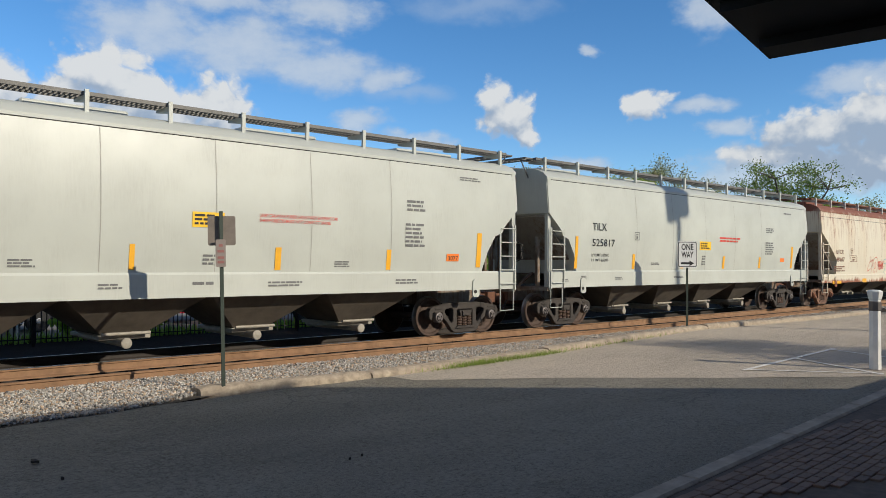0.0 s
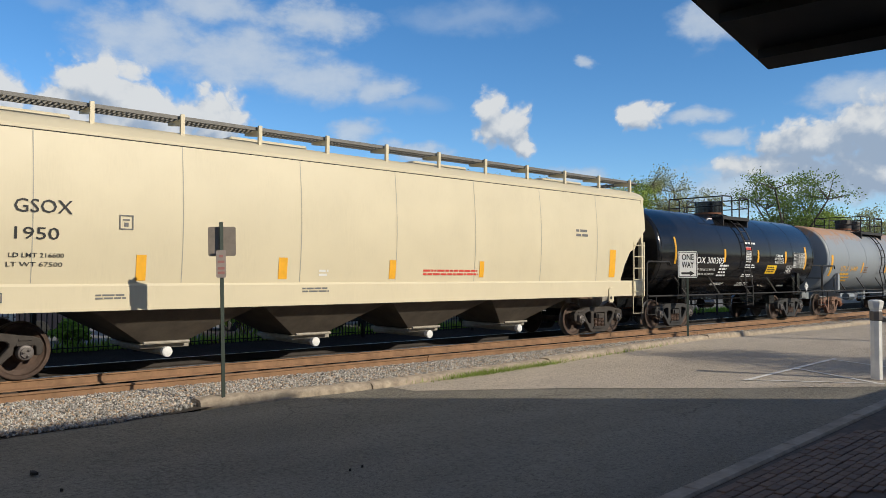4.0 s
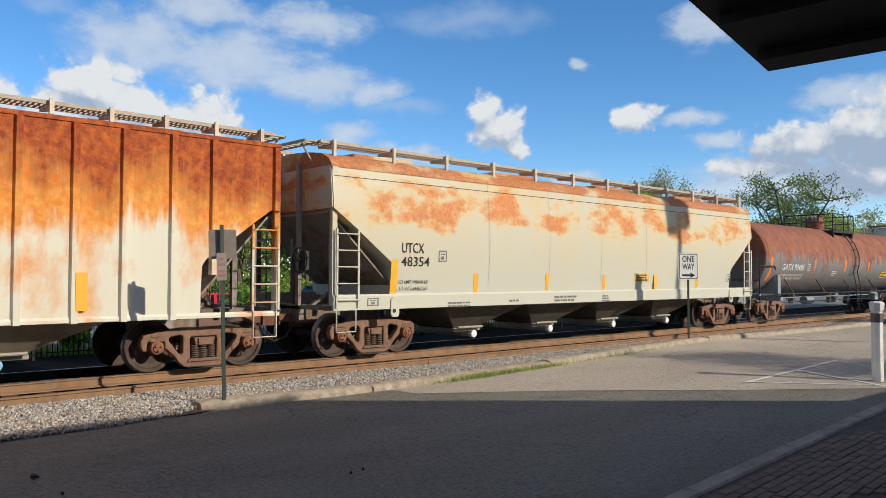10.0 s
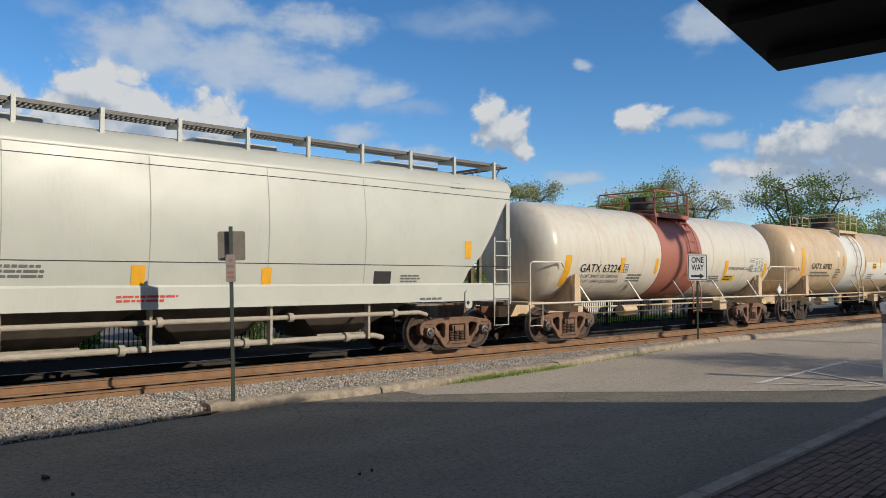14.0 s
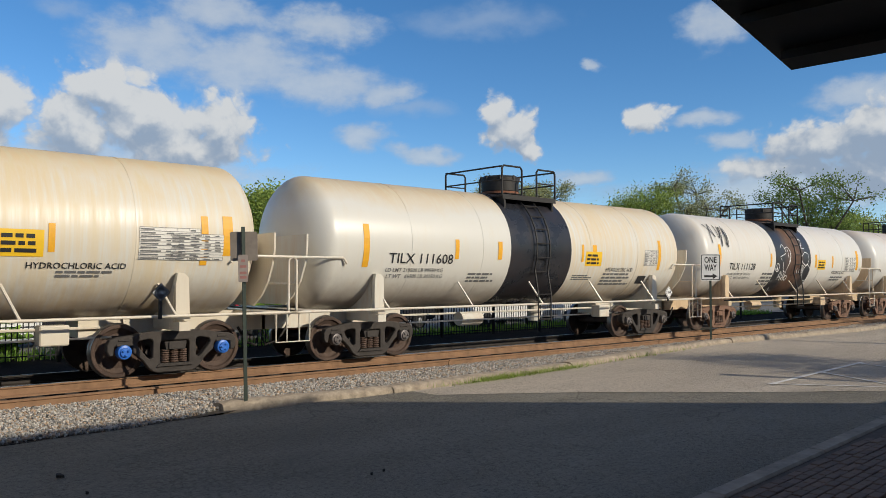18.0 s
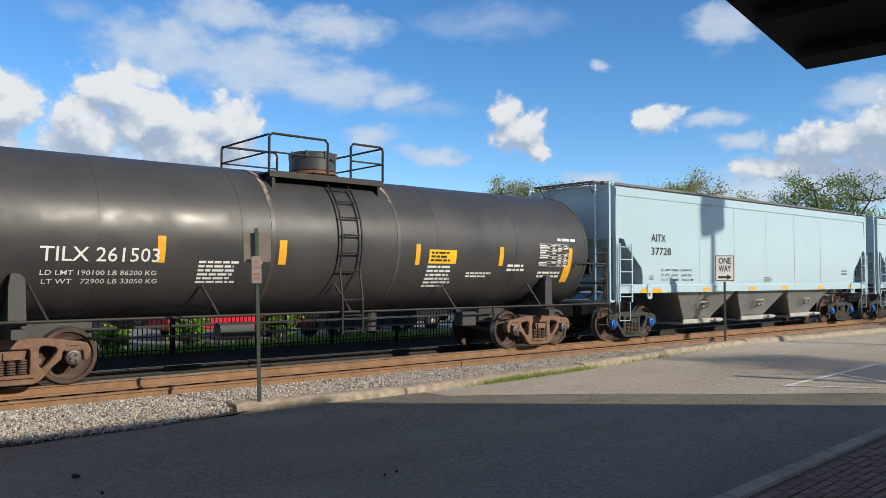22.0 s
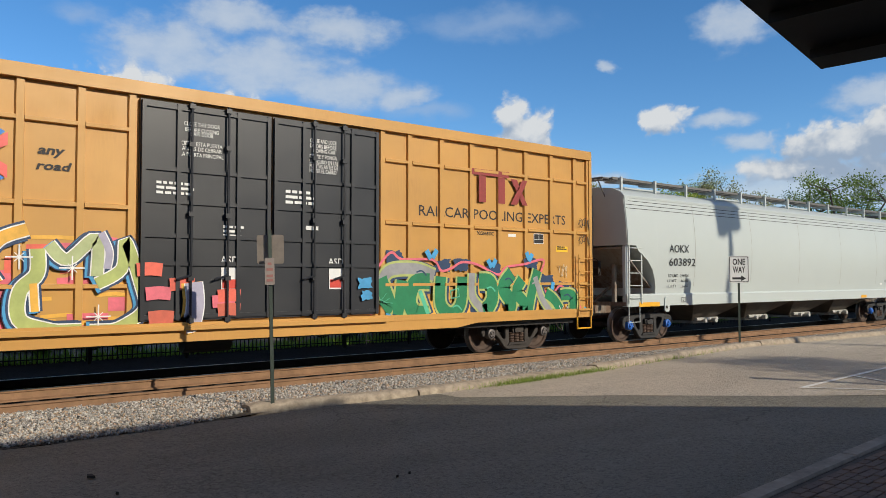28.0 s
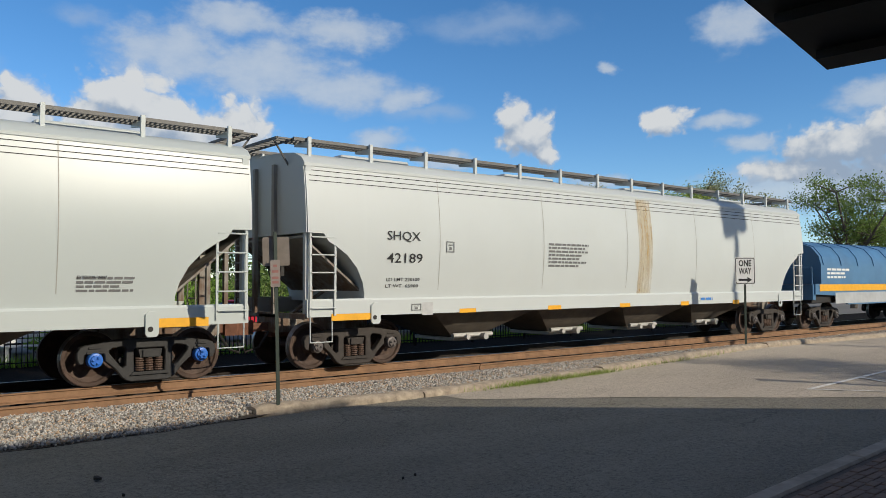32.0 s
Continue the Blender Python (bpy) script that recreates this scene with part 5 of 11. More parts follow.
            rod(bm, (x, y * 1.5, 1.06), (x - 0.22, y * 1.22, 1.62), 0.024, 6)
        part("side_rail", bm, side_mat, car)
        # ladder, bent round the tank
        bm = B()
        for dx in (-0.24, 0.24):
            pts = [(ladder_x + dx, y * 1.56, 0.62), (ladder_x + dx, y * 1.56, 1.3)]
            for k in range(9):
                a = -0.35 + 1.75 * k / 8
                pts.append((ladder_x + dx, y * (r + 0.09) * math.cos(a), zc + (r + 0.09) * math.sin(a)))
            tube(bm, pts, 0.022, 6)
        for k in range(11):
            if k < 3:
                p = (y * 1.56, 0.68 + 0.31 * k)
            else:
                a = -0.62 + 0.235 * (k - 2)
                p = (y * (r + 0.09) * math.cos(a), zc + (r + 0.09) * math.sin(a))
            rod(bm, (ladder_x - 0.24, p[0], p[1]), (ladder_x + 0.24, p[0], p[1]), 0.018, 6)
        part("ladder", bm, rail_mat, car)
    # top platform, its railing and the manway
    px0, px1 = platform
    top = zc + r
    for s in (-1, 1):
        bm = B()
        y0, y1 = min(s * 0.6, s * 1.05), max(s * 0.6, s * 1.05)
        box(bm, ladder_x + px0, ladder_x + px1, y0, y1, top - 0.16, top - 0.12)
        for x in (ladder_x + px0 + 0.1, ladder_x + px1 - 0.1):
            box(bm, x - 0.03, x + 0.03, y0, y1, top - 0.45, top - 0.13)
        box(bm, ladder_x + px0, ladder_x + px1, min(s * 1.05, s * 1.08), max(s * 1.05, s * 1.08), top - 0.22, top - 0.10)
        part("top_platform", bm, rail_mat, car)
    for y in (-1.05, 1.05):
        for a, b in ((px0, -0.28), (0.28, px1)):
            bm = B()
            xa, xb = ladder_x + a, ladder_x + b
            tube(bm, [(xa, y, top - 0.12), (xa, y, top + 0.55), (xa + 0.06, y, top + 0.62), (xb - 0.06, y, top + 0.62), (xb, y, top + 0.55), (xb, y, top - 0.12)], 0.026, 8)
            tube(bm, [(xa, y, top + 0.26), (xb, y, top + 0.26)], 0.018, 8)
            part("top_railing", bm, rail_mat, car)
    for x in (ladder_x + px0, ladder_x + px1):
        bm = B()
        tube(bm, [(x, -1.05, top + 0.60), (x, 1.05, top + 0.60)], 0.022, 8)
        tube(bm, [(x, -1.05, top + 0.26), (x, 1.05, top + 0.26)], 0.018, 8)
        part("end_railing", bm, rail_mat, car)
    for dx, dr in domes:
        bm = B()
        lathe(bm, [(top - 0.08, dr * 0.92), (top + 0.10, dr * 0.92), (top + 0.10, dr), (top + 0.45, dr), (top + 0.50, dr * 0.92), (top + 0.53, 0.0)], 28, "z", (ladder_x + dx, 0, 0))
        lid = part("manway", bm, dome_mat, car, smooth=0.6)
        bm = lathe(B(), [(top + 0.02, dr * 0.9), (top + 0.03, dr * 0.99), (top + 0.085, dr * 0.99), (top + 0.095, dr * 0.9)], 28, "z", (ladder_x + dx, 0, 0))
        part("manway_flange", bm, M_CAP_RUST, lid, "rusty flange")
        for k in range(8):
            a = k * math.pi / 4
            bolt = part("lid_bolt", shared("lid_bolt", lambda: rod(B(), (0, 0, 0.36), (0, 0, 0.50), 0.032, 6), dome_mat), None, lid)
            bolt.location = (ladder_x + dx + dr * math.cos(a), dr * math.sin(a), top)
    # valve housing, brake gear under the tank
    bm = B()
    rod(bm, (tc * 0.12, -0.1, zc - r + 0.05), (tc * 0.12, -0.1, 0.55), 0.16, 12)
    rod(bm, (-tc * 0.2, -0.55, 0.72), (-tc * 0.2 + 0.7, -0.55, 0.72), 0.17, 12)
    rod(bm, (-tc / 2 + 1, -0.4, 0.85), (tc / 2 - 1, -0.4, 0.85), 0.025, 6)
    rod(bm, (-tc / 2 + 1, -0.8, 0.70), (tc / 2 - 1, -0.8, 0.70), 0.02, 6)
    box(bm, tc * 0.28, tc * 0.28 + 0.45, -1.1, -0.8, 0.62, 0.95, 0.02)
    part("brake_gear", bm, frame_mat, car)
    for s in (-1, 1):
        truck(car, s * tc / 2, truck_mat or M_TRUCK_DARK, cap or M_CAP_GREY, number)
    couplers(car, tc / 2 + gap / 2, gap)
    TRAIN.append((car, uc))
    return car


TRAIN = []


def boxcar(number, uc, tc, label, hl=9.2, z0=0.86, z1=4.97, lattice=True, gap=5.2, door=(-2.33, 2.47)):
    car = thing("boxcar", label, "boxcar", "freight cars of the train")
    W = 1.47
    bm = B()
    box(bm, -hl, hl, -W + 0.05, W - 0.05, z0, z1)
    part("body", bm, P_BOX, car)
    bm = B()
    prism(bm, [(-W, z1 - 0.02), (-W, z1 + 0.05), (0, z1 + 0.16), (W, z1 + 0.05), (W, z1 - 0.02)], -hl - 0.05, hl + 0.05, "x")
    part("roof", bm, P_ROOFGALV, car)
    for s in (-1, 1):
        bm = B()
        box(bm, -hl, hl, s * W - 0.055, s * W + 0.055, z1 - 0.16, z1 + 0.06)
        part("top_chord", bm, P_BOX, car)
        bm = B()
        prism(bm, [(-hl, z0 + 0.02), (-hl, z0 - 0.08), (-5.2, z0 - 0.09), (-4.6, z0 - 0.18), (4.6, z0 - 0.18), (5.2, z0 - 0.09), (hl, z0 - 0.08), (hl, z0 + 0.02)], s * W - 0.045, s * W + 0.045)
        box(bm, -hl, hl, s * W - 0.06, s * W + 0.06, z0 + 0.02, z0 + 0.14)
        part("side_sill", bm, P_BOX, car)
    d0, d1 = door
    if lattice:
        xs = [-8.52, -7.63, -6.76, -5.86, -4.99, -4.12, -3.24, -2.45, 2.6, 3.31, 4.18, 5.06, 5.93, 6.80, 7.69, 8.56]
    else:
        xs = [-8.46, -7.57, -6.81, -5.89, -5.04, -4.21, -3.28, -2.45, 2.6, 3.4, 4.5, 5.83, 6.67, 7.55, 8.47]
    xs.append(hl - 0.07)
    for x in xs:
        for s in (-1, 1):
            bm = B()
            w = 0.055
            prism(bm, [(x - w - 0.02, s * (W - 0.06)), (x - w, s * (W + 0.005)), (x + w, s * (W + 0.005)), (x + w + 0.02, s * (W - 0.06))], z0 + 0.14, z1 - 0.16, "z")
            part("side_post", bm, P_BOX, car)
    if lattice:
        for a, b in zip(xs, xs[1:]):
            if b - a > 2.2:
                continue
            for z in (1.63, 2.92, 4.21):
                bm = B()
                prism(bm, [(-W + 0.05, z - 0.045), (-W - 0.02, z - 0.03), (-W - 0.02, z + 0.03), (-W + 0.05, z + 0.045)], a + 0.06, b - 0.06, "x")
                part("side_rail", bm, P_BOX, car)
    # doors: two plug doors each with frame, rods and handles
    mid = (d0 + d1) / 2
    for k, (a, b) in enumerate(((d0, mid - 0.02), (mid + 0.02, d1))):
        bm = B()
        box(bm, a, b, -W - 0.03, -W + 0.06, z0 + 0.18, z1 - 0.22)
        dr = part("door", bm, P_DOOR, car, "black plug door with ribs and locking rods")
        bm = B()
        for x in (a + 0.05, a + (b - a) * 0.27, a + (b - a) * 0.73, b - 0.05):
            box(bm, x - 0.035, x + 0.035, -W - 0.075, -W - 0.03, z0 + 0.2, z1 - 0.24)
        for z in (z0 + 0.25, z0 + 1.15, z0 + 1.62, z0 + 2.2, z0 + 2.75, z1 - 0.30):
            box(bm, a + 0.02, b - 0.02, -W - 0.065, -W - 0.03, z - 0.035, z + 0.035)
        part("door_frame", bm, P_DOOR, dr)
        for x in (a + (b - a) * 0.36, a + (b - a) * 0.64):
            bm = B()
            rod(bm, (x, -W - 0.10, z0 + 0.12), (x, -W - 0.10, z1 - 0.18), 0.022, 6)
            for z in (z0 + 0.18, z0 + 0.9, z0 + 2.0, z0 + 3.2, z1 - 0.25):
                box(bm, x - 0.05, x + 0.05, -W - 0.125, -W - 0.06, z - 0.04, z + 0.04)
            rod(bm, (x, -W - 0.12, z0 + 0.95), (x - 0.25, -W - 0.12, z0 + 0.88), 0.02, 6)
            part("locking_rod", bm, P_DOOR, dr)
    bm = B()
    box(bm, d0 - 3.4, d1 + 0.2, -W - 0.14, -W - 0.05, z0 + 0.02, z0 + 0.10)
    box(bm, d0 - 3.4, d1 + 0.2, -W - 0.10, -W - 0.05, z0 + 0.10, z0 + 0.15)
    part("door_track", bm, P_BOX, car)
    # far side stays plain
    for s in (-1, 1):
        bm = B()
        box(bm, s * hl - 0.02, s * hl + 0.02, -W + 0.02, W - 0.02, z0 - 0.05, z1 - 0.52)
        part("end_wall", bm, P_BOXEND, car)
        for i in range(8):
            za, zb = z0 + 0.15 + (z1 - z0 - 0.70) * i / 8, z0 + 0.15 + (z1 - z0 - 0.70) * (i + 1) / 8
            x = s * (hl + 0.018)
            bm = prism(B(), [(x, za), (x + s * 0.10, za + 0.06), (x + s * 0.10, za + (zb - za) * 0.45), (x, za + (zb - za) * 0.55)], -1.40, 1.40)
            part("end_rib", bm, P_BOXEND, car)
        bm = B()
        box(bm, s * hl - 0.03, s * hl + 0.035, -W + 0.02, W - 0.02, z1 - 0.52, z1 + 0.03)
        part("end_top_panel", bm, P_ROOFGALV, car, "white panel across the end")
        for y in (-1, 1):
            bm = B()
            box(bm, s * hl - 0.05, s * hl + 0.05, y * (W - 0.02) - 0.05, y * (W - 0.02) + 0.05, z0 - 0.02, z1)
            part("corner_post", bm, P_BOX, car)
            ladder(car, min(s * (hl - 0.05), s * (hl - 0.55)), max(s * (hl - 0.05), s * (hl - 0.55)), y * (W + 0.09), z0 - 0.05, z0 + 1.5, 5, P_BOX)
            bm = B()
            tube(bm, [(s * (hl - 0.04), y * (W + 0.04), z0 - 0.05), (s * (hl - 0.04), y * (W + 0.04), 0.5), (s * (hl - 0.56), y * (W + 0.04), 0.5), (s * (hl - 0.56), y * (W + 0.04), z0 - 0.05)], 0.024, 6)
            part("step", bm, M_YELLOW, car)
        bm = B()
        e = s * (hl + 0.4)
        box(bm, min(s * (hl - 3), e), max(s * (hl - 3), e), -0.33, 0.33, 0.66, 1.0)
        box(bm, min(s * hl, e), max(s * hl, e), -1.2, 1.2, 1.0, 1.05)
        part("draft_sill", bm, M_STEEL, car)
    bm = B()
    box(bm, -hl + 0.5, hl - 0.5, -1.3, 1.3, z0 - 0.22, z0 + 0.02)
    rod(bm, (-4, -0.6, 0.62), (4, -0.6, 0.62), 0.03, 6)
    rod(bm, (-1.2, -0.5, 0.55), (-0.3, -0.5, 0.55), 0.16, 12)
    part("underframe", bm, M_STEEL, car)
    for s in (-1, 1):
        truck(car, s * tc / 2, M_TRUCK_DARK, M_CAP_GREY, number)
    couplers(car, tc / 2 + gap / 2, gap)
    TRAIN.append((car, uc))
    return car


def coil_car(number, uc, tc):
    car = thing("coil_car", "dark blue covered steel coil car with a silver sill", "coil car", "freight cars of the train")
    hl = tc / 2 + 1.6
    bm = B()
    prof = [(-1.5, 1.62), (-1.5, 2.3), (-1.42, 2.62), (-1.15, 2.95), (-0.6, 3.15), (0, 3.2), (0.6, 3.15), (1.15, 2.95), (1.42, 2.62), (1.5, 2.3), (1.5, 1.62)]
    prism(bm, prof, -hl + 0.55, hl - 0.55, "x")
    part("hood", bm, P_COIL, car, smooth=0.5)
    for i in range(9):
        x = -hl + 0.75 + (2 * hl - 1.5) * i / 8
        bm = B()
        prism(bm, [(p[0] * 1.02, 2.4 + (p[1] - 2.4) * 1.03) for p in prof[1:-1]], x - 0.04, x + 0.04, "x")
        part("hood_rib", bm, P_COIL, car)
    for s in (-1, 1):
        bm = B()
        prism(bm, [(-hl, 1.62), (-hl, 1.25), (-hl + 1.5, 1.2), (-hl + 2.6, 0.85), (hl - 2.6, 0.85), (hl - 1.5, 1.2), (hl, 1.25), (hl, 1.62)], s * 1.5 - 0.05, s * 1.5 + 0.05)
        part("side_sill", bm, P_COIL, car)
        bm = B()
        box(bm, s * hl - 0.1, s * hl + 0.1, -1.5, 1.5, 1.05, 1.6)
        for y in (-1.4, 0, 1.4):
            rod(bm, (s * (hl - 0.05), y, 1.6), (s * (hl - 0.05), y, 2.2), 0.025, 6)
        rod(bm, (s * (hl - 0.05), -1.4, 2.2), (s * (hl - 0.05), 1.4, 2.2), 0.025, 6)
        part("end_platform", bm, P_COIL, car)
        truck(car, s * tc / 2, M_TRUCK_DARK, M_CAP_GREY, number)
    bm = B()
    box(bm, -hl, hl, -1.4, 1.4, 0.95, 1.6)
    part("trough", bm, M_STEEL, car)
    patch(car, -hl + 0.3, hl - 0.3, 1.36, 1.60, M_YELLOW, -1.55)
    patch(car, -hl + 1.5, hl - 1.5, 0.9, 1.3, P_ROOFGALV, -1.55)
    bars(car, -hl + 1.0, 2.1, 2.0, 3, 0.14, M_WHITEPAINT, -1.5, 5)
    couplers(car, tc / 2 + 2.1, 4.2)
    TRAIN.append((car, uc))
    return car


def pressure_pipes(car):
    """The white air pipes slung along a pressure hopper."""
    for z, y, r, x0, x1 in ((0.95, -1.46, 0.048, -5.9, 6.4), (0.50, -1.38, 0.058, -5.9, 5.2)):
        bm = B()
        tube(bm, [(x0, y, z), (x0 + 0.3, y, z), (x1 - 0.3, y, z), (x1, y + 0.1, z - 0.06)], r, 12)
        part("air_pipe", bm, M_AIRPIPE, car)
        for i in range(5):
            x = x0 + 1.0 + (x1 - x0 - 2.0) * i / 4
            bm = lathe(B(), [(x - 0.05, r), (x - 0.05, r + 0.04), (x + 0.05, r + 0.04), (x + 0.05, r)], 12, "x", (0, y, z))
            part("pipe_clamp", bm, M_AIRPIPE, car)
    bm = B()
    tube(bm, [(-5.9, -1.46, 0.95), (-6.12, -1.46, 0.88), (-6.17, -1.43, 0.7), (-6.1, -1.40, 0.55), (-5.9, -1.38, 0.50)], 0.052, 12)
    part("pipe_bend", bm, M_AIRPIPE, car)
    for i in range(5):
        x = -4.5 + 2.3 * i
        bm = B()
        box(bm, x - 0.025, x + 0.025, -1.50, -1.36, 0.45, 1.2)
        part("pipe_hanger", bm, M_AIRPIPE, car)


def roof_steps(car, hl, bulge, heights):
    """Pressed lines that run along the top of the side."""
    for z in heights:
        for s in (-1, 1):
            bm = B()
            y = s * side_y(z, bulge)
            prism(bm, [(y - s * 0.02, z - 0.014), (y + s * 0.0035, z - 0.006), (y + s * 0.0035, z + 0.008), (y - s * 0.02, z + 0.012)], -hl + 0.02, hl - 0.02, "x")
            part("side_rib", bm, car.children[0].data.materials[0], car)

# ---------------------------------------------------------------- clouds: a far layer that drifts
def cloud_material():
    n = Nodes("cloud")
    uv = n.t.nodes.new("ShaderNodeUVMap").outputs[0]          # bearing and height in units of ten degrees
    def warp(v, scale, amount, stretch):
        w = n.t.nodes.new("ShaderNodeVectorMath")
        w.operation = "MULTIPLY_ADD"
        n.t.links.new(n.noise(scale, 8, 0.55, stretch, "Color", v), w.inputs[0])
        w.inputs[1].default_value = (amount, amount * 0.7, 0)
        w.inputs[2].default_value = (0, 0, 0)
        a = n.t.nodes.new("ShaderNodeVectorMath")
        a.operation = "ADD"
        n.t.links.new(w.outputs[0], a.inputs[0])
        n.t.links.new(v, a.inputs[1])
        s = n.t.nodes.new("ShaderNodeVectorMath")
        s.operation = "SUBTRACT"
        n.t.links.new(a.outputs[0], s.inputs[0])
        s.inputs[1].default_value = (amount / 2, amount * 0.35, 0)
        return s.outputs[0]
    def field(blobs, at):
        total = None
        for az, el, a, b in blobs:
            s = n.t.nodes.new("ShaderNodeVectorMath")
            s.operation = "SUBTRACT"
            n.t.links.new(at, s.inputs[0])
            s.inputs[1].default_value = (az / 10, el / 10, 0)
            m = n.t.nodes.new("ShaderNodeVectorMath")
            m.operation = "MULTIPLY"
            n.t.links.new(s.outputs[0], m.inputs[0])
            m.inputs[1].default_value = (10 / a, 10 / b, 0)
            l = n.t.nodes.new("ShaderNodeVectorMath")
            l.operation = "LENGTH"
            n.t.links.new(m.outputs[0], l.inputs[0])
            v = n.math("SUBTRACT", 1.0, l.outputs["Value"])
            if total is None:
                total = v
            else:
                sm = n.t.nodes.new("ShaderNodeMath")
                sm.operation = "SMOOTH_MAX"
                n.put(sm.inputs[0], total)
                n.put(sm.inputs[1], v)
                sm.inputs[2].default_value = 0.25
                total = sm.outputs[0]
        return total

    def soft(v, lo, hi, a=0.0, b=1.0):
        o = n.ramp(v, lo, hi, a, b)
        o.node.interpolation_type = "SMOOTHSTEP"
        return o
    heaps = [(18.8, 12.4, 4.0, 2.3), (21.5, 10.6, 5.4, 3.0), (26.2, 10.8, 2.9, 2.5), (24.0, 9.0, 6.0, 2.0), (17.0, 9.6, 3.4, 2.8), (12.4, 11.2, 2.6, 2.4), (11.0, 9.0, 3.4, 2.4), (16.5, 4.8, 3.6, 1.6), (46.0, 11.9, 2.0, 1.7), (47.0, 10.9, 2.4, 2.0), (48.6, 9.2, 1.2, 1.2), (56.5, 11.2, 2.3, 1.5), (67.6, 8.9, 4.4, 1.8), (72.6, 9.6, 4.6, 2.6), (65.8, 7.4, 4.4, 1.1), (72.0, 6.8, 6.5, 2.2)]

    def density(v):
        """Heaps with cauliflower edges: rounded cells over cloud noise."""
        at = warp(warp(v, 1.7, 0.30, (1, 1.2, 1)), 6.0, 0.10, (1, 1, 1))
        cell = n.t.nodes.new("ShaderNodeTexVoronoi")
        cell.feature = "SMOOTH_F1"
        cell.inputs["Scale"].default_value, cell.inputs["Smoothness"].default_value = 7.0, 0.5
        cell.inputs["Detail"].default_value, cell.inputs["Roughness"].default_value = 3.0, 0.5
        n.t.links.new(at, cell.inputs["Vector"])
        lump = n.math("SUBTRACT", 0.45, cell.outputs["Distance"])
        fb = n.math("SUBTRACT", n.noise(3.6, 8, 0.56, (1, 1.25, 1), vec=v), 0.5)
        d = n.math("ADD", field(heaps, at), n.math("MULTIPLY", lump, 0.55))
        return n.math("ADD", d, n.math("MULTIPLY", fb, 0.60))

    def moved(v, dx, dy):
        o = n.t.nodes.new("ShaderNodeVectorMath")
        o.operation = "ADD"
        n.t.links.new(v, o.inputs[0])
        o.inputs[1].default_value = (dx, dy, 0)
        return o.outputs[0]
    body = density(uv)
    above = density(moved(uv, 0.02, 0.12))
    wv = warp(uv, 2.2, 0.40, (1, 1.5, 1))
    fine = n.math("SUBTRACT", n.noise(5.0, 8, 0.58, (1, 1.6, 1), vec=uv), 0.5)
    veils = field([(22.0, 15.6, 5.0, 2.2), (28.0, 14.9, 5.6, 2.4), (33.5, 13.9, 5.0, 1.9), (37.8, 13.2, 2.4, 1.2), (26.0, 18.2, 4.0, 1.4), (33.0, 17.6, 5.0, 1.2), (36.5, 10.1, 2.6, 0.9), (41.0, 9.0, 2.2, 0.7), (60.2, 10.9, 2.4, 0.6), (53.1, 14.9, 0.9, 0.45), (62.3, 9.2, 2.0, 0.7), (51.8, 7.3, 2.4, 0.8), (61.5, 16.9, 2.6, 1.6), (65.0, 18.0, 3.4, 1.8), (20.0, 7.0, 11.0, 2.6), (66.0, 6.0, 8.0, 2.0), (71.0, 11.6, 4.5, 1.2)], wv)
    wisps = field([(16.2, 17.3, 3.0, 0.9), (45.0, 18.2, 8.0, 1.6), (30.0, 7.4, 4.0, 0.9), (57.0, 6.2, 9.0, 0.9), (40.0, 12.0, 4.5, 1.0), (9.0, 14.0, 3.5, 1.2)], wv)
    a = soft(body, -0.24, 0.16, 0.0, 0.97)
    b = soft(n.math("ADD", veils, n.math("MULTIPLY", fine, 1.0)), -0.22, 0.55, 0.0, 0.75)
    c = soft(n.math("ADD", wisps, n.math("MULTIPLY", fine, 0.8)), 0.0, 1.0, 0.0, 0.45)
    cover = n.math("SUBTRACT", 1.0, n.math("MULTIPLY", n.math("SUBTRACT", 1.0, a), n.math("SUBTRACT", 1.0, n.math("MAXIMUM", b, c))))
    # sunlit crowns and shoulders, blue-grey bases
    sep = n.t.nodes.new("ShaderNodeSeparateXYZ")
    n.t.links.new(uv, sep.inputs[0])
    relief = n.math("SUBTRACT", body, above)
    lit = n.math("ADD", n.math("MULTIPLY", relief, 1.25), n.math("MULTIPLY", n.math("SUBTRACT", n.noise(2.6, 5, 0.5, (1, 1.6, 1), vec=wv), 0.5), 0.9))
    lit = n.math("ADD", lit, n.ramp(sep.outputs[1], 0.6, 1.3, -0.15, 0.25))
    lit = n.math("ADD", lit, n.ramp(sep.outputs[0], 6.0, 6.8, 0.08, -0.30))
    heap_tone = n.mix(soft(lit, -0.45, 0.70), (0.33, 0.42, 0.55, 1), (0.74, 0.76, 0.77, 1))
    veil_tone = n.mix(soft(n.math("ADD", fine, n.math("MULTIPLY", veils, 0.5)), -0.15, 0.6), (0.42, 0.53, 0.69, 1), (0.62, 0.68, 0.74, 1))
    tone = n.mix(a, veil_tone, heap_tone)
    em = n.t.nodes.new("ShaderNodeEmission")
    n.t.links.new(tone, em.inputs[0])
    em.inputs[1].default_value = 1.0
    tr = n.t.nodes.new("ShaderNodeBsdfTransparent")
    mx = n.t.nodes.new("ShaderNodeMixShader")
    n.t.links.new(cover, mx.inputs[0])
    n.t.links.new(tr.outputs[0], mx.inputs[1])
    n.t.links.new(em.outputs[0], mx.inputs[2])
    n.t.links.new(mx.outputs[0], n.t.nodes["Material Output"].inputs[0])
    return n.m


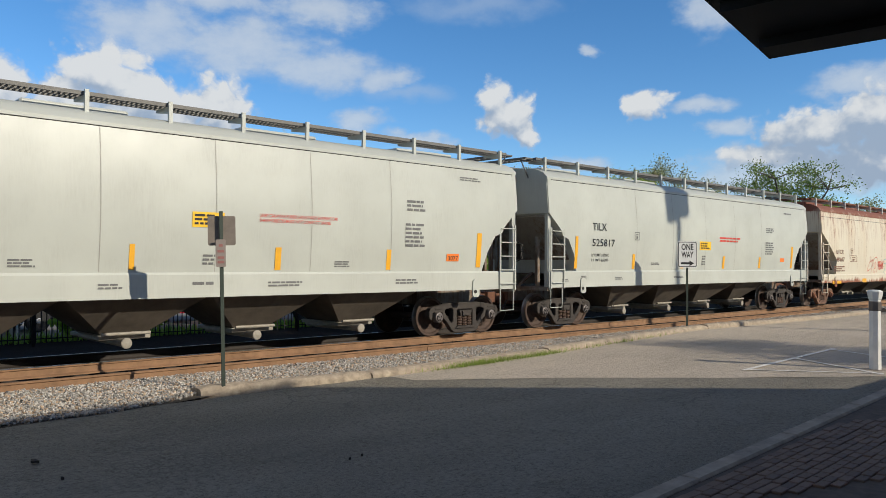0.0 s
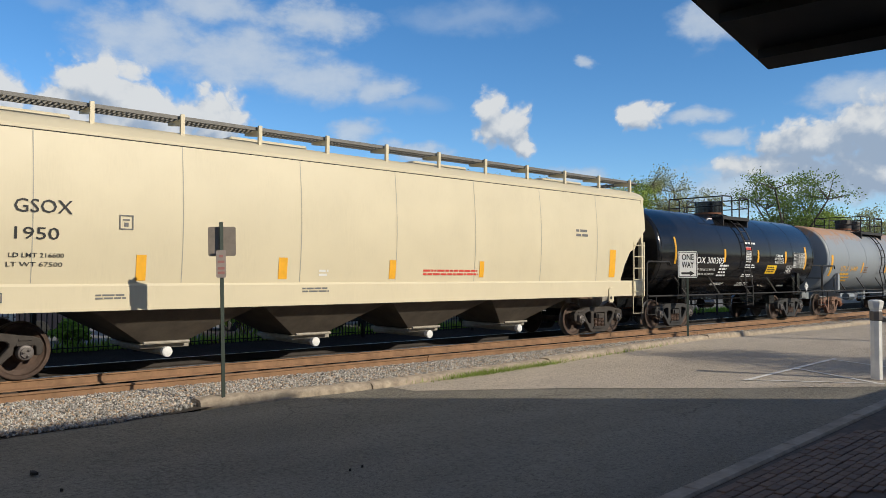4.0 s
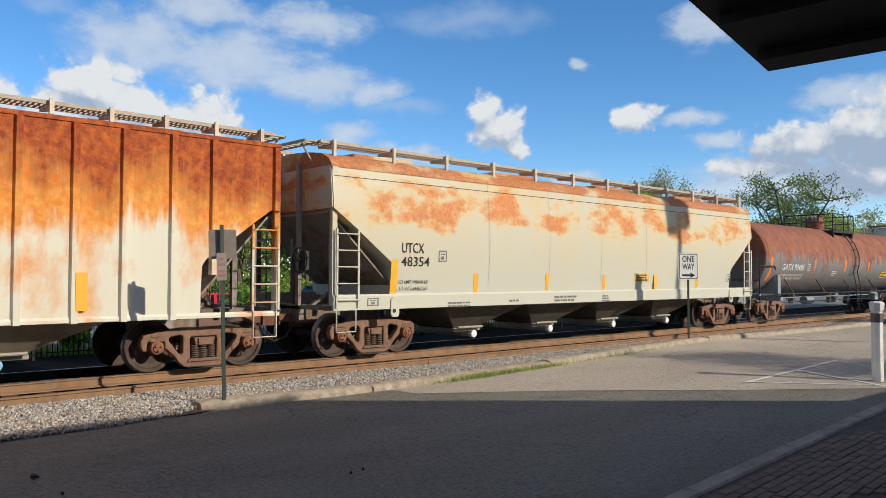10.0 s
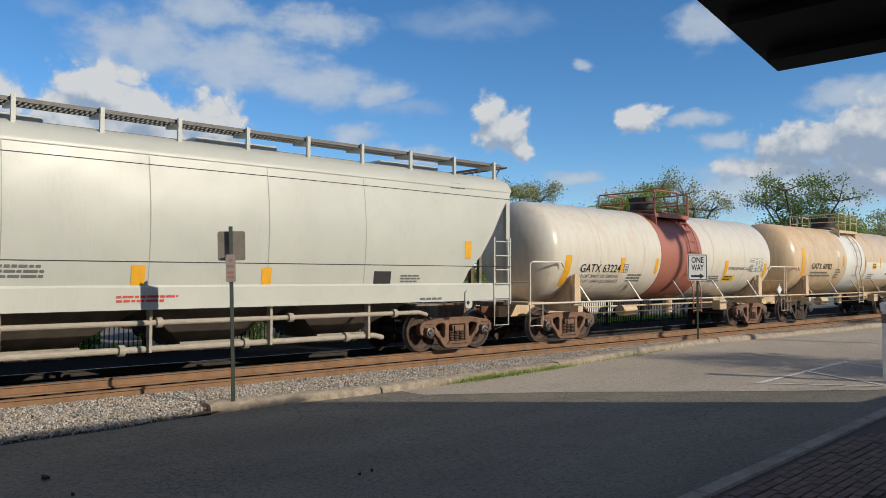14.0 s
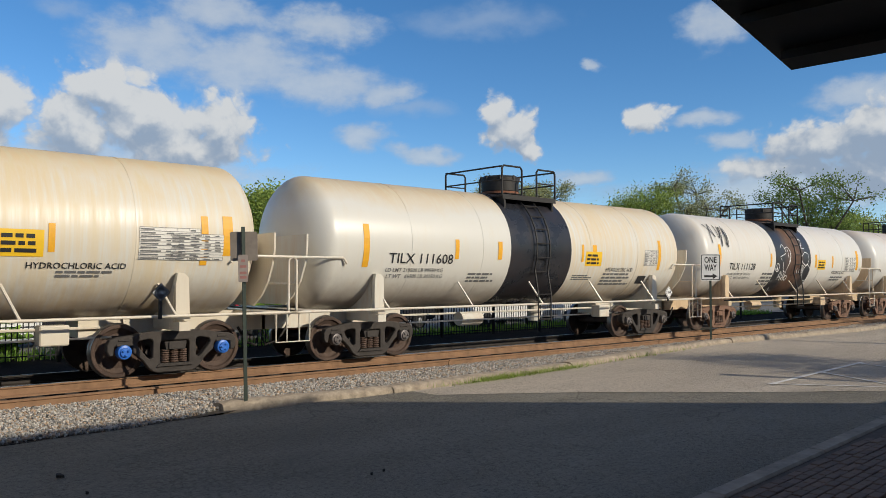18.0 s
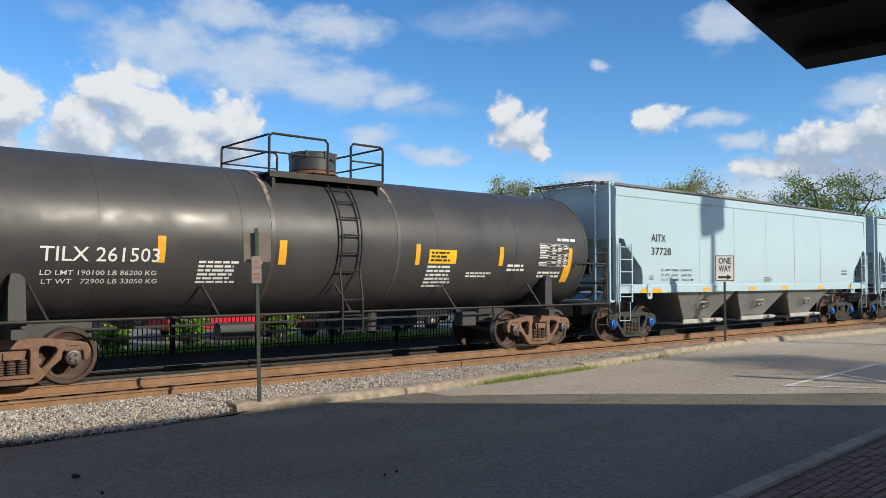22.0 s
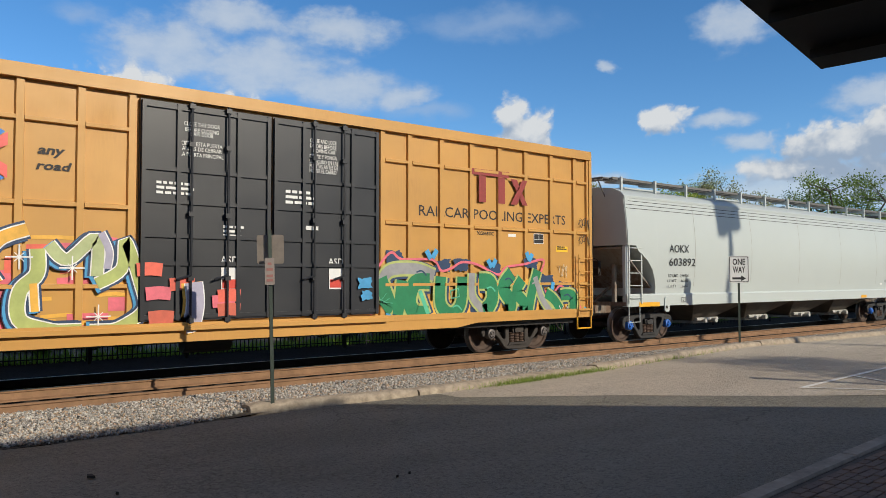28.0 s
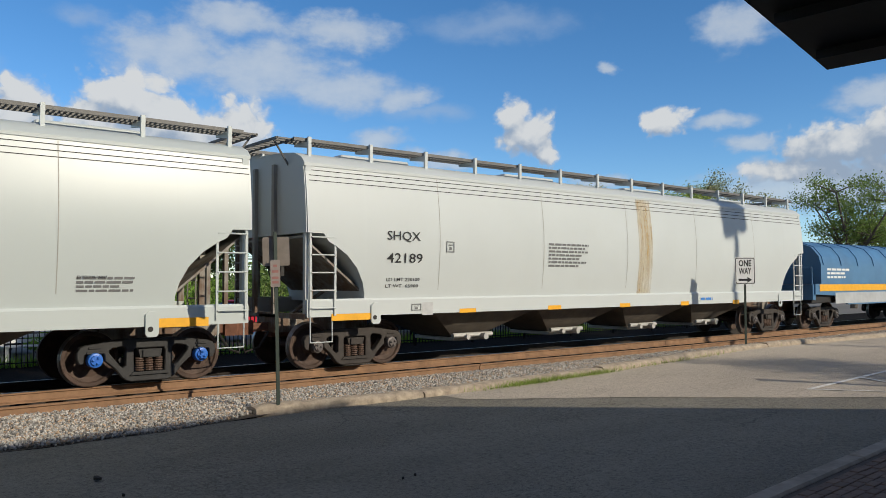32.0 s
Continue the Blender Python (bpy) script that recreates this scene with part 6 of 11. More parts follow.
verts, faces, uvs = [], [], []
NA, NE, FAR = 48, 18, 1900.0
for j in range(NE + 1):
    for i in range(NA + 1):
        az, el = -5 + 100 * i / NA, 1.0 + 27 * j / NE
        verts.append((FAR * math.sin(radians(az)) * math.cos(radians(el)), FAR * math.cos(radians(az)) * math.cos(radians(el)), FAR * math.sin(radians(el))))
        uvs.append((az / 10, el / 10))
for j in range(NE):
    for i in range(NA):
        k = j * (NA + 1) + i
        faces.append((k, k + 1, k + NA + 2, k + NA + 1))
me = bpy.data.meshes.new("backdrop")
me.from_pydata(verts, [], faces)
lay = me.uv_layers.new(name="bearing")
for lp in me.loops:
    lay.data[lp.index].uv = uvs[lp.vertex_index]
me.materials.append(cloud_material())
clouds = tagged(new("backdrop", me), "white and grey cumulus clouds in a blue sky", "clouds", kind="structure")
clouds.location = EYE

# ---------------------------------------------------------------- station behind and above the camera
M_EAVE = plain("black_painted_boards", (0.012, 0.012, 0.014, 1), 0.7, 0, 0.3, 3.0)
M_WALL = plain("brick_red_wall", (0.20, 0.10, 0.075, 1), 0.9, 0, 0.2, 2.0)
M_SLATE = plain("grey_slates", (0.10, 0.10, 0.11, 1), 0.8, 0, 0.2, 3.0)
station = thing("station", "low brick station with a steep slate roof and a dark canopy", "building")
bm = B()
box(bm, -25, 14.6, -11.2, -2.2, -0.1, 3.4)
part("wall", bm, M_WALL, station)
bm = B()
low = [bm.verts.new(p) for p in ((-25.5, -0.9, 2.75), (15.25, -0.9, 2.75), (15.25, -12.3, 2.75), (-25.5, -12.3, 2.75))]
eave = [bm.verts.new((v.co.x, v.co.y, 2.92)) for v in low]
ridge = [bm.verts.new(p) for p in ((-23.0, -6.6, 9.08), (13.45, -6.6, 9.08))]
bm.faces.new(low)
for i in range(4):
    bm.faces.new((low[i], low[(i + 1) % 4], eave[(i + 1) % 4], eave[i]))
for f in ((eave[0], eave[1], ridge[1], ridge[0]), (eave[1], eave[2], ridge[1]), (eave[2], eave[3], ridge[0], ridge[1]), (eave[3], eave[0], ridge[0])):
    bm.faces.new(f)
bmesh.ops.recalc_face_normals(bm, faces=bm.faces[:])
part("roof", bm, M_SLATE, station)
bm = B()
box(bm, 14.6, 30, -9.5, -2.2, -0.1, 2.8)
box(bm, 14.3, 30.5, -9.9, -1.08, 2.82, 3.05)
part("side_wing", bm, M_WALL, station)
CORNER = (4.69, 2.13)
bm = B()
edge = Vector((1.48, 0.31, 0)).normalized()
a = Vector((CORNER[0], CORNER[1], 0))
b = a - edge * 26
quad = [a, a + Vector((0.30, -4.6, 0)), Vector((b.x + 2, b.y - 2, 0)), b]
v0 = [bm.verts.new((p.x, p.y, 3.30)) for p in quad]
v1 = [bm.verts.new((p.x, p.y, 3.52)) for p in quad]
bm.faces.new(v0)
bm.faces.new(v1[::-1])
for i in range(4):
    bm.faces.new((v0[i], v1[i], v1[(i + 1) % 4], v0[(i + 1) % 4]))
bmesh.ops.recalc_face_normals(bm, faces=bm.faces[:])
canopy = part("canopy", bm, M_EAVE, station, "black boarded canopy over the pavement")
for i in range(1, 9):
    p = a - edge * (i * 0.75 - 0.3)
    bm = B()
    rod(bm, (p.x, p.y - 0.06, 3.27), (p.x + 0.2, p.y - 3.6, 3.27), 0.035, 4)
    part("rafter", bm, M_EAVE, canopy)
bm = B()
tube(bm, [(5.02, 1.55, 3.30), (5.02, 1.55, 3.22), (5.06, 1.50, 3.19), (5.08, 1.46, 3.24)], 0.012, 6)
part("hook", bm, M_EAVE, canopy)
for x in (-3.5, -9.0):
    bm = lathe(B(), [(0.0, 0.14), (0.25, 0.14), (0.30, 0.09), (3.3, 0.075)], 16, "z", (x, -0.6, 0.1))
    part("column", bm, M_EAVE, station)

# utility pole beyond the station
M_POLEWOOD = plain("weathered_pole", (0.13, 0.095, 0.07, 1), 0.9, 0, 0.25, 3.0)
pole = thing("utility_pole", "wooden utility pole with transformers", "utility pole", at=pose(29.75, -7.2, 0))
bm = B()
rod(bm, (0, 0, -0.2), (0, 0, 15.2), 0.17, 12, 0.11)
part("post", bm, M_POLEWOOD, pole)
for dx, z0, z1, r in ((-0.38, 13.7, 14.9, 0.30), (0.40, 13.9, 15.0, 0.30)):
    bm = lathe(B(), [(z0, 0.02), (z0 + 0.03, r), (z1 - 0.1, r), (z1, r * 0.6), (z1 + 0.25, 0.05)], 18, "z", (dx, 0, 0))
    part("transformer", bm, P_ROOFGALV, pole)
bm = B()
box(bm, -0.9, 0.9, -0.06, 0.06, 14.95, 15.1)
part("crossarm", bm, M_POLEWOOD, pole)

# ---------------------------------------------------------------- trees
def leaf_material(name, a, b):
    n = Nodes(name)
    geo = n.t.nodes.new("ShaderNodeNewGeometry")
    c = n.mix(geo.outputs["Random Per Island"], a, b)
    n.finish(c, 0.6)
    n.b.inputs["Specular IOR Level"].default_value = 0.25
    tl = n.t.nodes.new("ShaderNodeBsdfTranslucent")
    n.t.links.new(c, tl.inputs[0])
    mx = n.t.nodes.new("ShaderNodeMixShader")
    mx.inputs[0].default_value = 0.35
    n.t.links.new(n.b.outputs[0], mx.inputs[1])
    n.t.links.new(tl.outputs[0], mx.inputs[2])
    n.t.links.new(mx.outputs[0], n.t.nodes["Material Output"].inputs[0])
    return n.m


M_BARK = plain("tree_bark", (0.12, 0.10, 0.08, 1), 0.95, 0, 0.3, 6.0, 0.5)
LEAF_SPRING = leaf_material("young_leaves", (0.44, 0.52, 0.12, 1), (0.23, 0.33, 0.08, 1))
LEAF_DARK = leaf_material("dark_leaves", (0.13, 0.21, 0.06, 1), (0.26, 0.35, 0.09, 1))
LEAF_BRIGHT = leaf_material("bright_shrub_leaves", (0.30, 0.48, 0.06, 1), (0.15, 0.28, 0.05, 1))
LEAF_GREY = leaf_material("sparse_grey_leaves", (0.44, 0.45, 0.22, 1), (0.29, 0.31, 0.14, 1))


def leaves_mesh(name, points, size, rng, material, parent, label=""):
    """Small bent leaves or sprays of leaves at the given points, in one mesh."""
    n = len(points)
    pts = np.array(points)
    q = rng.normal(size=(n, 3))
    q /= np.linalg.norm(q, axis=1, keepdims=True)
    w = np.cross(q, rng.normal(size=(n, 3)))
    w /= np.linalg.norm(w, axis=1, keepdims=True)
    s = size * rng.uniform(0.6, 1.4, (n, 1))
    nn = np.cross(q, w)
    v = np.stack([pts - q * s, pts + w * s * 0.5 + nn * s * 0.15, pts + q * s, pts - w * s * 0.5 + nn * s * 0.15], 1)
    f = (np.arange(n)[:, None] * 4 + np.array([0, 1, 2, 3])[None])
    me = bpy.data.meshes.new(name)
    me.from_pydata(v.reshape(-1, 3).tolist(), [], f.tolist())
    me.materials.append(material)
    return part(name, me, None, parent, label)


def tree(x, y, h, w, seed, leaf, leaves=2600, size=0.16, sparse=False, label="", base=0.0):
    """A trunk that forks into limbs and twigs, with leaves in uneven clumps at the twig ends."""
    rng = np.random.default_rng(seed)
    t = thing("tree", label or "broad tree in fresh spring leaf", "tree", "trees behind the railway", at=pose(x, y, base))
    bm = B()
    fork = h * rng.uniform(0.22, 0.32)
    rod(bm, (0, 0, -0.3), (rng.normal() * 0.1, rng.normal() * 0.1, fork), h * 0.028, 8, h * 0.02)
    tips = []
    lean = Vector((0, 0, fork))
    for i in range(7):
        a = 2 * math.pi * i / 7 + rng.uniform(-0.4, 0.4)
        out = w / 2 * rng.uniform(0.35, 0.8)
        p1 = lean + Vector((math.cos(a) * out * 0.45, math.sin(a) * out * 0.45, (h - fork) * rng.uniform(0.25, 0.45)))
        p2 = p1 + Vector((math.cos(a) * out * 0.5, math.sin(a) * out * 0.5, (h - fork) * rng.uniform(0.2, 0.42)))
        rod(bm, lean, p1, h * 0.014, 6, h * 0.010)
        rod(bm, p1, p2, h * 0.010, 6, h * 0.005)
        for base_p in (p1, p2):
            for k in range(8):
                d = Vector((rng.normal(), rng.normal(), abs(rng.normal()) * 0.7)).normalized() * w * rng.uniform(0.10, 0.24)
                q = base_p + d
                q.z = min(q.z, h * 0.985)
                rod(bm, base_p, q, h * 0.0045, 5, h * 0.0015)
                tips.append(q)
    part("trunk", bm, M_BARK, t)
    pts = []
    spread = w * (0.045 if sparse else 0.075)
    weights = rng.uniform(0.3, 1.0, len(tips))
    weights /= weights.sum()
    for i in rng.choice(len(tips), leaves, p=weights):
        o = rng.normal(size=3) * spread
        p = tips[i]
        pts.append((p.x + o[0], p.y + o[1], max(p.z + o[2] * 0.8, 0.2)))
    leaves_mesh("crown", pts, size, rng, leaf, t)
    return t


tree(12.0, 54.5, 8.6, 8.0, 11, LEAF_SPRING, 21348, 0.107)
tree(18.2, 66.0, 5.6, 9.0, 12, LEAF_DARK, 13215, 0.117)
tree(27.3, 49.8, 8.2, 7.5, 13, LEAF_SPRING, 21348, 0.107)
tree(33.0, 50.5, 7.9, 7.2, 14, LEAF_DARK, 21348, 0.107)
tree(24.1, 60.0, 6.6, 9.0, 15, LEAF_DARK, 15248, 0.117)
tree(41.0, 57.0, 8.0, 8.0, 16, LEAF_DARK, 13215, 0.117)
tree(49.0, 63.8, 8.0, 9.0, 17, LEAF_SPRING, 13215, 0.117)
tree(55.1, 51.2, 13.0, 8.5, 18, LEAF_GREY, 13215, 0.090, True, "tall open tree with thin spring leaf")
tree(63.0, 43.9, 10.6, 8.5, 19, LEAF_SPRING, 18298, 0.107)
tree(67.3, 39.8, 12.5, 8.2, 20, LEAF_GREY, 14232, 0.086, True, "bare-branched tree with thin grey-green leaf")
tree(62.0, 26.6, 10.0, 8.8, 21, LEAF_DARK, 12199, 0.090, True, "spreading tree with dark green clumps of leaf")
tree(66.5, 25.5, 7.2, 6.0, 22, LEAF_SPRING, 13215, 0.090)
tree(92.6, 30.0, 9.2, 9.0, 23, LEAF_GREY, 11182, 0.107, True)
tree(104.0, 27.0, 8.5, 12.0, 24, LEAF_SPRING, 13215, 0.128)
tree(76.0, 52.0, 8.0, 12.0, 25, LEAF_SPRING, 13215, 0.128)
# trees behind the camera's side of the street, which shade it
tree(21.9, -4.9, 7.6, 4.6, 31, LEAF_SPRING, 16265, 0.064, label="street tree in young leaf beside the station")
tree(41.0, -3.5, 8.6, 6.5, 32, LEAF_SPRING, 26431, 0.086, label="street tree in young leaf further along the street")


tree(11.32, 2.02, 3.5, 2.2, 33, LEAF_DARK, 1494, 0.043, label="slender street tree with small dark leaves")


# low woodland behind the car park
rng = np.random.default_rng(77)
wood_x = rng.uniform(-60, 130, 26000)
wood_h = 4.2 + 1.6 * np.sin(wood_x * 0.31) + 0.9 * np.sin(wood_x * 0.83 + 1.0)
wood_pts = np.stack([wood_x, 78 + rng.uniform(-5, 5, 26000), wood_h * rng.uniform(0.02, 1.0, 26000) ** 0.8], 1)
woodland = leaves_mesh("woodland", wood_pts.tolist(), 0.42, rng, LEAF_DARK, None)
tagged(woodland, "low green woodland behind the car park", "woodland", kind="stuff")


def shrub(x, y, w, h, seed, leaf, leaves=900):
    rng = np.random.default_rng(seed)
    t = thing("shrub", "bright green leafy shrub behind the fence", "shrub", "shrubs behind the fence", at=pose(x, y, 0))
    bm = B()
    for i in range(9):
        a = rng.uniform(0, 6.28)
        rod(bm, (0, 0, -0.1), (math.cos(a) * w * 0.35, math.sin(a) * w * 0.35, h * rng.uniform(0.5, 0.9)), 0.02, 5, 0.006)
    part("stem", bm, M_BARK, t)
    d = rng.normal(size=(leaves, 3))
    d /= np.linalg.norm(d, axis=1, keepdims=True)
    lump = 0.75 + 0.35 * np.sin(d[:, 0] * 5 + seed) * np.cos(d[:, 2] * 4)
    r = rng.uniform(0.55, 1.0, leaves) * lump
    pts = np.stack([d[:, 0] * r * w / 2, d[:, 1] * r * w / 2, h * 0.5 + d[:, 2] * r * h / 2], 1)
    leaves_mesh("leaves", pts.tolist(), 0.085, rng, leaf, t)


for i, (x, y, w, h) in enumerate(((9.6, 23.0, 1.5, 1.55), (12.9, 23.4, 1.9, 1.7), (5.2, 23.2, 1.4, 0.9), (2.5, 23.0, 1.8, 1.1), (7.4, 22.8, 1.2, 0.8))):
    shrub(x, y, w, h, 40 + i, LEAF_BRIGHT)
for i in range(15):
    shrub(3.0 + 2.6 * i + random.uniform(-0.6, 0.6), 38 + random.uniform(-2, 3), random.uniform(3.4, 5.0), random.uniform(2.2, 3.6), 60 + i, LEAF_BRIGHT if i % 3 else LEAF_DARK, 1500)

# ---------------------------------------------------------------- car park behind the railway
M_LOT = plain("worn_yard_asphalt", (0.20, 0.19, 0.175, 1), 0.9, 0, 0.15, 0.8, 0.2)
sheet("car_park", [-10, 10, 30, 60, 120], [22.3, 28, 34.5], lambda x, y: -0.02, M_LOT, "pale concrete car park behind the railway", "car park")
fence = thing("fence", "black iron picket fence behind the railway", "fence")
rng = np.random.default_rng(19)
verge_n = 9000
vx, vy = rng.uniform(-2, 45, verge_n), rng.uniform(21.75, 22.9, verge_n)
vh, va = rng.uniform(0.06, 0.30, verge_n), rng.uniform(0, 6.28, verge_n)
tip = rng.normal(size=(verge_n, 2)) * 0.06
blade = np.stack([np.stack([vx - 0.02 * np.cos(va), vy - 0.02 * np.sin(va), vx * 0 - 0.04], 1), np.stack([vx + 0.02 * np.cos(va), vy + 0.02 * np.sin(va), vx * 0 - 0.04], 1), np.stack([vx + tip[:, 0], vy + tip[:, 1], vh], 1)], 1)
me = bpy.data.meshes.new("verge_grass")
me.from_pydata(blade.reshape(-1, 3).tolist(), [], np.arange(verge_n * 3).reshape(-1, 3).tolist())
me.materials.append(LEAF_BRIGHT)
tagged(new("verge_grass", me), "rough bright green grass behind the fence", "grass", kind="stuff")
M_IRON = plain("black_iron", (0.012, 0.012, 0.013, 1), 0.5, 0.4)
bm = B()
box(bm, -0.011, 0.011, -0.011, 0.011, 0.0, 1.22)
pk = bpy.data.meshes.new("picket")
bm.to_mesh(pk)
bm.free()
pk.materials.append(M_IRON)
for i in range(290):
    o = part("picket", pk, None, fence)
    o.location = (1.0 + 0.125 * i, 21.4 - 0.03 * (0.125 * i), 0.0)
bm = B()
box(bm, -0.04, 0.04, -0.04, 0.04, -0.1, 1.32)
fp = bpy.data.meshes.new("fence_post")
bm.to_mesh(fp)
bm.free()
fp.materials.append(M_IRON)
for i in range(16):
    o = part("fence_post", fp, None, fence)
    o.location = (0.94 + 2.5 * i, 21.4 - 0.03 * 2.5 * i, 0.0)
for z in (0.12, 1.08):
    bm = B()
    rod(bm, (0.9, 21.4, z), (38.5, 21.4 - 0.03 * 37.6, z), 0.02, 4)
    part("fence_rail", bm, M_IRON, fence)

M_GLASS = plain("dark_car_glass", (0.02, 0.025, 0.03, 1), 0.08, 0, 0.05)
M_TYRE = plain("tyre_rubber", (0.02, 0.02, 0.02, 1), 0.8)
M_RIM = plain("alloy_rim", (0.55, 0.55, 0.56, 1), 0.35, 0.7)
M_LAMPRED = plain("tail_lamp", (0.45, 0.02, 0.02, 1), 0.25)


def parked_car(x, y, turn, colour, label, tall=False):
    t = thing("parked_car", label, "car", "parked cars", at=pose(x, y, -0.02, 0, 0, turn))
    m = paint("car_paint_" + label.split()[0], colour, 0.22, 0.05)
    hgt = 1.72 if tall else 1.45
    bm = B()
    low = [(-2.25, 0.35), (-2.3, 0.62), (-2.22, 0.88), (-1.1, 0.98), (1.9, 1.0), (2.2, 0.9), (2.28, 0.6), (2.22, 0.33)]
    prism(bm, low, -0.88, 0.88)
    bmesh.ops.bevel(bm, geom=bm.edges[:], offset=0.06, segments=2, affect="EDGES", clamp_overlap=True)
    part("body", bm, m, t, smooth=0.6)
    bm = B()
    back = 2.1 if tall else 1.7
    loft(bm, [[(-1.05, -0.84, 0.97), (back, -0.84, 0.97), (back, 0.84, 0.97), (-1.05, 0.84, 0.97)], [(-0.25, -0.68, hgt - 0.06), (back - 0.35, -0.68, hgt - 0.06), (back - 0.35, 0.68, hgt - 0.06), (-0.25, 0.68, hgt - 0.06)]])
    part("glasshouse", bm, M_GLASS, t)
    bm = B()
    box(bm, -0.30, back - 0.32, -0.70, 0.70, hgt - 0.07, hgt, 0.03)
    for px in (0.75, back - 0.25):
        prism(bm, [(px - 0.05, 0.97), (px + 0.06, 0.97), (px + 0.02, hgt - 0.05), (px - 0.09, hgt - 0.05)], -0.86, -0.66)
        prism(bm, [(px - 0.05, 0.97), (px + 0.06, 0.97), (px + 0.02, hgt - 0.05), (px - 0.09, hgt - 0.05)], 0.66, 0.86)
    part("roof", bm, m, t)
    for wx in (-1.42, 1.38):
        for wy in (-0.86, 0.86):
            bm = lathe(B(), [(-0.10, 0.20), (-0.11, 0.30), (-0.08, 0.335), (0.08, 0.335), (0.11, 0.30), (0.10, 0.20)], 24, "y", (wx, wy, 0.335))
            w = part("wheel", bm, M_TYRE, t, smooth=0.6)
            bm = lathe(B(), [(-0.105, 0.0), (-0.115, 0.06), (-0.09, 0.10), (-0.095, 0.20), (0.095, 0.20), (0.105, 0.0)], 16, "y", (wx, wy, 0.335))
            part("rim", bm, M_RIM, w)
    for s in (-1, 1):
        bm = B()
        box(bm, 2.16, 2.27, s * 0.62 - 0.16, s * 0.62 + 0.16, 0.68, 0.86, 0.02)
        part("tail_lamp", bm, M_LAMPRED, t)


parked_car(12.2, 26.4, 4, (0.55, 0.03, 0.05, 1), "red parked hatchback in the car park")
parked_car(16.3, 23.9, 2, (0.02, 0.028, 0.04, 1), "dark blue parked van in the car park", True)
parked_car(23.6, 23.4, 3, (0.75, 0.75, 0.74, 1), "white parked saloon in the car park")
parked_car(29.9, 23.8, -3, (0.72, 0.72, 0.71, 1), "white parked hatchback beyond the saloon")
parked_car(26.8, 26.4, 2, (0.04, 0.042, 0.048, 1), "grey parked saloon in the back row")
parked_car(34.8, 24.6, 4, (0.05, 0.055, 0.07, 1), "dark grey parked saloon at the end of the row")
parked_car(19.4, 25.9, 175, (0.03, 0.03, 0.035, 1), "black parked saloon in the car park")
parked_car(5.6, 25.6, 8, (0.02, 0.02, 0.03, 1), "dark parked saloon near the shrubs")

# white slatted bench by the fence
bench = thing("bench", "white slatted bench behind the fence", "bench", at=pose(5.0, 22.6, 0, 0, 0, 3))
M_WHITEWOOD = plain("white_painted_wood", (0.75, 0.75, 0.72, 1), 0.6)
for i in range(4):
    bm = B()
    box(bm, -1.0, 1.0, 0.28, 0.31, 0.50 + 0.13 * i, 0.59 + 0.13 * i)
    part("back_slat", bm, M_WHITEWOOD, bench)
for i in range(4):
    bm = B()
    box(bm, -1.0, 1.0, -0.25 + 0.13 * i, -0.15 + 0.13 * i, 0.42, 0.45)
    part("seat_slat", bm, M_WHITEWOOD, bench)
for x in (-0.9, 0.9):
    for yy, z in ((-0.2, 0.42), (0.3, 1.0)):
        bm = B()
        box(bm, x - 0.04, x + 0.04, yy - 0.03, yy + 0.03, 0, z)
        part("leg", bm, M_WHITEWOOD, bench)

# small house with a green metal roof
M_GREENROOF = plain("green_metal_roof", (0.03, 0.22, 0.17, 1), 0.45, 0.2, 0.15, 2.0)
M_SIDING = plain("pale_siding", (0.45, 0.44, 0.42, 1), 0.7, 0, 0.1, 2.0)
house = thing("house", "small pale house with a green metal roof and a brick chimney", "house", at=pose(10.3, 49.0, 0, 0, 0, 12))
bm = B()
box(bm, -3.2, 3.2, -2.4, 2.4, -0.1, 0.9)
part("wall", bm, M_SIDING, house)
bm = prism(B(), [(-2.8, 0.75), (0, 2.4), (2.8, 0.75), (2.8, 0.63), (0, 2.28), (-2.8, 0.63)], -3.5, 3.5, "x")
part("roof", bm, M_GREENROOF, house)
for i in range(18):
    x = -3.4 + 0.4 * i
    bm = prism(B(), [(-2.82, 0.76), (0, 2.42), (0, 2.46), (-2.84, 0.80)], x - 0.015, x + 0.015, "x")
    part("roof_seam", bm, M_GREENROOF, house)
bm = B()
box(bm, 0.9, 1.6, -0.3, 0.4, 1.9, 3.3, 0.02)
part("chimney", bm, plain("chimney_brick", (0.36, 0.20, 0.15, 1), 0.9, 0, 0.2, 6.0), house)
wires = thing("overhead_wires", "three thin wires strung behind the trees", "wires")
for z in (3.75, 3.55, 3.1):
    bm = B()
    tube(bm, [(-8 + 8 * i, 45 - 0.6 * i, z + 0.03 * (i - 4) ** 2) for i in range(9)], 0.014, 5)
    part("wire", bm, M_IRON, wires)

# the train, from its head
RS = M_TRUCK_RUST
P_RUNSPALE = plain("rust_soiled_seam", (0.45, 0.33, 0.22, 1), 0.7, 0, 0.3)
h1 = hopper(1, 6.69, 13.55, "pale grey covered hopper with four outlets", P_GREY, 8.08, notch="step", bulge=0.10)
h2 = hopper(2, 24.10, 13.55, "pale grey covered hopper with black lettering", P_GREY, 8.08, notch="step", bulge=0.10)
h3 = hopper(3, 42.62, 15.35, "cream covered hopper streaked with rust and sprayed lines", P_PPG, 8.95, notch="slant", bulge=0.09, roof=P_PPGROOF, sill=P_PPGSILL, truck_mat=RS, board_mat=M_COUPLER, sill_z=(0.98, 1.3), crown=4.38, gate="valve", bays=4, cap=M_CAP_RUST, seams=18, seam_mat=P_RUNSPALE, post_mat=P_OFFWHITE)
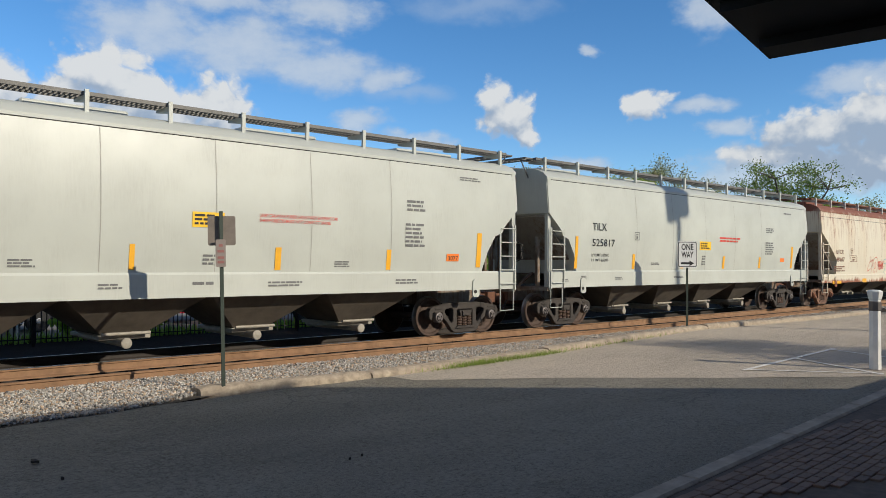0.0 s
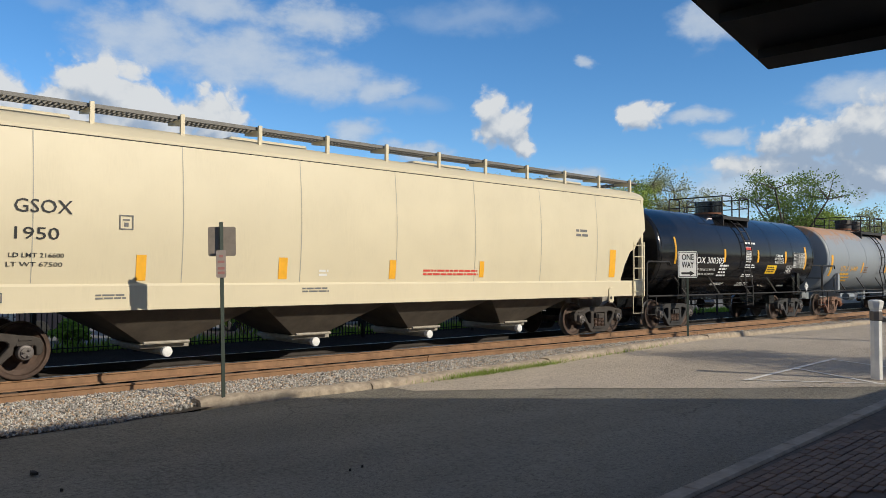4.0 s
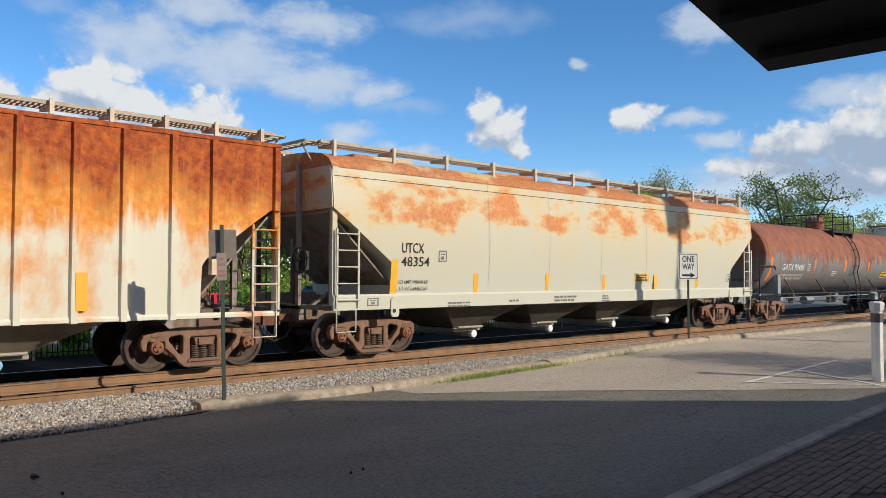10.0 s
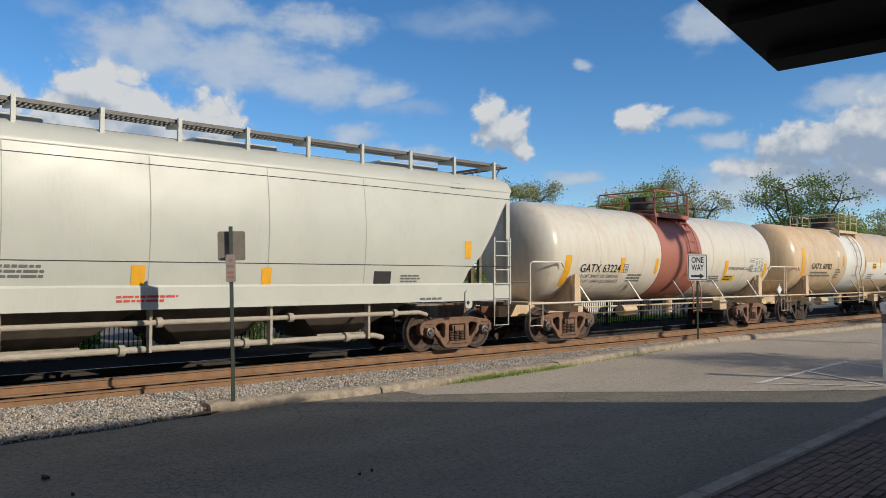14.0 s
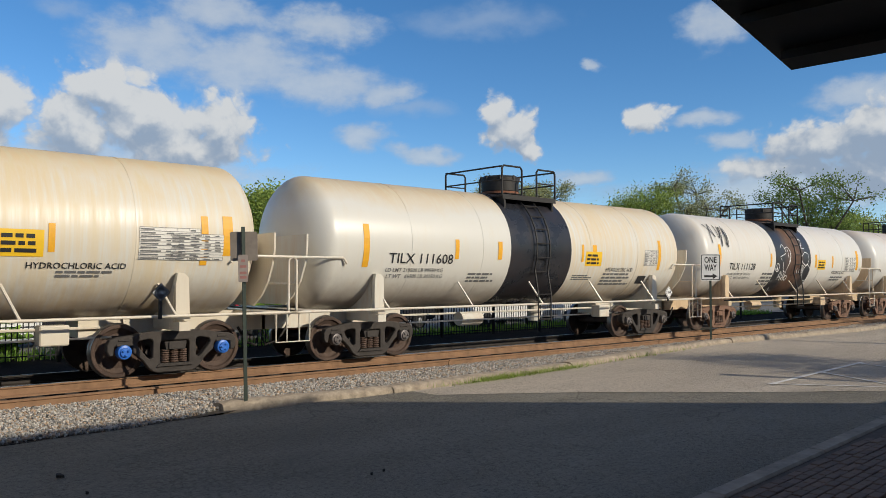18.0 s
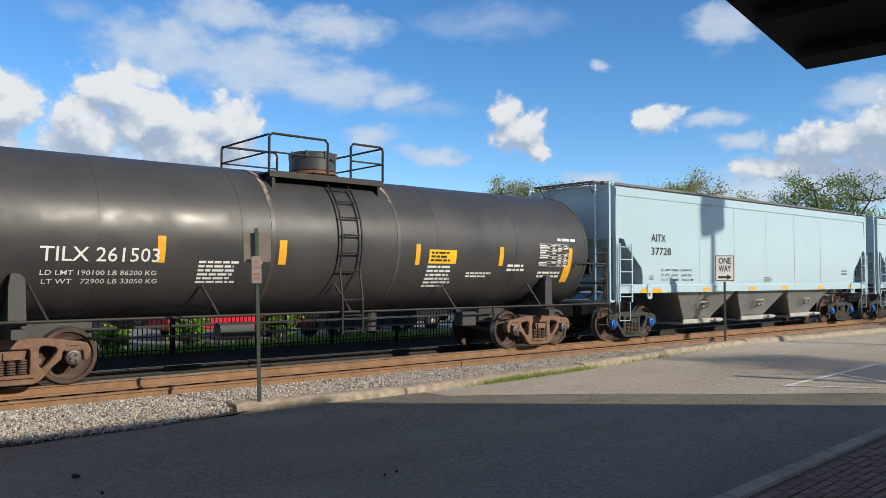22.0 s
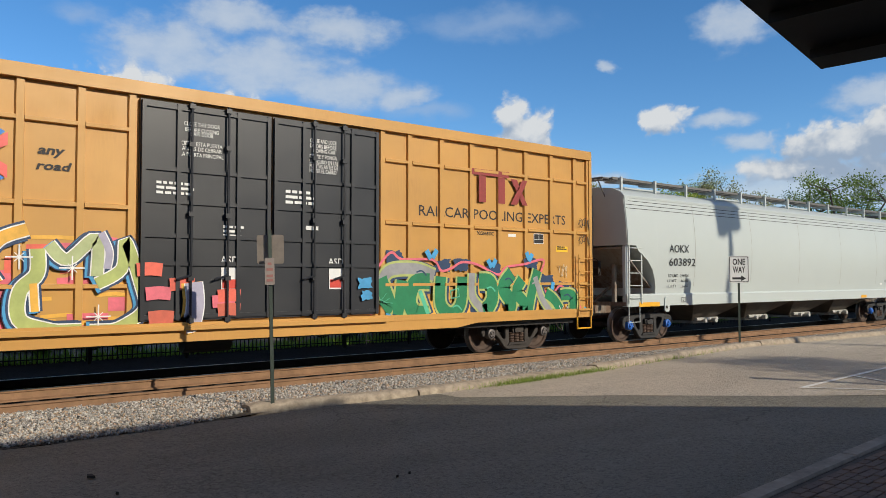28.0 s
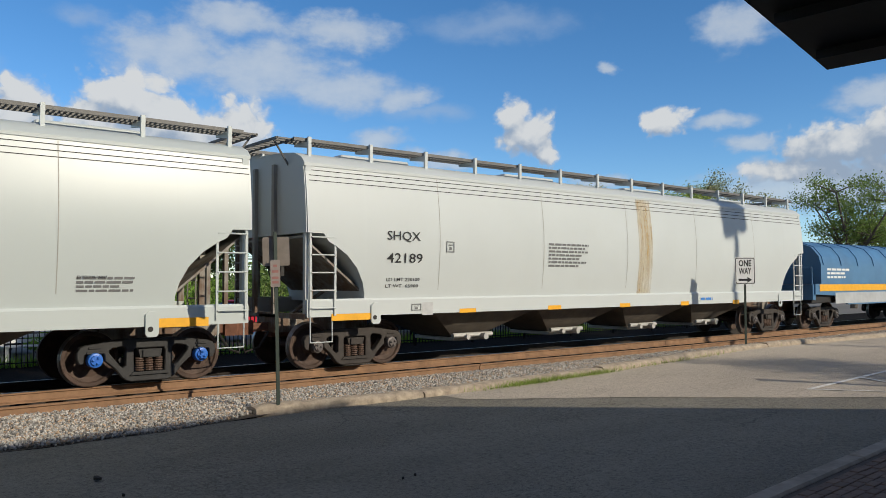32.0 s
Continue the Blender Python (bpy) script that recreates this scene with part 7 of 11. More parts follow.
h4 = hopper(4, 62.64, 16.07, "clean cream covered hopper", P_CREAM, 9.62, notch="step", bulge=0.10, posts=13, sill_z=(1.1, 1.5))
t5 = tank(5, 79.16, 8.72, "glossy black tank car with white lettering", P_TANKBLACK, 6.05, 1.46, 2.46, rail_mat=M_STEEL, ladder_x=-0.1, truck_mat=M_TRUCK_BLACK, gap=4.6, head=0.36, dished=True)
t6 = tank(6, 92.85, 10.36, "grey tank car with a rust-stained top", P_TANKGREY, 6.55, 1.44, 2.44, rail_mat=M_STEEL, truck_mat=RS, domes=((-0.75, 0.36), (0.55, 0.36)), platform=(-1.5, 1.3), cap=M_CAP_RUST, dome_mat=M_STEEL, head=0.36, dished=True)
t7 = tank(7, 108.43, 12.30, "long grey tank car with a rust-stained top", P_TANKGREY, 7.7, 1.50, 2.48, rail_mat=M_STEEL, truck_mat=RS, domes=((-0.95, 0.48), (-0.1, 0.48)), platform=(-1.6, 1.1), cap=M_CAP_RUST, ladder_x=0.4, dome_mat=M_STEEL, head=0.36, dished=True, head_mat=P_TANKBLACK2)
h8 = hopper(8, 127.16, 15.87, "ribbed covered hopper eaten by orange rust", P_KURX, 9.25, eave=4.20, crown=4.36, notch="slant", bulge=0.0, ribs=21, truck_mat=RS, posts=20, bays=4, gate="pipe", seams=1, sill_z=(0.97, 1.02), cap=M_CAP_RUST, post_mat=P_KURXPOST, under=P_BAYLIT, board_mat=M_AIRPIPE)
h9 = hopper(9, 146.65, 15.21, "cream covered hopper with patches of rust", P_UTCX, 9.05, notch="slant", truck_mat=RS, posts=12, bays=4, sill_z=(1.02, 1.3), crown=4.36, bulge=0.10, cap=M_CAP_RUST, roof=P_UTCXROOF, post_mat=P_KURXPOST, board_mat=M_AIRPIPE)
t10 = tank(10, 165.47, 14.24, "long grey tank car covered in red-brown rust", P_TANKRUST, 8.35, 1.43, 2.47, rail_mat=M_STEEL, truck_mat=RS, platform=(-1.5, 0.9), domes=((-0.7, 0.36),), ladder_x=0.6, cap=M_CAP_RUST, frame_mat=P_TANKGREY, head=0.36, dished=True)
h11 = hopper(11, 184.43, 15.21, "off-white pressure hopper with pipes along its sill", P_OFFWHITE, 8.95, notch="pd", bulge=0.16, eave=3.82, truck_mat=RS, posts=14, bays=4, gate="valve", sill_z=(1.18, 1.55), crown=4.3)
t12 = tank(12, 201.48, 10.54, "cream tank car with a dull red band", P_TANKWHITE, 6.75, 1.40, 2.43, band=(-1.15, 1.25, P_BAND_RED), rail_mat=P_BAND_RED, side_mat=P_TANKWHITE, truck_mat=RS, ladder_x=0.65, platform=(-1.6, 0.35), domes=((-0.65, 0.42),), fitting=P_TANKPEACH, dome_mat=M_STEEL, head=0.75)
t13 = tank(13, 215.83, 10.22, "peach-stained tank car with a white band", P_TANKPEACH, 6.75, 1.43, 2.45, band=(-1.2, 0.85, P_BAND_WHITE), rail_mat=P_TANKPEACH, fitting=P_TANKPEACH, dome_mat=M_STEEL, head=0.75)
t14 = tank(14, 230.08, 10.03, "cream tank car with a glossy black band", P_T14, 6.75, 1.45, 2.45, band=(-1.0, 1.55, P_BAND_BLACK), rail_mat=M_STEEL, fitting=P_TANKCREAM, dome_mat=M_STEEL, head_shield=True, ladder_x=0.2, cap=M_CAP_BLUE, head=0.62, side_mat=P_TANKCREAM)
t15 = tank(15, 244.41, 10.10, "white tank car with a dark band and pale stains", P_T15, 6.75, 1.45, 2.45, band=(-1.1, 1.2, P_BAND_BLACK), rail_mat=M_STEEL, fitting=P_TANKWHITE, dome_mat=M_STEEL, head_shield=True, head=0.62, side_mat=P_TANKWHITE)
t16 = tank(16, 258.71, 10.07, "white tank car with a sprayed dark band", P_T16, 6.75, 1.43, 2.44, band=(-1.61, 1.24, P_BAND_RUSTY), rail_mat=M_STEEL, fitting=P_TANKPEACH, dome_mat=M_STEEL, head=0.62, truck_mat=RS, side_mat=P_TANKPALE)
t17 = tank(17, 272.80, 10.10, "white tank car with orange stains and a dark band", P_T17, 6.75, 1.44, 2.44, band=(-1.54, 1.2, P_BAND_RUSTY), rail_mat=M_STEEL, fitting=P_TANKPEACH, dome_mat=M_STEEL, head_shield=True, head=0.62, truck_mat=RS, side_mat=P_TANKWHITE)
t18 = tank(18, 288.02, 11.98, "dull black tank car with white lettering", P_TANKBLACK2, 7.75, 1.45, 2.46, rail_mat=M_STEEL, truck_mat=RS, platform=(-1.6, 1.1), stain_rings=(-1.7, 1.25), head=0.36, dished=True)
h19 = hopper(19, 304.81, 13.84, "clean pale blue-grey covered hopper", P_BLUEGREY, 8.25, eave=4.2, crown=4.34, notch="angle", bulge=0.02, bays=3, gate="tray", gate_mat=M_PIPE, sill_z=(1.32, 1.52), posts=2, cap=M_CAP_BLUE, board_z=4.38, closed_ends=False, under=P_AITXBAY, truck_mat=M_TRUCK_BLACK)
h20 = hopper(20, 322.53, 13.67, "clean pale blue-grey covered hopper", P_BLUEGREY, 8.25, eave=4.2, crown=4.34, notch="angle", bulge=0.02, bays=3, gate="tray", gate_mat=M_PIPE, sill_z=(1.32, 1.52), posts=2, cap=M_CAP_BLUE, board_z=4.38, closed_ends=False, under=P_AITXBAY, truck_mat=M_TRUCK_BLACK)
b21 = boxcar(21, 341.32, 13.66, "orange boxcar with black doors and sprayed letters", lattice=False, gap=5.6, hl=9.08)
b22 = boxcar(22, 361.10, 13.70, "orange ribbed boxcar with black doors and bright sprayed letters", lattice=True, hl=9.14)
h23 = hopper(23, 381.14, 15.84, "clean pale grey covered hopper with rounded end cutouts", P_AOKX, 9.55, notch="round", bulge=0.13, posts=13, cap=M_CAP_BLUE, sill_z=(1.0, 1.3), gate="valve", truck_mat=M_TRUCK_BLACK, seams=6, gate_mat=M_PIPE)
h24 = hopper(24, 401.13, 15.94, "clean pale grey covered hopper with rounded end cutouts", P_AOKX, 9.55, notch="round", bulge=0.13, posts=13, cap=M_CAP_BLUE, sill_z=(1.0, 1.3), gate="valve", truck_mat=M_TRUCK_BLACK, seams=6, gate_mat=M_PIPE)
h25 = hopper(25, 421.42, 16.37, "greyish white covered hopper with one rust-yellow stain", P_SHQX, 9.6, notch="round", bulge=0.13, posts=14, sill_z=(1.06, 1.36), gate="valve", truck_mat=M_TRUCK_DARK, seams=6, gate_mat=M_PIPE)
coil_car(26, 438.42, 9.5)

for car in (h19, h20):
    for s in (-1, 1):
        bm = B()
        y = side_y(4.1, 0.02)
        prism(bm, [(s * (y - 0.02), 3.98), (s * (y + 0.022), 3.99), (s * (y + 0.03), 4.02), (s * (y + 0.03), 4.20), (s * (y - 0.02), 4.225)], -8.24, 8.24, "x")
        part("top_chord", bm, P_BLUEGREY, car)
        # tall end ladder posts
        for y in (-1.46, -0.98, 0.98, 1.46):
            bm = box(B(), s * 8.42 - 0.035, s * 8.42 + 0.035, y - 0.03, y + 0.03, 1.1, 4.36)
            part("end_post", bm, P_BLUEGREY, car)
        bm = B()
        for k in range(9):
            rod(bm, (s * 8.42, -1.46, 1.35 + 0.36 * k), (s * 8.42, -0.98, 1.35 + 0.36 * k), 0.017, 6)
        for y in (-1.46, -0.98, 0.98, 1.46):
            rod(bm, (s * 8.42, y, 4.33), (s * 8.2, y, 4.33), 0.03, 6)
        box(bm, min(s * 8.2, s * 8.46), max(s * 8.2, s * 8.46), -1.5, 1.5, 1.08, 1.14)
        part("end_cage", bm, P_BLUEGREY, car)
    # locking handles on the funnels
    for k in range(3):
        x = -10.34 / 2 + 10.34 * (k + 0.5) / 3
        bm = B()
        tube(bm, [(x - 0.42, -1.30, 0.92), (x - 0.36, -1.38, 1.0), (x + 0.10, -1.38, 1.0), (x + 0.16, -1.30, 0.92)], 0.024, 6)
        for d in (-0.22, 0.02):
            rod(bm, (x + d, -1.22, 0.80), (x + d, -1.40, 0.86), 0.035, 6)
        part("latch_handle", bm, M_PIPE, car)
        bm = box(B(), x - 1.0, x + 1.15, -1.18, -1.10, 0.34, 0.47, 0.01)
        rod(bm, (x + 0.55, -1.32, 0.42), (x + 0.95, -1.32, 0.42), 0.05, 8)
        part("gate_bar", bm, M_PIPE, car)

pressure_pipes(h11)
for y in (-1.45, 1.45):
    for x in (-8.9, -8.45):
        bm = box(B(), x - 0.045, x + 0.045, y - 0.045, y + 0.045, 1.1, 4.52)
        part("end_post", bm, P_OFFWHITE, h11)
bm = B()
for y in (-1.45, 1.45):
    tube(bm, [(-8.9, y, 3.9), (-8.9, y, 4.5), (-8.45, y, 4.52), (-7.6, y * 0.9, 4.52)], 0.025, 6)
rod(bm, (-8.9, -1.45, 2.6), (-8.9, 1.45, 2.6), 0.025, 6)
rod(bm, (-8.9, -0.7, 1.2), (-8.9, -1.3, 4.4), 0.03, 6)
part("end_cage", bm, P_OFFWHITE, h11)
for car in (h23, h24, h25):
    roof_steps(car, 9.55, 0.13, (3.66, 3.76, 3.86))
roof_steps(h3, 8.93, 0.09, (3.74,))
roof_steps(h9, 9.03, 0.10, (3.76,))
roof_steps(h11, 8.9, 0.16, (3.62, 1.98))
for car in (h1, h2, h4):
    roof_steps(car, 8.06 if car is not h4 else 9.6, 0.10, (3.93,))
# ---------------------------------------------------------------- markings on the cars
M_ORANGE = plain("orange_film", (0.90, 0.22, 0.03, 1), 0.5, 0, 0.06)
M_TEAL = plain("teal_spray", (0.10, 0.45, 0.50, 1), 0.6)
M_DARKPATCH = plain("dark_patch", (0.03, 0.03, 0.033, 1), 0.6)
M_BROWN = plain("brown_lettering", (0.20, 0.10, 0.04, 1), 0.6)
M_GREYPATCH = plain("grey_repaint", (0.50, 0.505, 0.50, 1), 0.6, 0, 0.12)
M_WHITEPATCH = plain("white_repaint", (0.80, 0.77, 0.71, 1), 0.5, 0, 0.05)
M_FADED = plain("faded_placard", (0.68, 0.45, 0.14, 1), 0.7, 0, 0.25)


def stain_material():
    n = Nodes("rust_yellow_stain")
    n.finish((0.55, 0.36, 0.10, 1), 0.6)
    tr = n.t.nodes.new("ShaderNodeBsdfTransparent")
    mx = n.t.nodes.new("ShaderNodeMixShader")
    f = n.ramp(n.noise(1.6, 7, 0.7, (3, 3, 0.4)), 0.32, 0.75, 0.0, 0.75)
    n.t.links.new(f, mx.inputs[0])
    n.t.links.new(tr.outputs[0], mx.inputs[1])
    n.t.links.new(n.b.outputs[0], mx.inputs[2])
    n.t.links.new(mx.outputs[0], n.t.nodes["Material Output"].inputs[0])
    return n.m


M_STAIN = stain_material()


def data_table(car, x, z, w, h, dark, wrap):
    """The ruled table of tank data."""
    verts, faces = [], []

    def r(a, b, c, d):
        k = len(verts)
        verts.extend([(a, c), (b, c), (b, d), (a, d)])
        faces.append((k, k + 1, k + 2, k + 3))
    rows = 9
    rng = random.Random(int(x * 50))
    for i in range(rows + 1):
        zz = z + h * i / rows
        r(x, x + w, zz, zz + 0.007)
    for f in (0.0, 0.4, 0.6, 0.8, 1.0):
        r(x + w * f, x + w * f + 0.007, z, z + h)
    for i in range(rows):
        zz = z + h * (i + 0.3) / rows
        for f0, f1 in ((0.02, 0.36), (0.43, 0.57), (0.63, 0.77), (0.83, 0.97)):
            if rng.random() < 0.85:
                r(x + w * f0, x + w * (f0 + (f1 - f0) * rng.uniform(0.5, 1.0)), zz, zz + h / rows * 0.38)
    sheet_mesh("data_table", on_side(verts, wrap, 0.014), faces, M_WHITEPAINT if dark else M_GREYPAINT, car, "ruled table of fine print")
    patch(car, x, x + w, z, z + h, M_DARKPATCH if dark else M_WHITEPATCH, wrap)


def diamond(car, x, z, r, txt, dark, wrap):
    """A hazard placard on its bracket, standing clear of the tank."""
    y = -1.62
    z = max(z, 1.28)
    bm = prism(B(), [(x - r, z), (x, z - r), (x + r, z), (x, z + r)], y, y + 0.012)
    d = part("placard", bm, M_BLACKPAINT if dark else M_WHITEPAINT, car, "diamond hazard placard")
    q = r * 0.86
    sheet_mesh("placard_border", [(x - q, y - 0.003, z), (x, y - 0.003, z - q), (x + q, y - 0.003, z), (x, y - 0.003, z + q)], [(0, 1, 2, 3)], M_WHITEPAINT if dark else M_BLACKPAINT, d)
    q = r * 0.79
    sheet_mesh("placard_face", [(x - q, y - 0.006, z), (x, y - 0.006, z - q), (x + q, y - 0.006, z), (x, y - 0.006, z + q)], [(0, 1, 2, 3)], M_BLACKPAINT if dark else M_WHITEPAINT, d)
    if txt:
        write(d, txt, x - r * 0.52, z - r * 0.16, r * 0.36, M_WHITEPAINT if dark else M_BLACKPAINT, y - 0.006, r * 1.04, lift=0.004)
    bm = B()
    box(bm, x - 0.03, x + 0.03, y + 0.012, y + 0.04, 1.02, z + r * 0.6)
    part("placard_bracket", bm, M_STEEL, d)


def ribbon(pts, width, wrap, lift, material, car, name="sprayed_line"):
    """A flat stroke of paint along a line of points in x and z."""
    verts, faces = [], []
    n = len(pts)
    for i, (x, z) in enumerate(pts):
        a, b = pts[max(i - 1, 0)], pts[min(i + 1, n - 1)]
        dx, dz = b[0] - a[0], b[1] - a[1]
        L = math.hypot(dx, dz) or 1.0
        verts += [(x - dz / L * width / 2, z + dx / L * width / 2), (x + dz / L * width / 2, z - dx / L * width / 2)]
    for i in range(n - 1):
        faces.append((2 * i, 2 * i + 1, 2 * i + 3, 2 * i + 2))
    return sheet_mesh(name, on_side(verts, wrap, lift), faces, material, car)


def curve_through(ctrl, k=8):
    """A smooth line through the given points."""
    out = []
    p = [ctrl[0]] + list(ctrl) + [ctrl[-1]]
    for i in range(1, len(p) - 2):
        for j in range(k):
            t = j / k
            q = []
            for d in (0, 1):
                a, b, c, e = p[i - 1][d], p[i][d], p[i + 1][d], p[i + 2][d]
                q.append(0.5 * (2 * b + (c - a) * t + (2 * a - 5 * b + 4 * c - e) * t * t + (3 * b - a - 3 * c + e) * t ** 3))
            out.append(tuple(q))
    out.append(tuple(ctrl[-1]))
    return out


def scribbles(car, areas, wrap, lift=0.014, width=0.028):
    """Loose looped spray lines that fill an area."""
    for x, z, w, h, m in areas:
        rng = random.Random(int(abs(x) * 100) + int(w * 10))
        for k in range(3):
            x0 = x + w * k / 3.0
            ctrl = [(x0 + rng.uniform(-0.05, 0.3) * w, z + rng.uniform(0, 1) * h) for _ in range(6)]
            ribbon(curve_through(ctrl), width, wrap, lift + 0.002 * k, m, car)


def cross_logo(car, x, z, w, h):
    """Two crossed bands in blue and red."""
    y = -1.42

    def band(pts, m, lift):
        sheet_mesh("emblem", [(x + a * w, y - lift, z + b * h) for a, b in pts], [tuple(range(len(pts)))], m, car, "red and blue crossed emblem")
    for f in (1, -1):
        def up(pts):
            return [(a, 0.5 + f * (b - 0.5)) for a, b in pts]
        band(up([(0.0, 0.86), (0.0, 0.68), (0.30, 0.50), (0.44, 0.50), (0.44, 0.56)]), M_SALMON, 0.060)
        band(up([(1.0, 0.86), (1.0, 0.66), (0.78, 0.50), (0.64, 0.50), (0.66, 0.57)]), M_SALMON, 0.060)
        band(up([(0.0, 0.91), (0.14, 1.0), (0.52, 0.74), (0.61, 0.60), (0.61, 0.50), (0.48, 0.50), (0.48, 0.55), (0.40, 0.64)]), M_BLUEPAINT, 0.063)
        band(up([(0.63, 0.67), (0.84, 0.96), (0.97, 0.86), (0.69, 0.56)]), M_BLUEPAINT, 0.063)


def rail_logo(car, x, z, w, h):
    """Dark red bars: two uprights under one beam, and a cross."""
    y = -1.42

    def bar(pts):
        sheet_mesh("emblem", [(x + a * w, y - 0.062, z + b * h) for a, b in pts], [tuple(range(len(pts)))], M_DARKRED, car, "dark red barred emblem")
    bar([(0.0, 0.82), (0.66, 0.82), (0.66, 1.0), (0.0, 1.0)])
    bar([(0.12, 0.0), (0.24, 0.0), (0.24, 0.81), (0.12, 0.81)])
    bar([(0.46, 0.0), (0.58, 0.0), (0.58, 0.81), (0.46, 0.81)])
    bar([(0.68, 0.0), (0.80, 0.0), (1.0, 0.8), (0.90, 0.8)])
    bar([(0.68, 0.8), (0.80, 0.8), (0.855, 0.55), (0.80, 0.42)])
    bar([(0.90, 0.0), (1.0, 0.0), (0.90, 0.38), (0.845, 0.26)])


M_LOGOBLUE = plain("faded_blue_film", (0.13, 0.34, 0.66, 1), 0.6, 0, 0.25)
M_RUSTLETTER = plain("rust_brown_lettering", (0.22, 0.10, 0.06, 1), 0.7, 0, 0.4)
M_SALMON = plain("salmon_film", (0.85, 0.14, 0.12, 1), 0.5)
M_DARKRED = plain("dark_red_film", (0.30, 0.035, 0.03, 1), 0.55)
SPRAY = {k: plain(k + "_spray", v + (1,), 0.5, 0, 0.2, 3.0) for k, v in dict(lime=(0.42, 0.48, 0.15), pale=(0.43, 0.49, 0.24), navy=(0.02, 0.05, 0.12), sky=(0.06, 0.33, 0.62), pink=(0.74, 0.15, 0.20), coral=(0.80, 0.14, 0.09), lilac=(0.40, 0.38, 0.49), white=(0.82, 0.82, 0.80), yellow=(0.82, 0.44, 0.06), green=(0.012, 0.21, 0.085), mint=(0.09, 0.48, 0.30), grey=(0.30, 0.30, 0.31), maroon=(0.42, 0.09, 0.09), tan=(0.62, 0.52, 0.36), red=(0.62, 0.13, 0.08), teal=(0.08, 0.42, 0.50)).items()}


def blob(car, cx, cz, w, h, m, lift, seed):
    """A patch of sprayed colour with an uneven outline."""
    rng = random.Random(seed)
    pts = []
    for i in range(22):
        a = 2 * math.pi * i / 22
        k = rng.uniform(0.72, 1.12)
        pts.append((cx + w / 2 * k * max(-0.95, min(0.95, 1.25 * math.cos(a))), cz + h / 2 * k * max(-0.95, min(0.95, 1.25 * math.sin(a)))))
    sheet_mesh("sprayed_patch", on_side(pts, -1.42, lift), [tuple(range(22))], m, car)


PIECE = ((0.13, "navy", -0.045, -0.03), (0.09, "sky", -0.05, -0.03), (0.11, "navy", 0.0, 0.0), (0.04, "white", 0, 0), (0.0, "", 0, 0))
BLOCK = ((0.06, "navy", 0, 0), (0.0, "", 0, 0))
RIMMED = ((0.09, "white", 0, 0), (0.0, "", 0, 0))


def outlined(car, strokes, lift=0.062, layers=PIECE, smooth=6):
    """Fat sprayed strokes, each with a blue shade, a dark rim, a white line and its body colour."""
    for k, (grow, name, dx, dz) in enumerate(layers):
        for i, (pts, fat, fill) in enumerate(strokes):
            line = [(max(x + dx, -8.98 + fat / 2), max(z + dz, 0.84 + fat / 2)) for x, z in (curve_through(pts, smooth) if smooth else pts)]
            ribbon(line, fat + grow, -1.42, lift + 0.003 * k + 0.0003 * i, SPRAY[name or fill], car, "sprayed_letter")


def sparkle(car, x, z, r, lift=0.08):
    for a in (0, 90, 45, 135):
        q = r if a % 90 == 0 else r * 0.5
        dx, dz = q * math.cos(radians(a)), q * math.sin(radians(a))
        ribbon([(x - dx, z - dz), (x, z), (x + dx, z + dz)], 0.022 if a % 90 == 0 else 0.012, -1.42, lift + a * 0.00001, SPRAY["white"], car, "sprayed_star")


# the first boxcar: white block letters, a red piece and a blue one
outlined(b21, [
    ([(-6.88, 1.80), (-7.42, 1.80), (-7.38, 1.02), (-6.88, 0.98)], 0.24, "white"),
    ([(-7.34, 1.40), (-6.95, 1.39)], 0.18, "tan"),
    ([(-6.50, 1.82), (-6.50, 1.08), (-6.04, 1.07), (-6.11, 1.83)], 0.24, "white"),
    ([(-5.68, 0.98), (-5.60, 1.61), (-5.19, 1.80), (-5.19, 0.91)], 0.24, "white"),
    ([(-5.60, 1.32), (-5.23, 1.32)], 0.16, "tan"),
    ([(-4.80, 1.83), (-4.80, 1.01), (-4.33, 1.08), (-4.36, 1.55), (-4.76, 1.75)], 0.22, "white"),
    ([(-3.40, 1.83), (-3.95, 1.80), (-3.96, 0.96), (-3.41, 0.95)], 0.22, "white"),
    ([(-3.95, 1.38), (-3.49, 1.38)], 0.16, "tan"),
    ([(-2.52, 1.81), (-3.10, 1.78), (-3.06, 1.37), (-2.57, 1.34), (-2.62, 0.93), (-3.11, 0.94)], 0.20, "white")], 0.060, BLOCK, 0)
outlined(b21, [
    ([(-5.56, 2.52), (-5.59, 3.30), (-5.29, 3.48), (-5.14, 3.24), (-5.48, 2.98)], 0.34, "maroon"),
    ([(-4.99, 2.54), (-4.59, 3.41), (-4.43, 3.14), (-4.75, 2.90)], 0.34, "maroon"),
    ([(-3.89, 3.45), (-4.31, 3.34), (-4.27, 2.95), (-3.77, 2.89), (-3.94, 2.54), (-4.44, 2.55)], 0.34, "maroon"),
    ([(-3.56, 3.44), (-3.43, 3.36), (-3.39, 3.30)], 0.40, "maroon")], 0.060, RIMMED, 5)
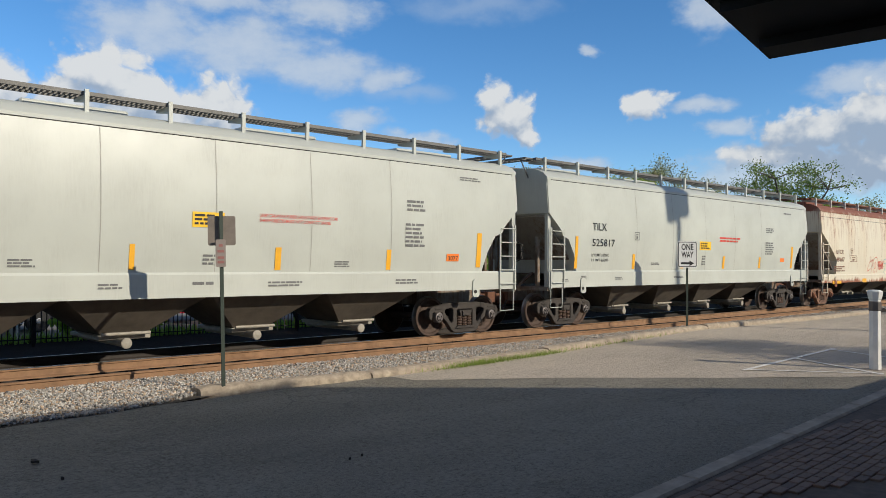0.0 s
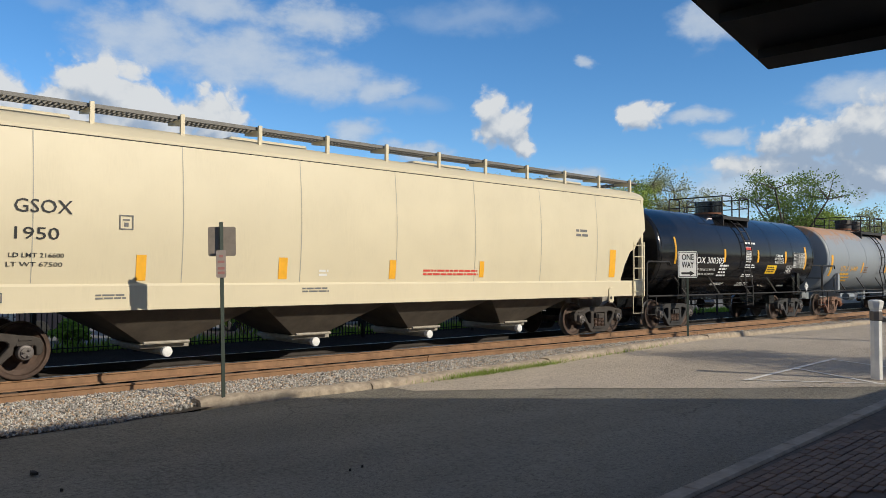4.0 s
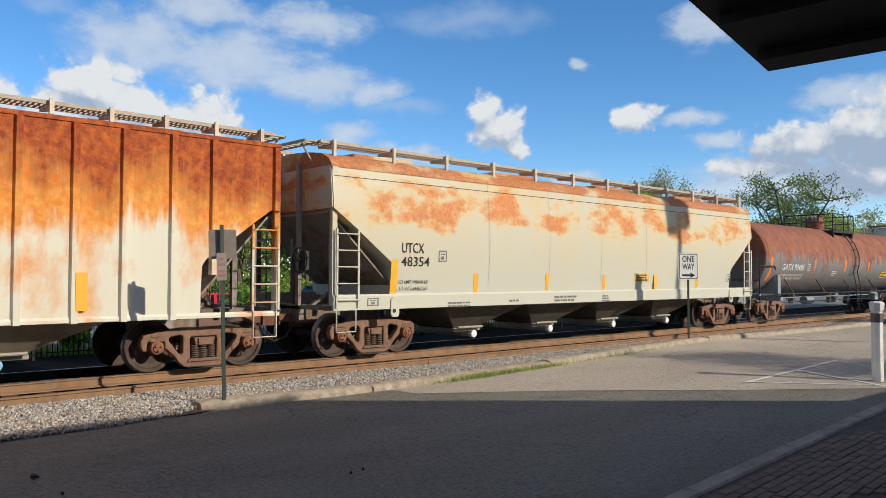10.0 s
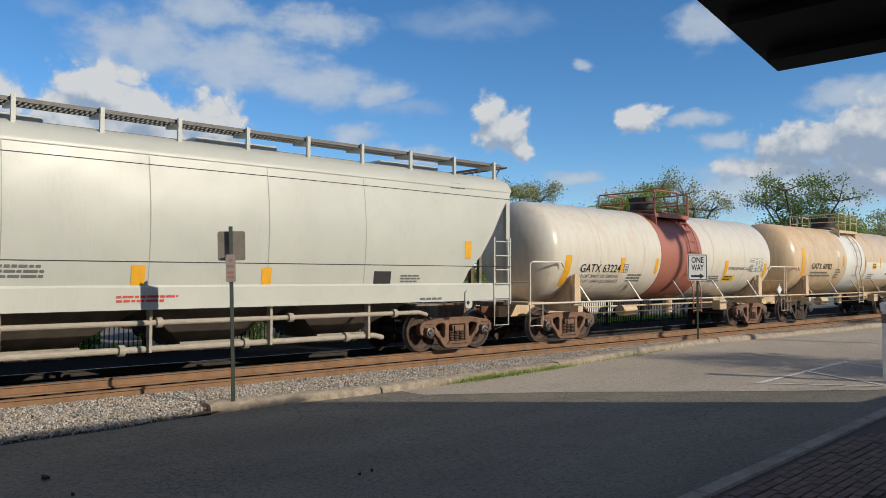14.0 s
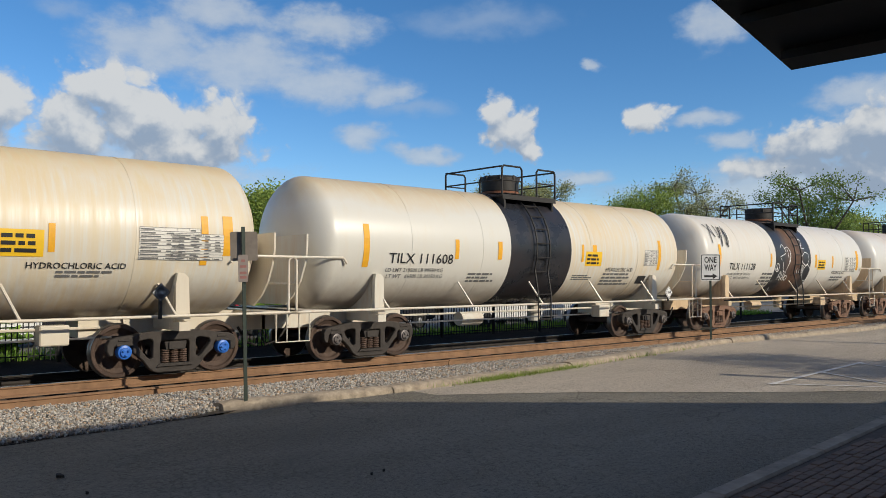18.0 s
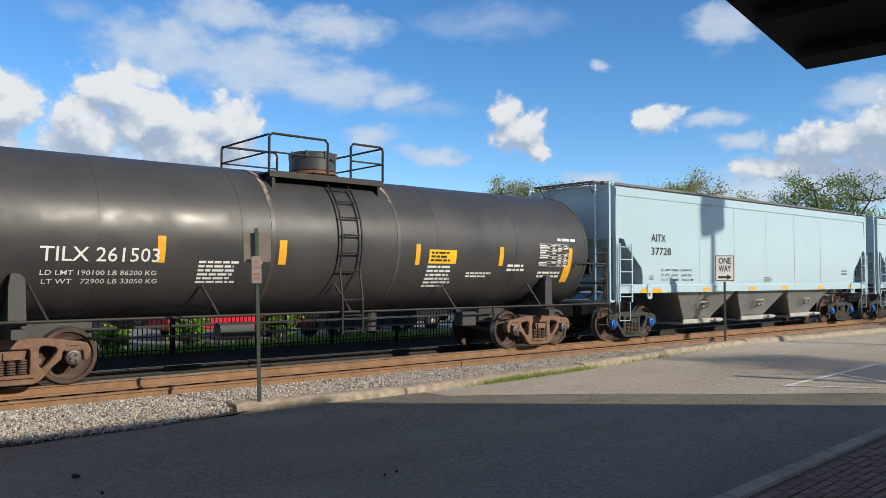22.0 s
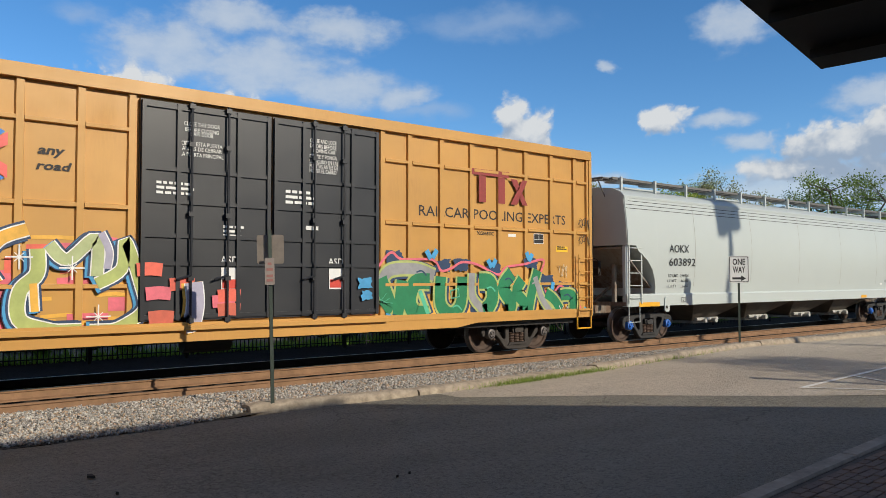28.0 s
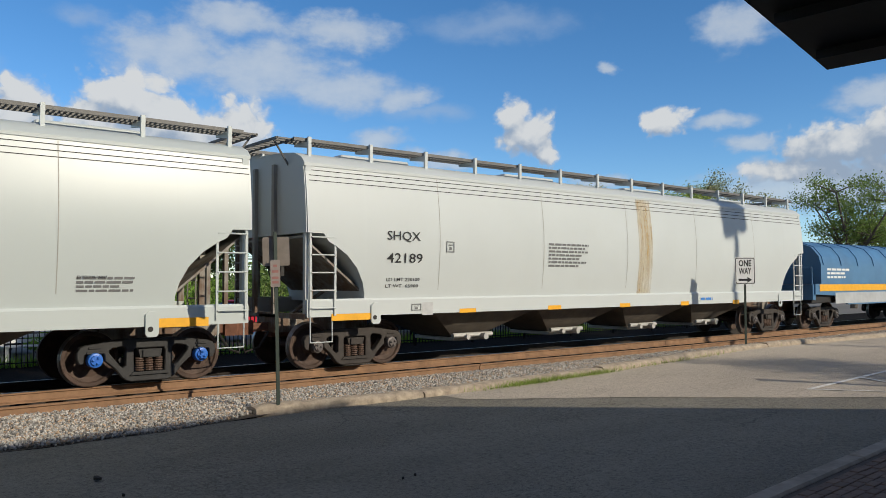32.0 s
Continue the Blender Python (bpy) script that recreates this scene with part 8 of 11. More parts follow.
outlined(b21, [
    ([(3.72, 2.21), (2.88, 2.14), (2.85, 1.00), (3.63, 0.96)], 0.42, "sky"),
    ([(4.04, 2.09), (4.08, 1.51), (4.12, 0.92)], 0.36, "sky"),
    ([(5.40, 2.11), (5.21, 1.50), (5.13, 0.90)], 0.34, "lime"),
    ([(5.69, 1.86), (5.91, 1.37), (6.07, 0.82)], 0.34, "grey"),
    ([(6.25, 0.75), (6.42, 1.99), (7.17, 2.15), (7.03, 1.68), (6.59, 1.55), (7.13, 0.85)], 0.30, "mint"),
    ([(7.69, 2.06), (7.64, 1.68), (7.60, 1.36)], 0.24, "yellow"),
    ([(7.59, 1.07), (7.59, 1.00), (7.58, 0.91)], 0.28, "yellow")], 0.060, RIMMED, 4)
scribbles(b21, ((-9.0, 2.9, 1.3, 1.1, SPRAY["grey"]),), -1.42, 0.062, 0.05)
# the second boxcar: a long bright piece and a green one
dash = random.Random(41)
for i in range(110):
    x, z = dash.uniform(-9.05, -2.75), dash.uniform(0.85, 2.45)
    wide = dash.uniform(0.25, 0.8)
    ribbon([(x, z), (x + wide * 0.5, z + dash.uniform(-0.03, 0.03)), (min(x + wide, -2.5), z)], dash.uniform(0.10, 0.26) if i % 3 else 0.06, -1.42, 0.004 + 0.00004 * i, SPRAY[("yellow", "coral", "pink")[i % 3]], b22, "sprayed_dash")
outlined(b22, [
    ([(-8.83, 1.76), (-8.84, 1.34), (-8.74, 1.02)], 0.36, "yellow"),
    ([(-8.97, 1.76), (-8.97, 1.34), (-8.82, 0.92), (-8.22, 0.74), (-7.67, 0.73), (-7.05, 0.78)], 0.16, "lilac"),
    ([(-6.9, 2.54), (-6.96, 2.18), (-7.53, 2.07), (-7.95, 1.94), (-8.04, 1.68), (-7.86, 1.32), (-7.37, 1.12), (-7.01, 0.79)], 0.27, "pale"),
    ([(-6.86, 2.48), (-6.9, 2.14), (-6.98, 1.83)], 0.20, "lime"),
    ([(-6.95, 0.83), (-6.72, 1.18), (-6.3, 1.23), (-6.17, 0.66)], 0.18, "lilac"),
    ([(-5.96, 2.47), (-6.03, 2.11), (-6.56, 1.89), (-6.85, 1.68), (-6.73, 1.43), (-6.26, 1.27)], 0.20, "yellow"),
    ([(-6.2, 1.95), (-6.15, 1.64), (-6.24, 1.33)], 0.16, "pale"),
    ([(-5.62, 2.53), (-5.64, 2.12), (-5.82, 1.84), (-5.79, 0.72)], 0.21, "lilac")], 0.062)
outlined(b22, [
    ([(-5.51, 2.16), (-4.94, 1.9), (-4.74, 1.59), (-4.98, 1.22), (-5.5, 1.13), (-5.66, 0.71)], 0.20, "lilac"),
    ([(-5.41, 1.41), (-4.89, 1.34), (-4.59, 1.13)], 0.18, "pale"),
    ([(-3.99, 2.5), (-4.36, 2.34), (-4.56, 2.01), (-4.4, 1.68)], 0.18, "yellow"),
    ([(-4.82, 2.16), (-4.65, 1.86), (-4.51, 1.23), (-4.49, 0.78)], 0.18, "pale"),
    ([(-3.85, 2.21), (-3.85, 1.83), (-4.08, 1.56), (-4.08, 1.14), (-3.73, 0.98), (-3.2, 0.87)], 0.20, "lime"),
    ([(-3.69, 2.28), (-3.42, 2.05), (-3.0, 2.39), (-2.98, 1.79)], 0.18, "pale"),
    ([(-2.98, 1.67), (-2.6, 1.91), (-2.54, 2.36), (-2.31, 1.71), (-2.23, 1.26), (-2.57, 0.99), (-3.08, 0.8)], 0.18, "lime"),
    ([(-2.93, 2.49), (-2.8, 2.19), (-2.83, 1.91)], 0.11, "lilac"),
    ([(-3.9, 1.68), (-3.87, 1.25)], 0.11, "yellow")], 0.0625)
for x, z in ((-8.25, 2.02), (-6.95, 2.08), (-6.28, 2.03), (-6.6, 1.25), (-5.75, 1.45), (-5.02, 1.72), (-5.25, 0.9), (-4.1, 2.08), (-3.35, 1.92), (-2.95, 1.15)):
    sparkle(b22, x, z, 0.19)
outlined(b22, [([(-1.41, 1.69), (-1.38, 1.25), (-1.53, 0.6)], 0.30, "lilac")], 0.118, ((0.08, "yellow", -0.03, 0), (0.04, "white", 0, 0), (0.0, "", 0, 0)))
for i, (xx, zz) in enumerate(((-2.15, 1.9), (-2.0, 1.5), (-1.95, 1.1), (-1.6, 1.65), (-0.85, 1.35), (-0.75, 1.2), (-0.75, 1.45))):
    ribbon([(xx - 0.22, zz), (xx, zz + 0.02), (xx + 0.2, zz)], 0.22, -1.42, 0.116 + 0.0002 * i, SPRAY[("coral", "pink", "red")[i % 3]], b22, "sprayed_dash")
# the green piece beside the doors
for i, (xx, zz) in enumerate(((2.88, 2.2), (4.2, 2.03), (4.75, 2.06), (5.72, 1.97), (6.94, 2.13), (7.52, 1.7), (8.1, 1.55), (8.2, 1.5), (4.95, 1.0), (5.6, 1.1))):
    blob(b22, xx, zz, 0.50, 0.30, SPRAY["navy"], 0.0580 + 0.0001 * i, 70 + i)
for i, (xx, zz) in enumerate(((2.81, 1.35), (5.2, 1.52), (5.61, 1.42), (4.87, 1.1), (6.76, 1.5), (6.24, 1.33), (7.05, 1.05), (8.31, 1.3), (3.95, 1.05), (4.26, 1.4), (5.75, 1.05), (3.15, 1.3))):
    blob(b22, xx, zz, 0.34, 0.55, SPRAY["yellow"], 0.0595 + 0.0001 * i, 120 + i)
ribbon(curve_through([(2.30, 1.02), (2.40, 1.36), (2.30, 1.65), (2.39, 1.88), (2.79, 2.29), (3.09, 2.16), (3.91, 2.16), (4.15, 1.93), (4.45, 1.99), (4.75, 2.12), (5.22, 2.07), (5.84, 1.85), (6.12, 2.02), (6.72, 2.1), (7.39, 2.21), (7.25, 1.8), (7.39, 1.47), (7.76, 1.45), (8.03, 1.57), (8.6, 1.17), (8.78, 0.95)]), 0.055, -1.42, 0.0612, SPRAY["pink"], b22, "sprayed_line")
LETTER = ((0.16, "navy", 0.03, -0.02), (0.10, "lime", 0, 0), (0.0, "", 0, 0))
outlined(b22, [
    ([(2.56, 1.70), (2.80, 1.93), (3.45, 1.96), (3.95, 1.82)], 0.24, "grey"),
    ([(2.53, 1.76), (2.64, 1.49), (2.74, 1.25), (2.62, 1.12)], 0.33, "green"),
    ([(3.08, 1.72), (3.02, 1.25), (2.97, 1.0)], 0.27, "green"),
    ([(3.82, 1.70), (3.42, 1.66), (3.28, 1.25), (3.50, 0.98), (3.79, 0.95)], 0.34, "green"),
    ([(3.55, 1.50), (3.67, 1.24), (3.78, 1.0)], 0.10, "mint"),
    ([(4.13, 1.80), (4.12, 1.22), (4.41, 0.98), (4.70, 1.20), (4.75, 1.80)], 0.29, "green"),
    ([(5.04, 1.88), (5.04, 1.38), (5.29, 1.10), (5.42, 0.9)], 0.18, "grey"),
    ([(5.25, 1.70), (5.60, 1.66), (5.66, 1.30), (5.45, 1.0), (5.50, 0.9)], 0.35, "green"),
    ([(6.30, 1.88), (6.0, 1.55), (6.26, 1.20), (6.15, 0.9)], 0.34, "green"),
    ([(6.63, 1.74), (6.44, 1.44), (6.72, 1.15), (6.62, 0.9)], 0.29, "green"),
    ([(7.16, 1.96), (6.96, 1.43), (6.82, 0.9)], 0.27, "green"),
    ([(7.07, 1.80), (7.31, 1.28), (7.62, 0.95)], 0.16, "grey"),
    ([(7.45, 1.40), (7.74, 1.24), (8.0, 0.95)], 0.25, "green"),
    ([(7.98, 1.34), (8.2, 1.36), (8.45, 1.30), (8.42, 0.95)], 0.27, "green")], 0.0625, LETTER, 5)
for i, (xx, zz) in enumerate(((3.60, 1.86), (2.95, 1.90), (4.60, 1.10), (6.20, 1.70), (7.10, 1.60), (5.62, 1.50), (8.25, 1.30))):
    ribbon(curve_through([(xx - 0.14, zz + 0.03), (xx, zz + 0.06), (xx + 0.13, zz - 0.04)]), 0.035, -1.42, 0.0730 + 0.0001 * i, SPRAY[("navy", "grey", "mint")[i % 3]], b22, "sprayed_line")
ribbon([(4.40, 1.49), (4.63, 1.54), (4.66, 1.36), (4.43, 1.32), (4.40, 1.49)], 0.03, -1.42, 0.0735, SPRAY["mint"], b22, "sprayed_line")
for i, x in enumerate((2.54, 2.62, 2.70)):
    ribbon([(x - 0.1, 1.42 - 0.08 * i), (x, 1.30 - 0.02 * i), (x + 0.14, 1.45 - 0.1 * i)], 0.012, -1.42, 0.0736 + 0.0002 * i, SPRAY["mint"], b22, "sprayed_line")
for i, (xx, zz, tilt) in enumerate(((3.79, 2.27, -0.06), (3.96, 2.29, 0.06), (5.58, 2.10, -0.06), (5.72, 2.11, 0.06), (6.82, 2.30, -0.04), (6.92, 2.26, 0.06), (2.71, 0.95, 0.02), (8.88, 0.93, 0.05), (7.69, 1.58, 0.02))):
    ribbon(curve_through([(xx - tilt, zz - 0.09), (xx, zz), (xx + tilt, zz + 0.09)]), 0.12, -1.42, 0.0740 + 0.0001 * i, SPRAY["sky"], b22, "sprayed_leaf")
blob(b22, 2.12, 1.66, 0.36, 0.24, SPRAY["sky"], 0.125, 97)
blob(b22, 2.16, 1.42, 0.28, 0.22, SPRAY["sky"], 0.126, 98)
ribbon([(7.93, 1.09), (8.0, 0.94), (8.07, 1.08), (8.14, 0.93), (8.2, 1.08), (8.3, 0.94)], 0.022, -1.42, 0.0752, SPRAY["white"], b22, "sprayed_line")
scribbles(b22, ((8.66, 2.98, 0.46, 0.32, M_BLACKPAINT), (8.66, 2.58, 0.46, 0.28, M_BLACKPAINT)), -1.42, 0.075, 0.016)
scribbles(b22, ((7.95, 1.75, 0.35, 0.35, SPRAY["tan"]),), -1.42, 0.04, 0.014)
write(b22, "XGH6TC", 5.24, 2.75, 0.085, M_BLACKPAINT, -1.42, 0.54)
patch(b22, 7.10, 7.44, 2.60, 2.85, M_WHITEPAINT, -1.42, name="stencil_panel")
patch(b22, 7.115, 7.425, 2.615, 2.70, M_BLACKPAINT, -1.42, lift=0.012, name="stencil_panel")
patch(b22, 7.115, 7.27, 2.71, 2.835, M_BLACKPAINT, -1.42, lift=0.012, name="stencil_panel")
patch(b22, 7.285, 7.425, 2.71, 2.835, M_BLACKPAINT, -1.42, lift=0.012, name="stencil_panel")
patch(b22, 7.90, 8.32, 2.42, 2.56, M_YELLOW2, -1.42, name="label")
bars(b22, 7.93, 2.53, 0.36, 2, 0.05, M_BLACKPAINT, -1.425, 433)
patch(b22, 6.24, 6.49, 2.74, 2.81, M_WHITEPAINT, -1.42, name="sticker")
for cx in (-0.9, 1.3):
    patch(b22, cx, cx + 0.30, 1.55, 1.95, M_WHITEPAINT, -1.505, name="sticker")
    patch(b22, cx + 0.02, cx + 0.28, 1.58, 1.74, M_REDPAINT, -1.51, name="sticker")
    write(b22, "ASD", cx - 0.02, 2.02, 0.13, M_WHITEPAINT, -1.505, 0.34)
patch(h1, -0.46, 0.15, 2.34, 2.61, M_YELLOW2, (0.1,))
bars(h1, -0.42, 2.53, 0.51, 3, 0.072, M_BLACKPAINT, (0.1,), 1, 0.014)
patch(h1, -1.54, -1.45, 1.59, 2.02, M_YELLOW, (0.1,))
patch(h1, 1.22, 1.35, 1.58, 2.01, M_YELLOW, (0.1,))
patch(h1, 3.93, 4.05, 1.58, 2.01, M_YELLOW, (0.1,))
patch(h1, 6.65, 6.80, 1.63, 2.44, M_YELLOW, (0.1,))
write(h1, "LINED CAR-WEAR RUBBER SHOES WHEN ENTERING CAR", 0.86, 2.57, 0.063, M_REDPAINT, (0.1,), 1.77)
write(h1, "SHARP OBJECTS MUST NOT CONTACT LINING", 0.86, 2.48, 0.063, M_REDPAINT, (0.1,), 1.60)
bars(h1, 4.47, 3.05, 0.63, 3, 0.091, M_GREYPAINT, (0.1,), 8)
bars(h1, 4.43, 2.54, 0.64, 6, 0.091, M_GREYPAINT, (0.1,), 9)
patch(h1, 5.68, 6.07, 1.77, 1.94, M_ORANGE, (0.1,))
write(h1, "3077", 5.73, 1.79, 0.103, M_BLACKPAINT, (0.1,), 0.31)
bars(h1, -3.36, 1.73, 0.41, 3, 0.048, M_GREYPAINT, (0.1,), 12)
bars(h1, -2.04, 1.33, 0.41, 2, 0.055, M_GREYPAINT, -1.590, 13)
bars(h1, -0.43, 1.32, 0.54, 1, 0.100, M_GREYPAINT, -1.590, 14)
bars(h1, 1.07, 1.33, 0.76, 2, 0.059, M_GREYPAINT, -1.590, 15)
bars(h1, 4.18, 1.34, 0.73, 2, 0.062, M_GREYPAINT, -1.590, 16)
bars(h1, 2.59, 1.73, 0.42, 3, 0.046, M_GREYPAINT, (0.1,), 17)
bars(h1, 6.12, 3.71, 0.81, 2, 0.053, M_GREYPAINT, (0.1,), 18)
bars(h1, -0.24, 1.82, 0.26, 3, 0.070, M_GREYPAINT, (0.1,), 19)
write(h2, "TILX", -6.22, 2.66, 0.205, M_BLACKPAINT, (0.1,), 0.65)
write(h2, "525817", -6.23, 2.22, 0.205, M_BLACKPAINT, (0.1,), 1.06)
write(h2, "LD LMT 220800", -6.25, 1.94, 0.074, M_BLACKPAINT, (0.1,), 0.82)
write(h2, "LT WT 65200", -6.25, 1.80, 0.074, M_BLACKPAINT, (0.1,), 0.80)
patch(h2, -6.99, -6.87, 1.60, 2.47, M_YELLOW, (0.1,))
patch(h2, -4.24, -4.11, 1.59, 2.02, M_YELLOW, (0.1,))
patch(h2, -1.52, -1.37, 1.60, 2.02, M_YELLOW, (0.1,))
patch(h2, 1.17, 1.31, 1.59, 2.01, M_YELLOW, (0.1,))
patch(h2, 3.85, 3.98, 1.60, 2.00, M_YELLOW, (0.1,))
patch(h2, 6.54, 6.69, 1.60, 2.42, M_YELLOW, (0.1,))
patch(h2, -0.41, 0.32, 2.20, 2.48, M_YELLOW2, (0.1,))
bars(h2, -0.35, 2.39, 0.61, 3, 0.072, M_BLACKPAINT, (0.1,), 31, 0.014)
frame_mark(h2, -4.17, 2.43, 0.24, 0.24, M_GREYPAINT, (0.1,))
bars(h2, 0.90, 2.60, 1.71, 2, 0.099, M_REDPAINT, (0.1,), 33)
bars(h2, 4.39, 3.04, 0.69, 3, 0.069, M_GREYPAINT, (0.1,), 34)
bars(h2, 4.33, 2.51, 0.73, 6, 0.081, M_GREYPAINT, (0.1,), 35)
patch(h2, 5.61, 5.96, 1.84, 1.98, M_ORANGE, (0.1,))
bars(h2, -7.52, 1.30, 0.29, 2, 0.044, M_GREYPAINT, -1.590, 37)
frame_mark(h2, -6.71, 1.27, 0.23, 0.13, M_GREYPAINT, -1.590)
bars(h2, -5.10, 1.33, 0.41, 2, 0.045, M_GREYPAINT, -1.590, 39)
bars(h2, -1.96, 1.34, 0.64, 2, 0.040, M_GREYPAINT, -1.590, 40)
bars(h2, -3.25, 1.75, 0.54, 2, 0.049, M_GREYPAINT, (0.1,), 41)
bars(h2, -0.23, 1.97, 0.29, 4, 0.086, M_GREYPAINT, (0.1,), 42)
bars(h2, 6.02, 3.66, 0.87, 1, 0.093, M_GREYPAINT, (0.1,), 43)
write(h3, "UTCX", -7.50, 2.21, 0.182, M_RUSTLETTER, (0.09,), 0.84)
write(h3, "48107", -7.46, 1.88, 0.192, M_RUSTLETTER, (0.09,), 0.93)
bars(h3, -7.61, 1.64, 1.23, 3, 0.090, M_RUSTLETTER, (0.09,), 46)
frame_mark(h3, -5.86, 2.22, 0.26, 0.24, M_RUSTLETTER, (0.09,))
frame_mark(h3, -5.88, 1.88, 0.75, 0.28, M_RUSTLETTER, (0.09,))
patch(h3, -0.25, 0.01, 2.23, 3.01, M_LOGOBLUE, (0.09,))
patch(h3, 0.11, 0.32, 2.24, 3.03, M_LOGOBLUE, (0.09,))
patch(h3, 0.42, 0.82, 2.24, 3.05, M_LOGOBLUE, (0.09,))
patch(h3, -0.25, 0.82, 2.91, 3.03, M_LOGOBLUE, (0.09,), 0.01)
patch(h3, 0.05, 0.67, 2.49, 2.60, M_LOGOBLUE, (0.09,), 0.01)
patch(h3, 1.10, 1.28, 2.43, 2.83, M_LOGOBLUE, (0.09,))
patch(h3, 1.37, 1.55, 2.44, 2.84, M_LOGOBLUE, (0.09,))
patch(h3, 1.73, 1.87, 2.45, 2.86, M_LOGOBLUE, (0.09,))
patch(h3, 1.98, 2.24, 2.45, 2.87, M_LOGOBLUE, (0.09,))
patch(h3, 2.33, 2.43, 2.46, 2.88, M_LOGOBLUE, (0.09,))
patch(h3, 2.52, 2.72, 2.47, 2.89, M_LOGOBLUE, (0.09,))
patch(h3, 1.19, 1.46, 2.61, 2.68, M_LOGOBLUE, (0.09,), 0.01)
patch(h3, -7.83, -6.88, 0.94, 1.06, M_YELLOW, -1.587)
patch(h3, -4.42, -3.92, 0.96, 1.13, M_YELLOW, -1.587)
patch(h3, -0.92, -0.30, 0.95, 1.10, M_YELLOW, -1.587)
patch(h3, 2.97, 3.39, 0.94, 1.07, M_YELLOW, -1.587)
patch(h3, 6.39, 6.85, 0.94, 1.10, M_YELLOW, -1.587)
write(h3, "SILICA", 7.10, 2.37, 0.090, M_BLACKPAINT, (0.09,), 0.49)
write(h3, "PRODUCTS", 7.00, 2.21, 0.090, M_BLACKPAINT, (0.09,), 0.66)
bars(h3, 6.98, 1.86, 0.79, 6, 0.077, M_RUSTLETTER, (0.09,), 68)
bars(h3, 6.96, 1.12, 0.58, 3, 0.060, M_RUSTLETTER, -1.587, 69)
write(h3, "THR", -2.44, 1.55, 0.327, M_REDPAINT, (0.09,), 0.73)
write(h3, "TEAM", 2.29, 1.67, 0.208, M_REDPAINT, (0.09,), 0.73)
write(h4, "GSOX", -7.48, 2.64, 0.210, M_BLACKPAINT, (0.1,), 0.84)
write(h4, "1950", -7.47, 2.23, 0.187, M_BLACKPAINT, (0.1,), 0.64)
write(h4, "LD LMT 216600", -7.54, 1.95, 0.070, M_BLACKPAINT, (0.1,), 0.79)
write(h4, "LT WT 67500", -7.57, 1.81, 0.070, M_BLACKPAINT, (0.1,), 0.80)
patch(h4, -8.11, -7.94, 1.60, 2.45, M_YELLOW, (0.1,))
patch(h4, -5.61, -5.44, 1.59, 2.02, M_YELLOW, (0.1,))
patch(h4, -2.89, -2.70, 1.61, 2.02, M_YELLOW, (0.1,))
patch(h4, -0.18, -0.00, 1.61, 2.01, M_YELLOW, (0.1,))
patch(h4, 2.57, 2.72, 1.64, 2.02, M_YELLOW, (0.1,))
patch(h4, 7.81, 8.09, 1.64, 2.42, M_YELLOW, (0.1,))
frame_mark(h4, -5.91, 2.43, 0.23, 0.24, M_GREYPAINT, (0.1,))
bars(h4, 0.79, 1.77, 1.86, 2, 0.081, M_REDPAINT, (0.1,), 84)
frame_mark(h4, -7.84, 1.26, 0.23, 0.15, M_GREYPAINT, -1.590)
bars(h4, -8.61, 1.32, 0.17, 2, 0.083, M_GREYPAINT, -1.590, 86)
bars(h4, -6.26, 1.34, 0.62, 2, 0.050, M_GREYPAINT, -1.590, 87)
bars(h4, 6.25, 2.87, 0.62, 2, 0.121, M_GREYPAINT, (0.1,), 88)
bars(h4, -1.97, 1.75, 0.31, 2, 0.079, M_WHITEPAINT, (0.1,), 89)
bars(h4, -2.36, 1.41, 0.77, 2, 0.057, M_GREYPAINT, -1.590, 90)
write(t5, "CAOX 300303", -4.12, 2.10, 0.215, M_WHITEPAINT, (2.46, 1.46), 2.36)
write(t5, "LD LMT  202 700 LB  91 950 KG", -4.02, 1.85, 0.077, M_WHITEPAINT, (2.46, 1.46), 1.80)
write(t5, "LT WT   60 300 LB  27 350 KG", -4.01, 1.68, 0.082, M_WHITEPAINT, (2.46, 1.46), 1.80)
patch(t5, -1.75, -1.63, 2.15, 2.61, M_YELLOW, (2.46, 1.46))
patch(t5, 0.74, 0.87, 2.18, 2.63, M_YELLOW, (2.46, 1.46))
patch(t5, 3.06, 3.19, 2.17, 2.62, M_YELLOW, (2.46, 1.46))
patch(t5, 4.88, 5.03, 1.94, 2.85, M_YELLOW, (2.46, 1.46))
patch(t5, -4.96, -4.85, 2.06, 2.93, M_YELLOW, (2.46, 1.46))
patch(t5, 1.63, 2.45, 1.75, 2.08, M_YELLOW2, (2.46, 1.46))
bars(t5, 1.70, 1.98, 0.69, 3, 0.088, M_BLACKPAINT, (2.46, 1.46), 100, 0.014)
patch(t5, -0.17, 0.32, 2.17, 2.73, M_WHITEPAINT, (2.46, 1.46))
patch(t5, -0.13, 0.29, 2.60, 2.71, M_REDPAINT, (2.46, 1.46), 0.011)
bars(t5, -0.11, 2.52, 0.38, 6, 0.060, M_GREYPAINT, (2.46, 1.46), 103, 0.014)
write(t5, "SODIUM", 2.25, 2.40, 0.096, M_WHITEPAINT, (2.46, 1.46), 0.57)
write(t5, "HYDROXIDE", 2.15, 2.28, 0.096, M_WHITEPAINT, (2.46, 1.46), 0.77)
write(t5, "SOLUTION", 2.20, 2.16, 0.097, M_WHITEPAINT, (2.46, 1.46), 0.75)
data_table(t5, 3.83, 2.00, 1.07, 0.59, True, (2.46, 1.46))
frame_mark(t5, 3.32, 1.77, 0.27, 0.31, M_WHITEPAINT, (2.46, 1.46))
frame_mark(t5, 3.56, 1.77, 0.24, 0.31, M_WHITEPAINT, (2.46, 1.46))
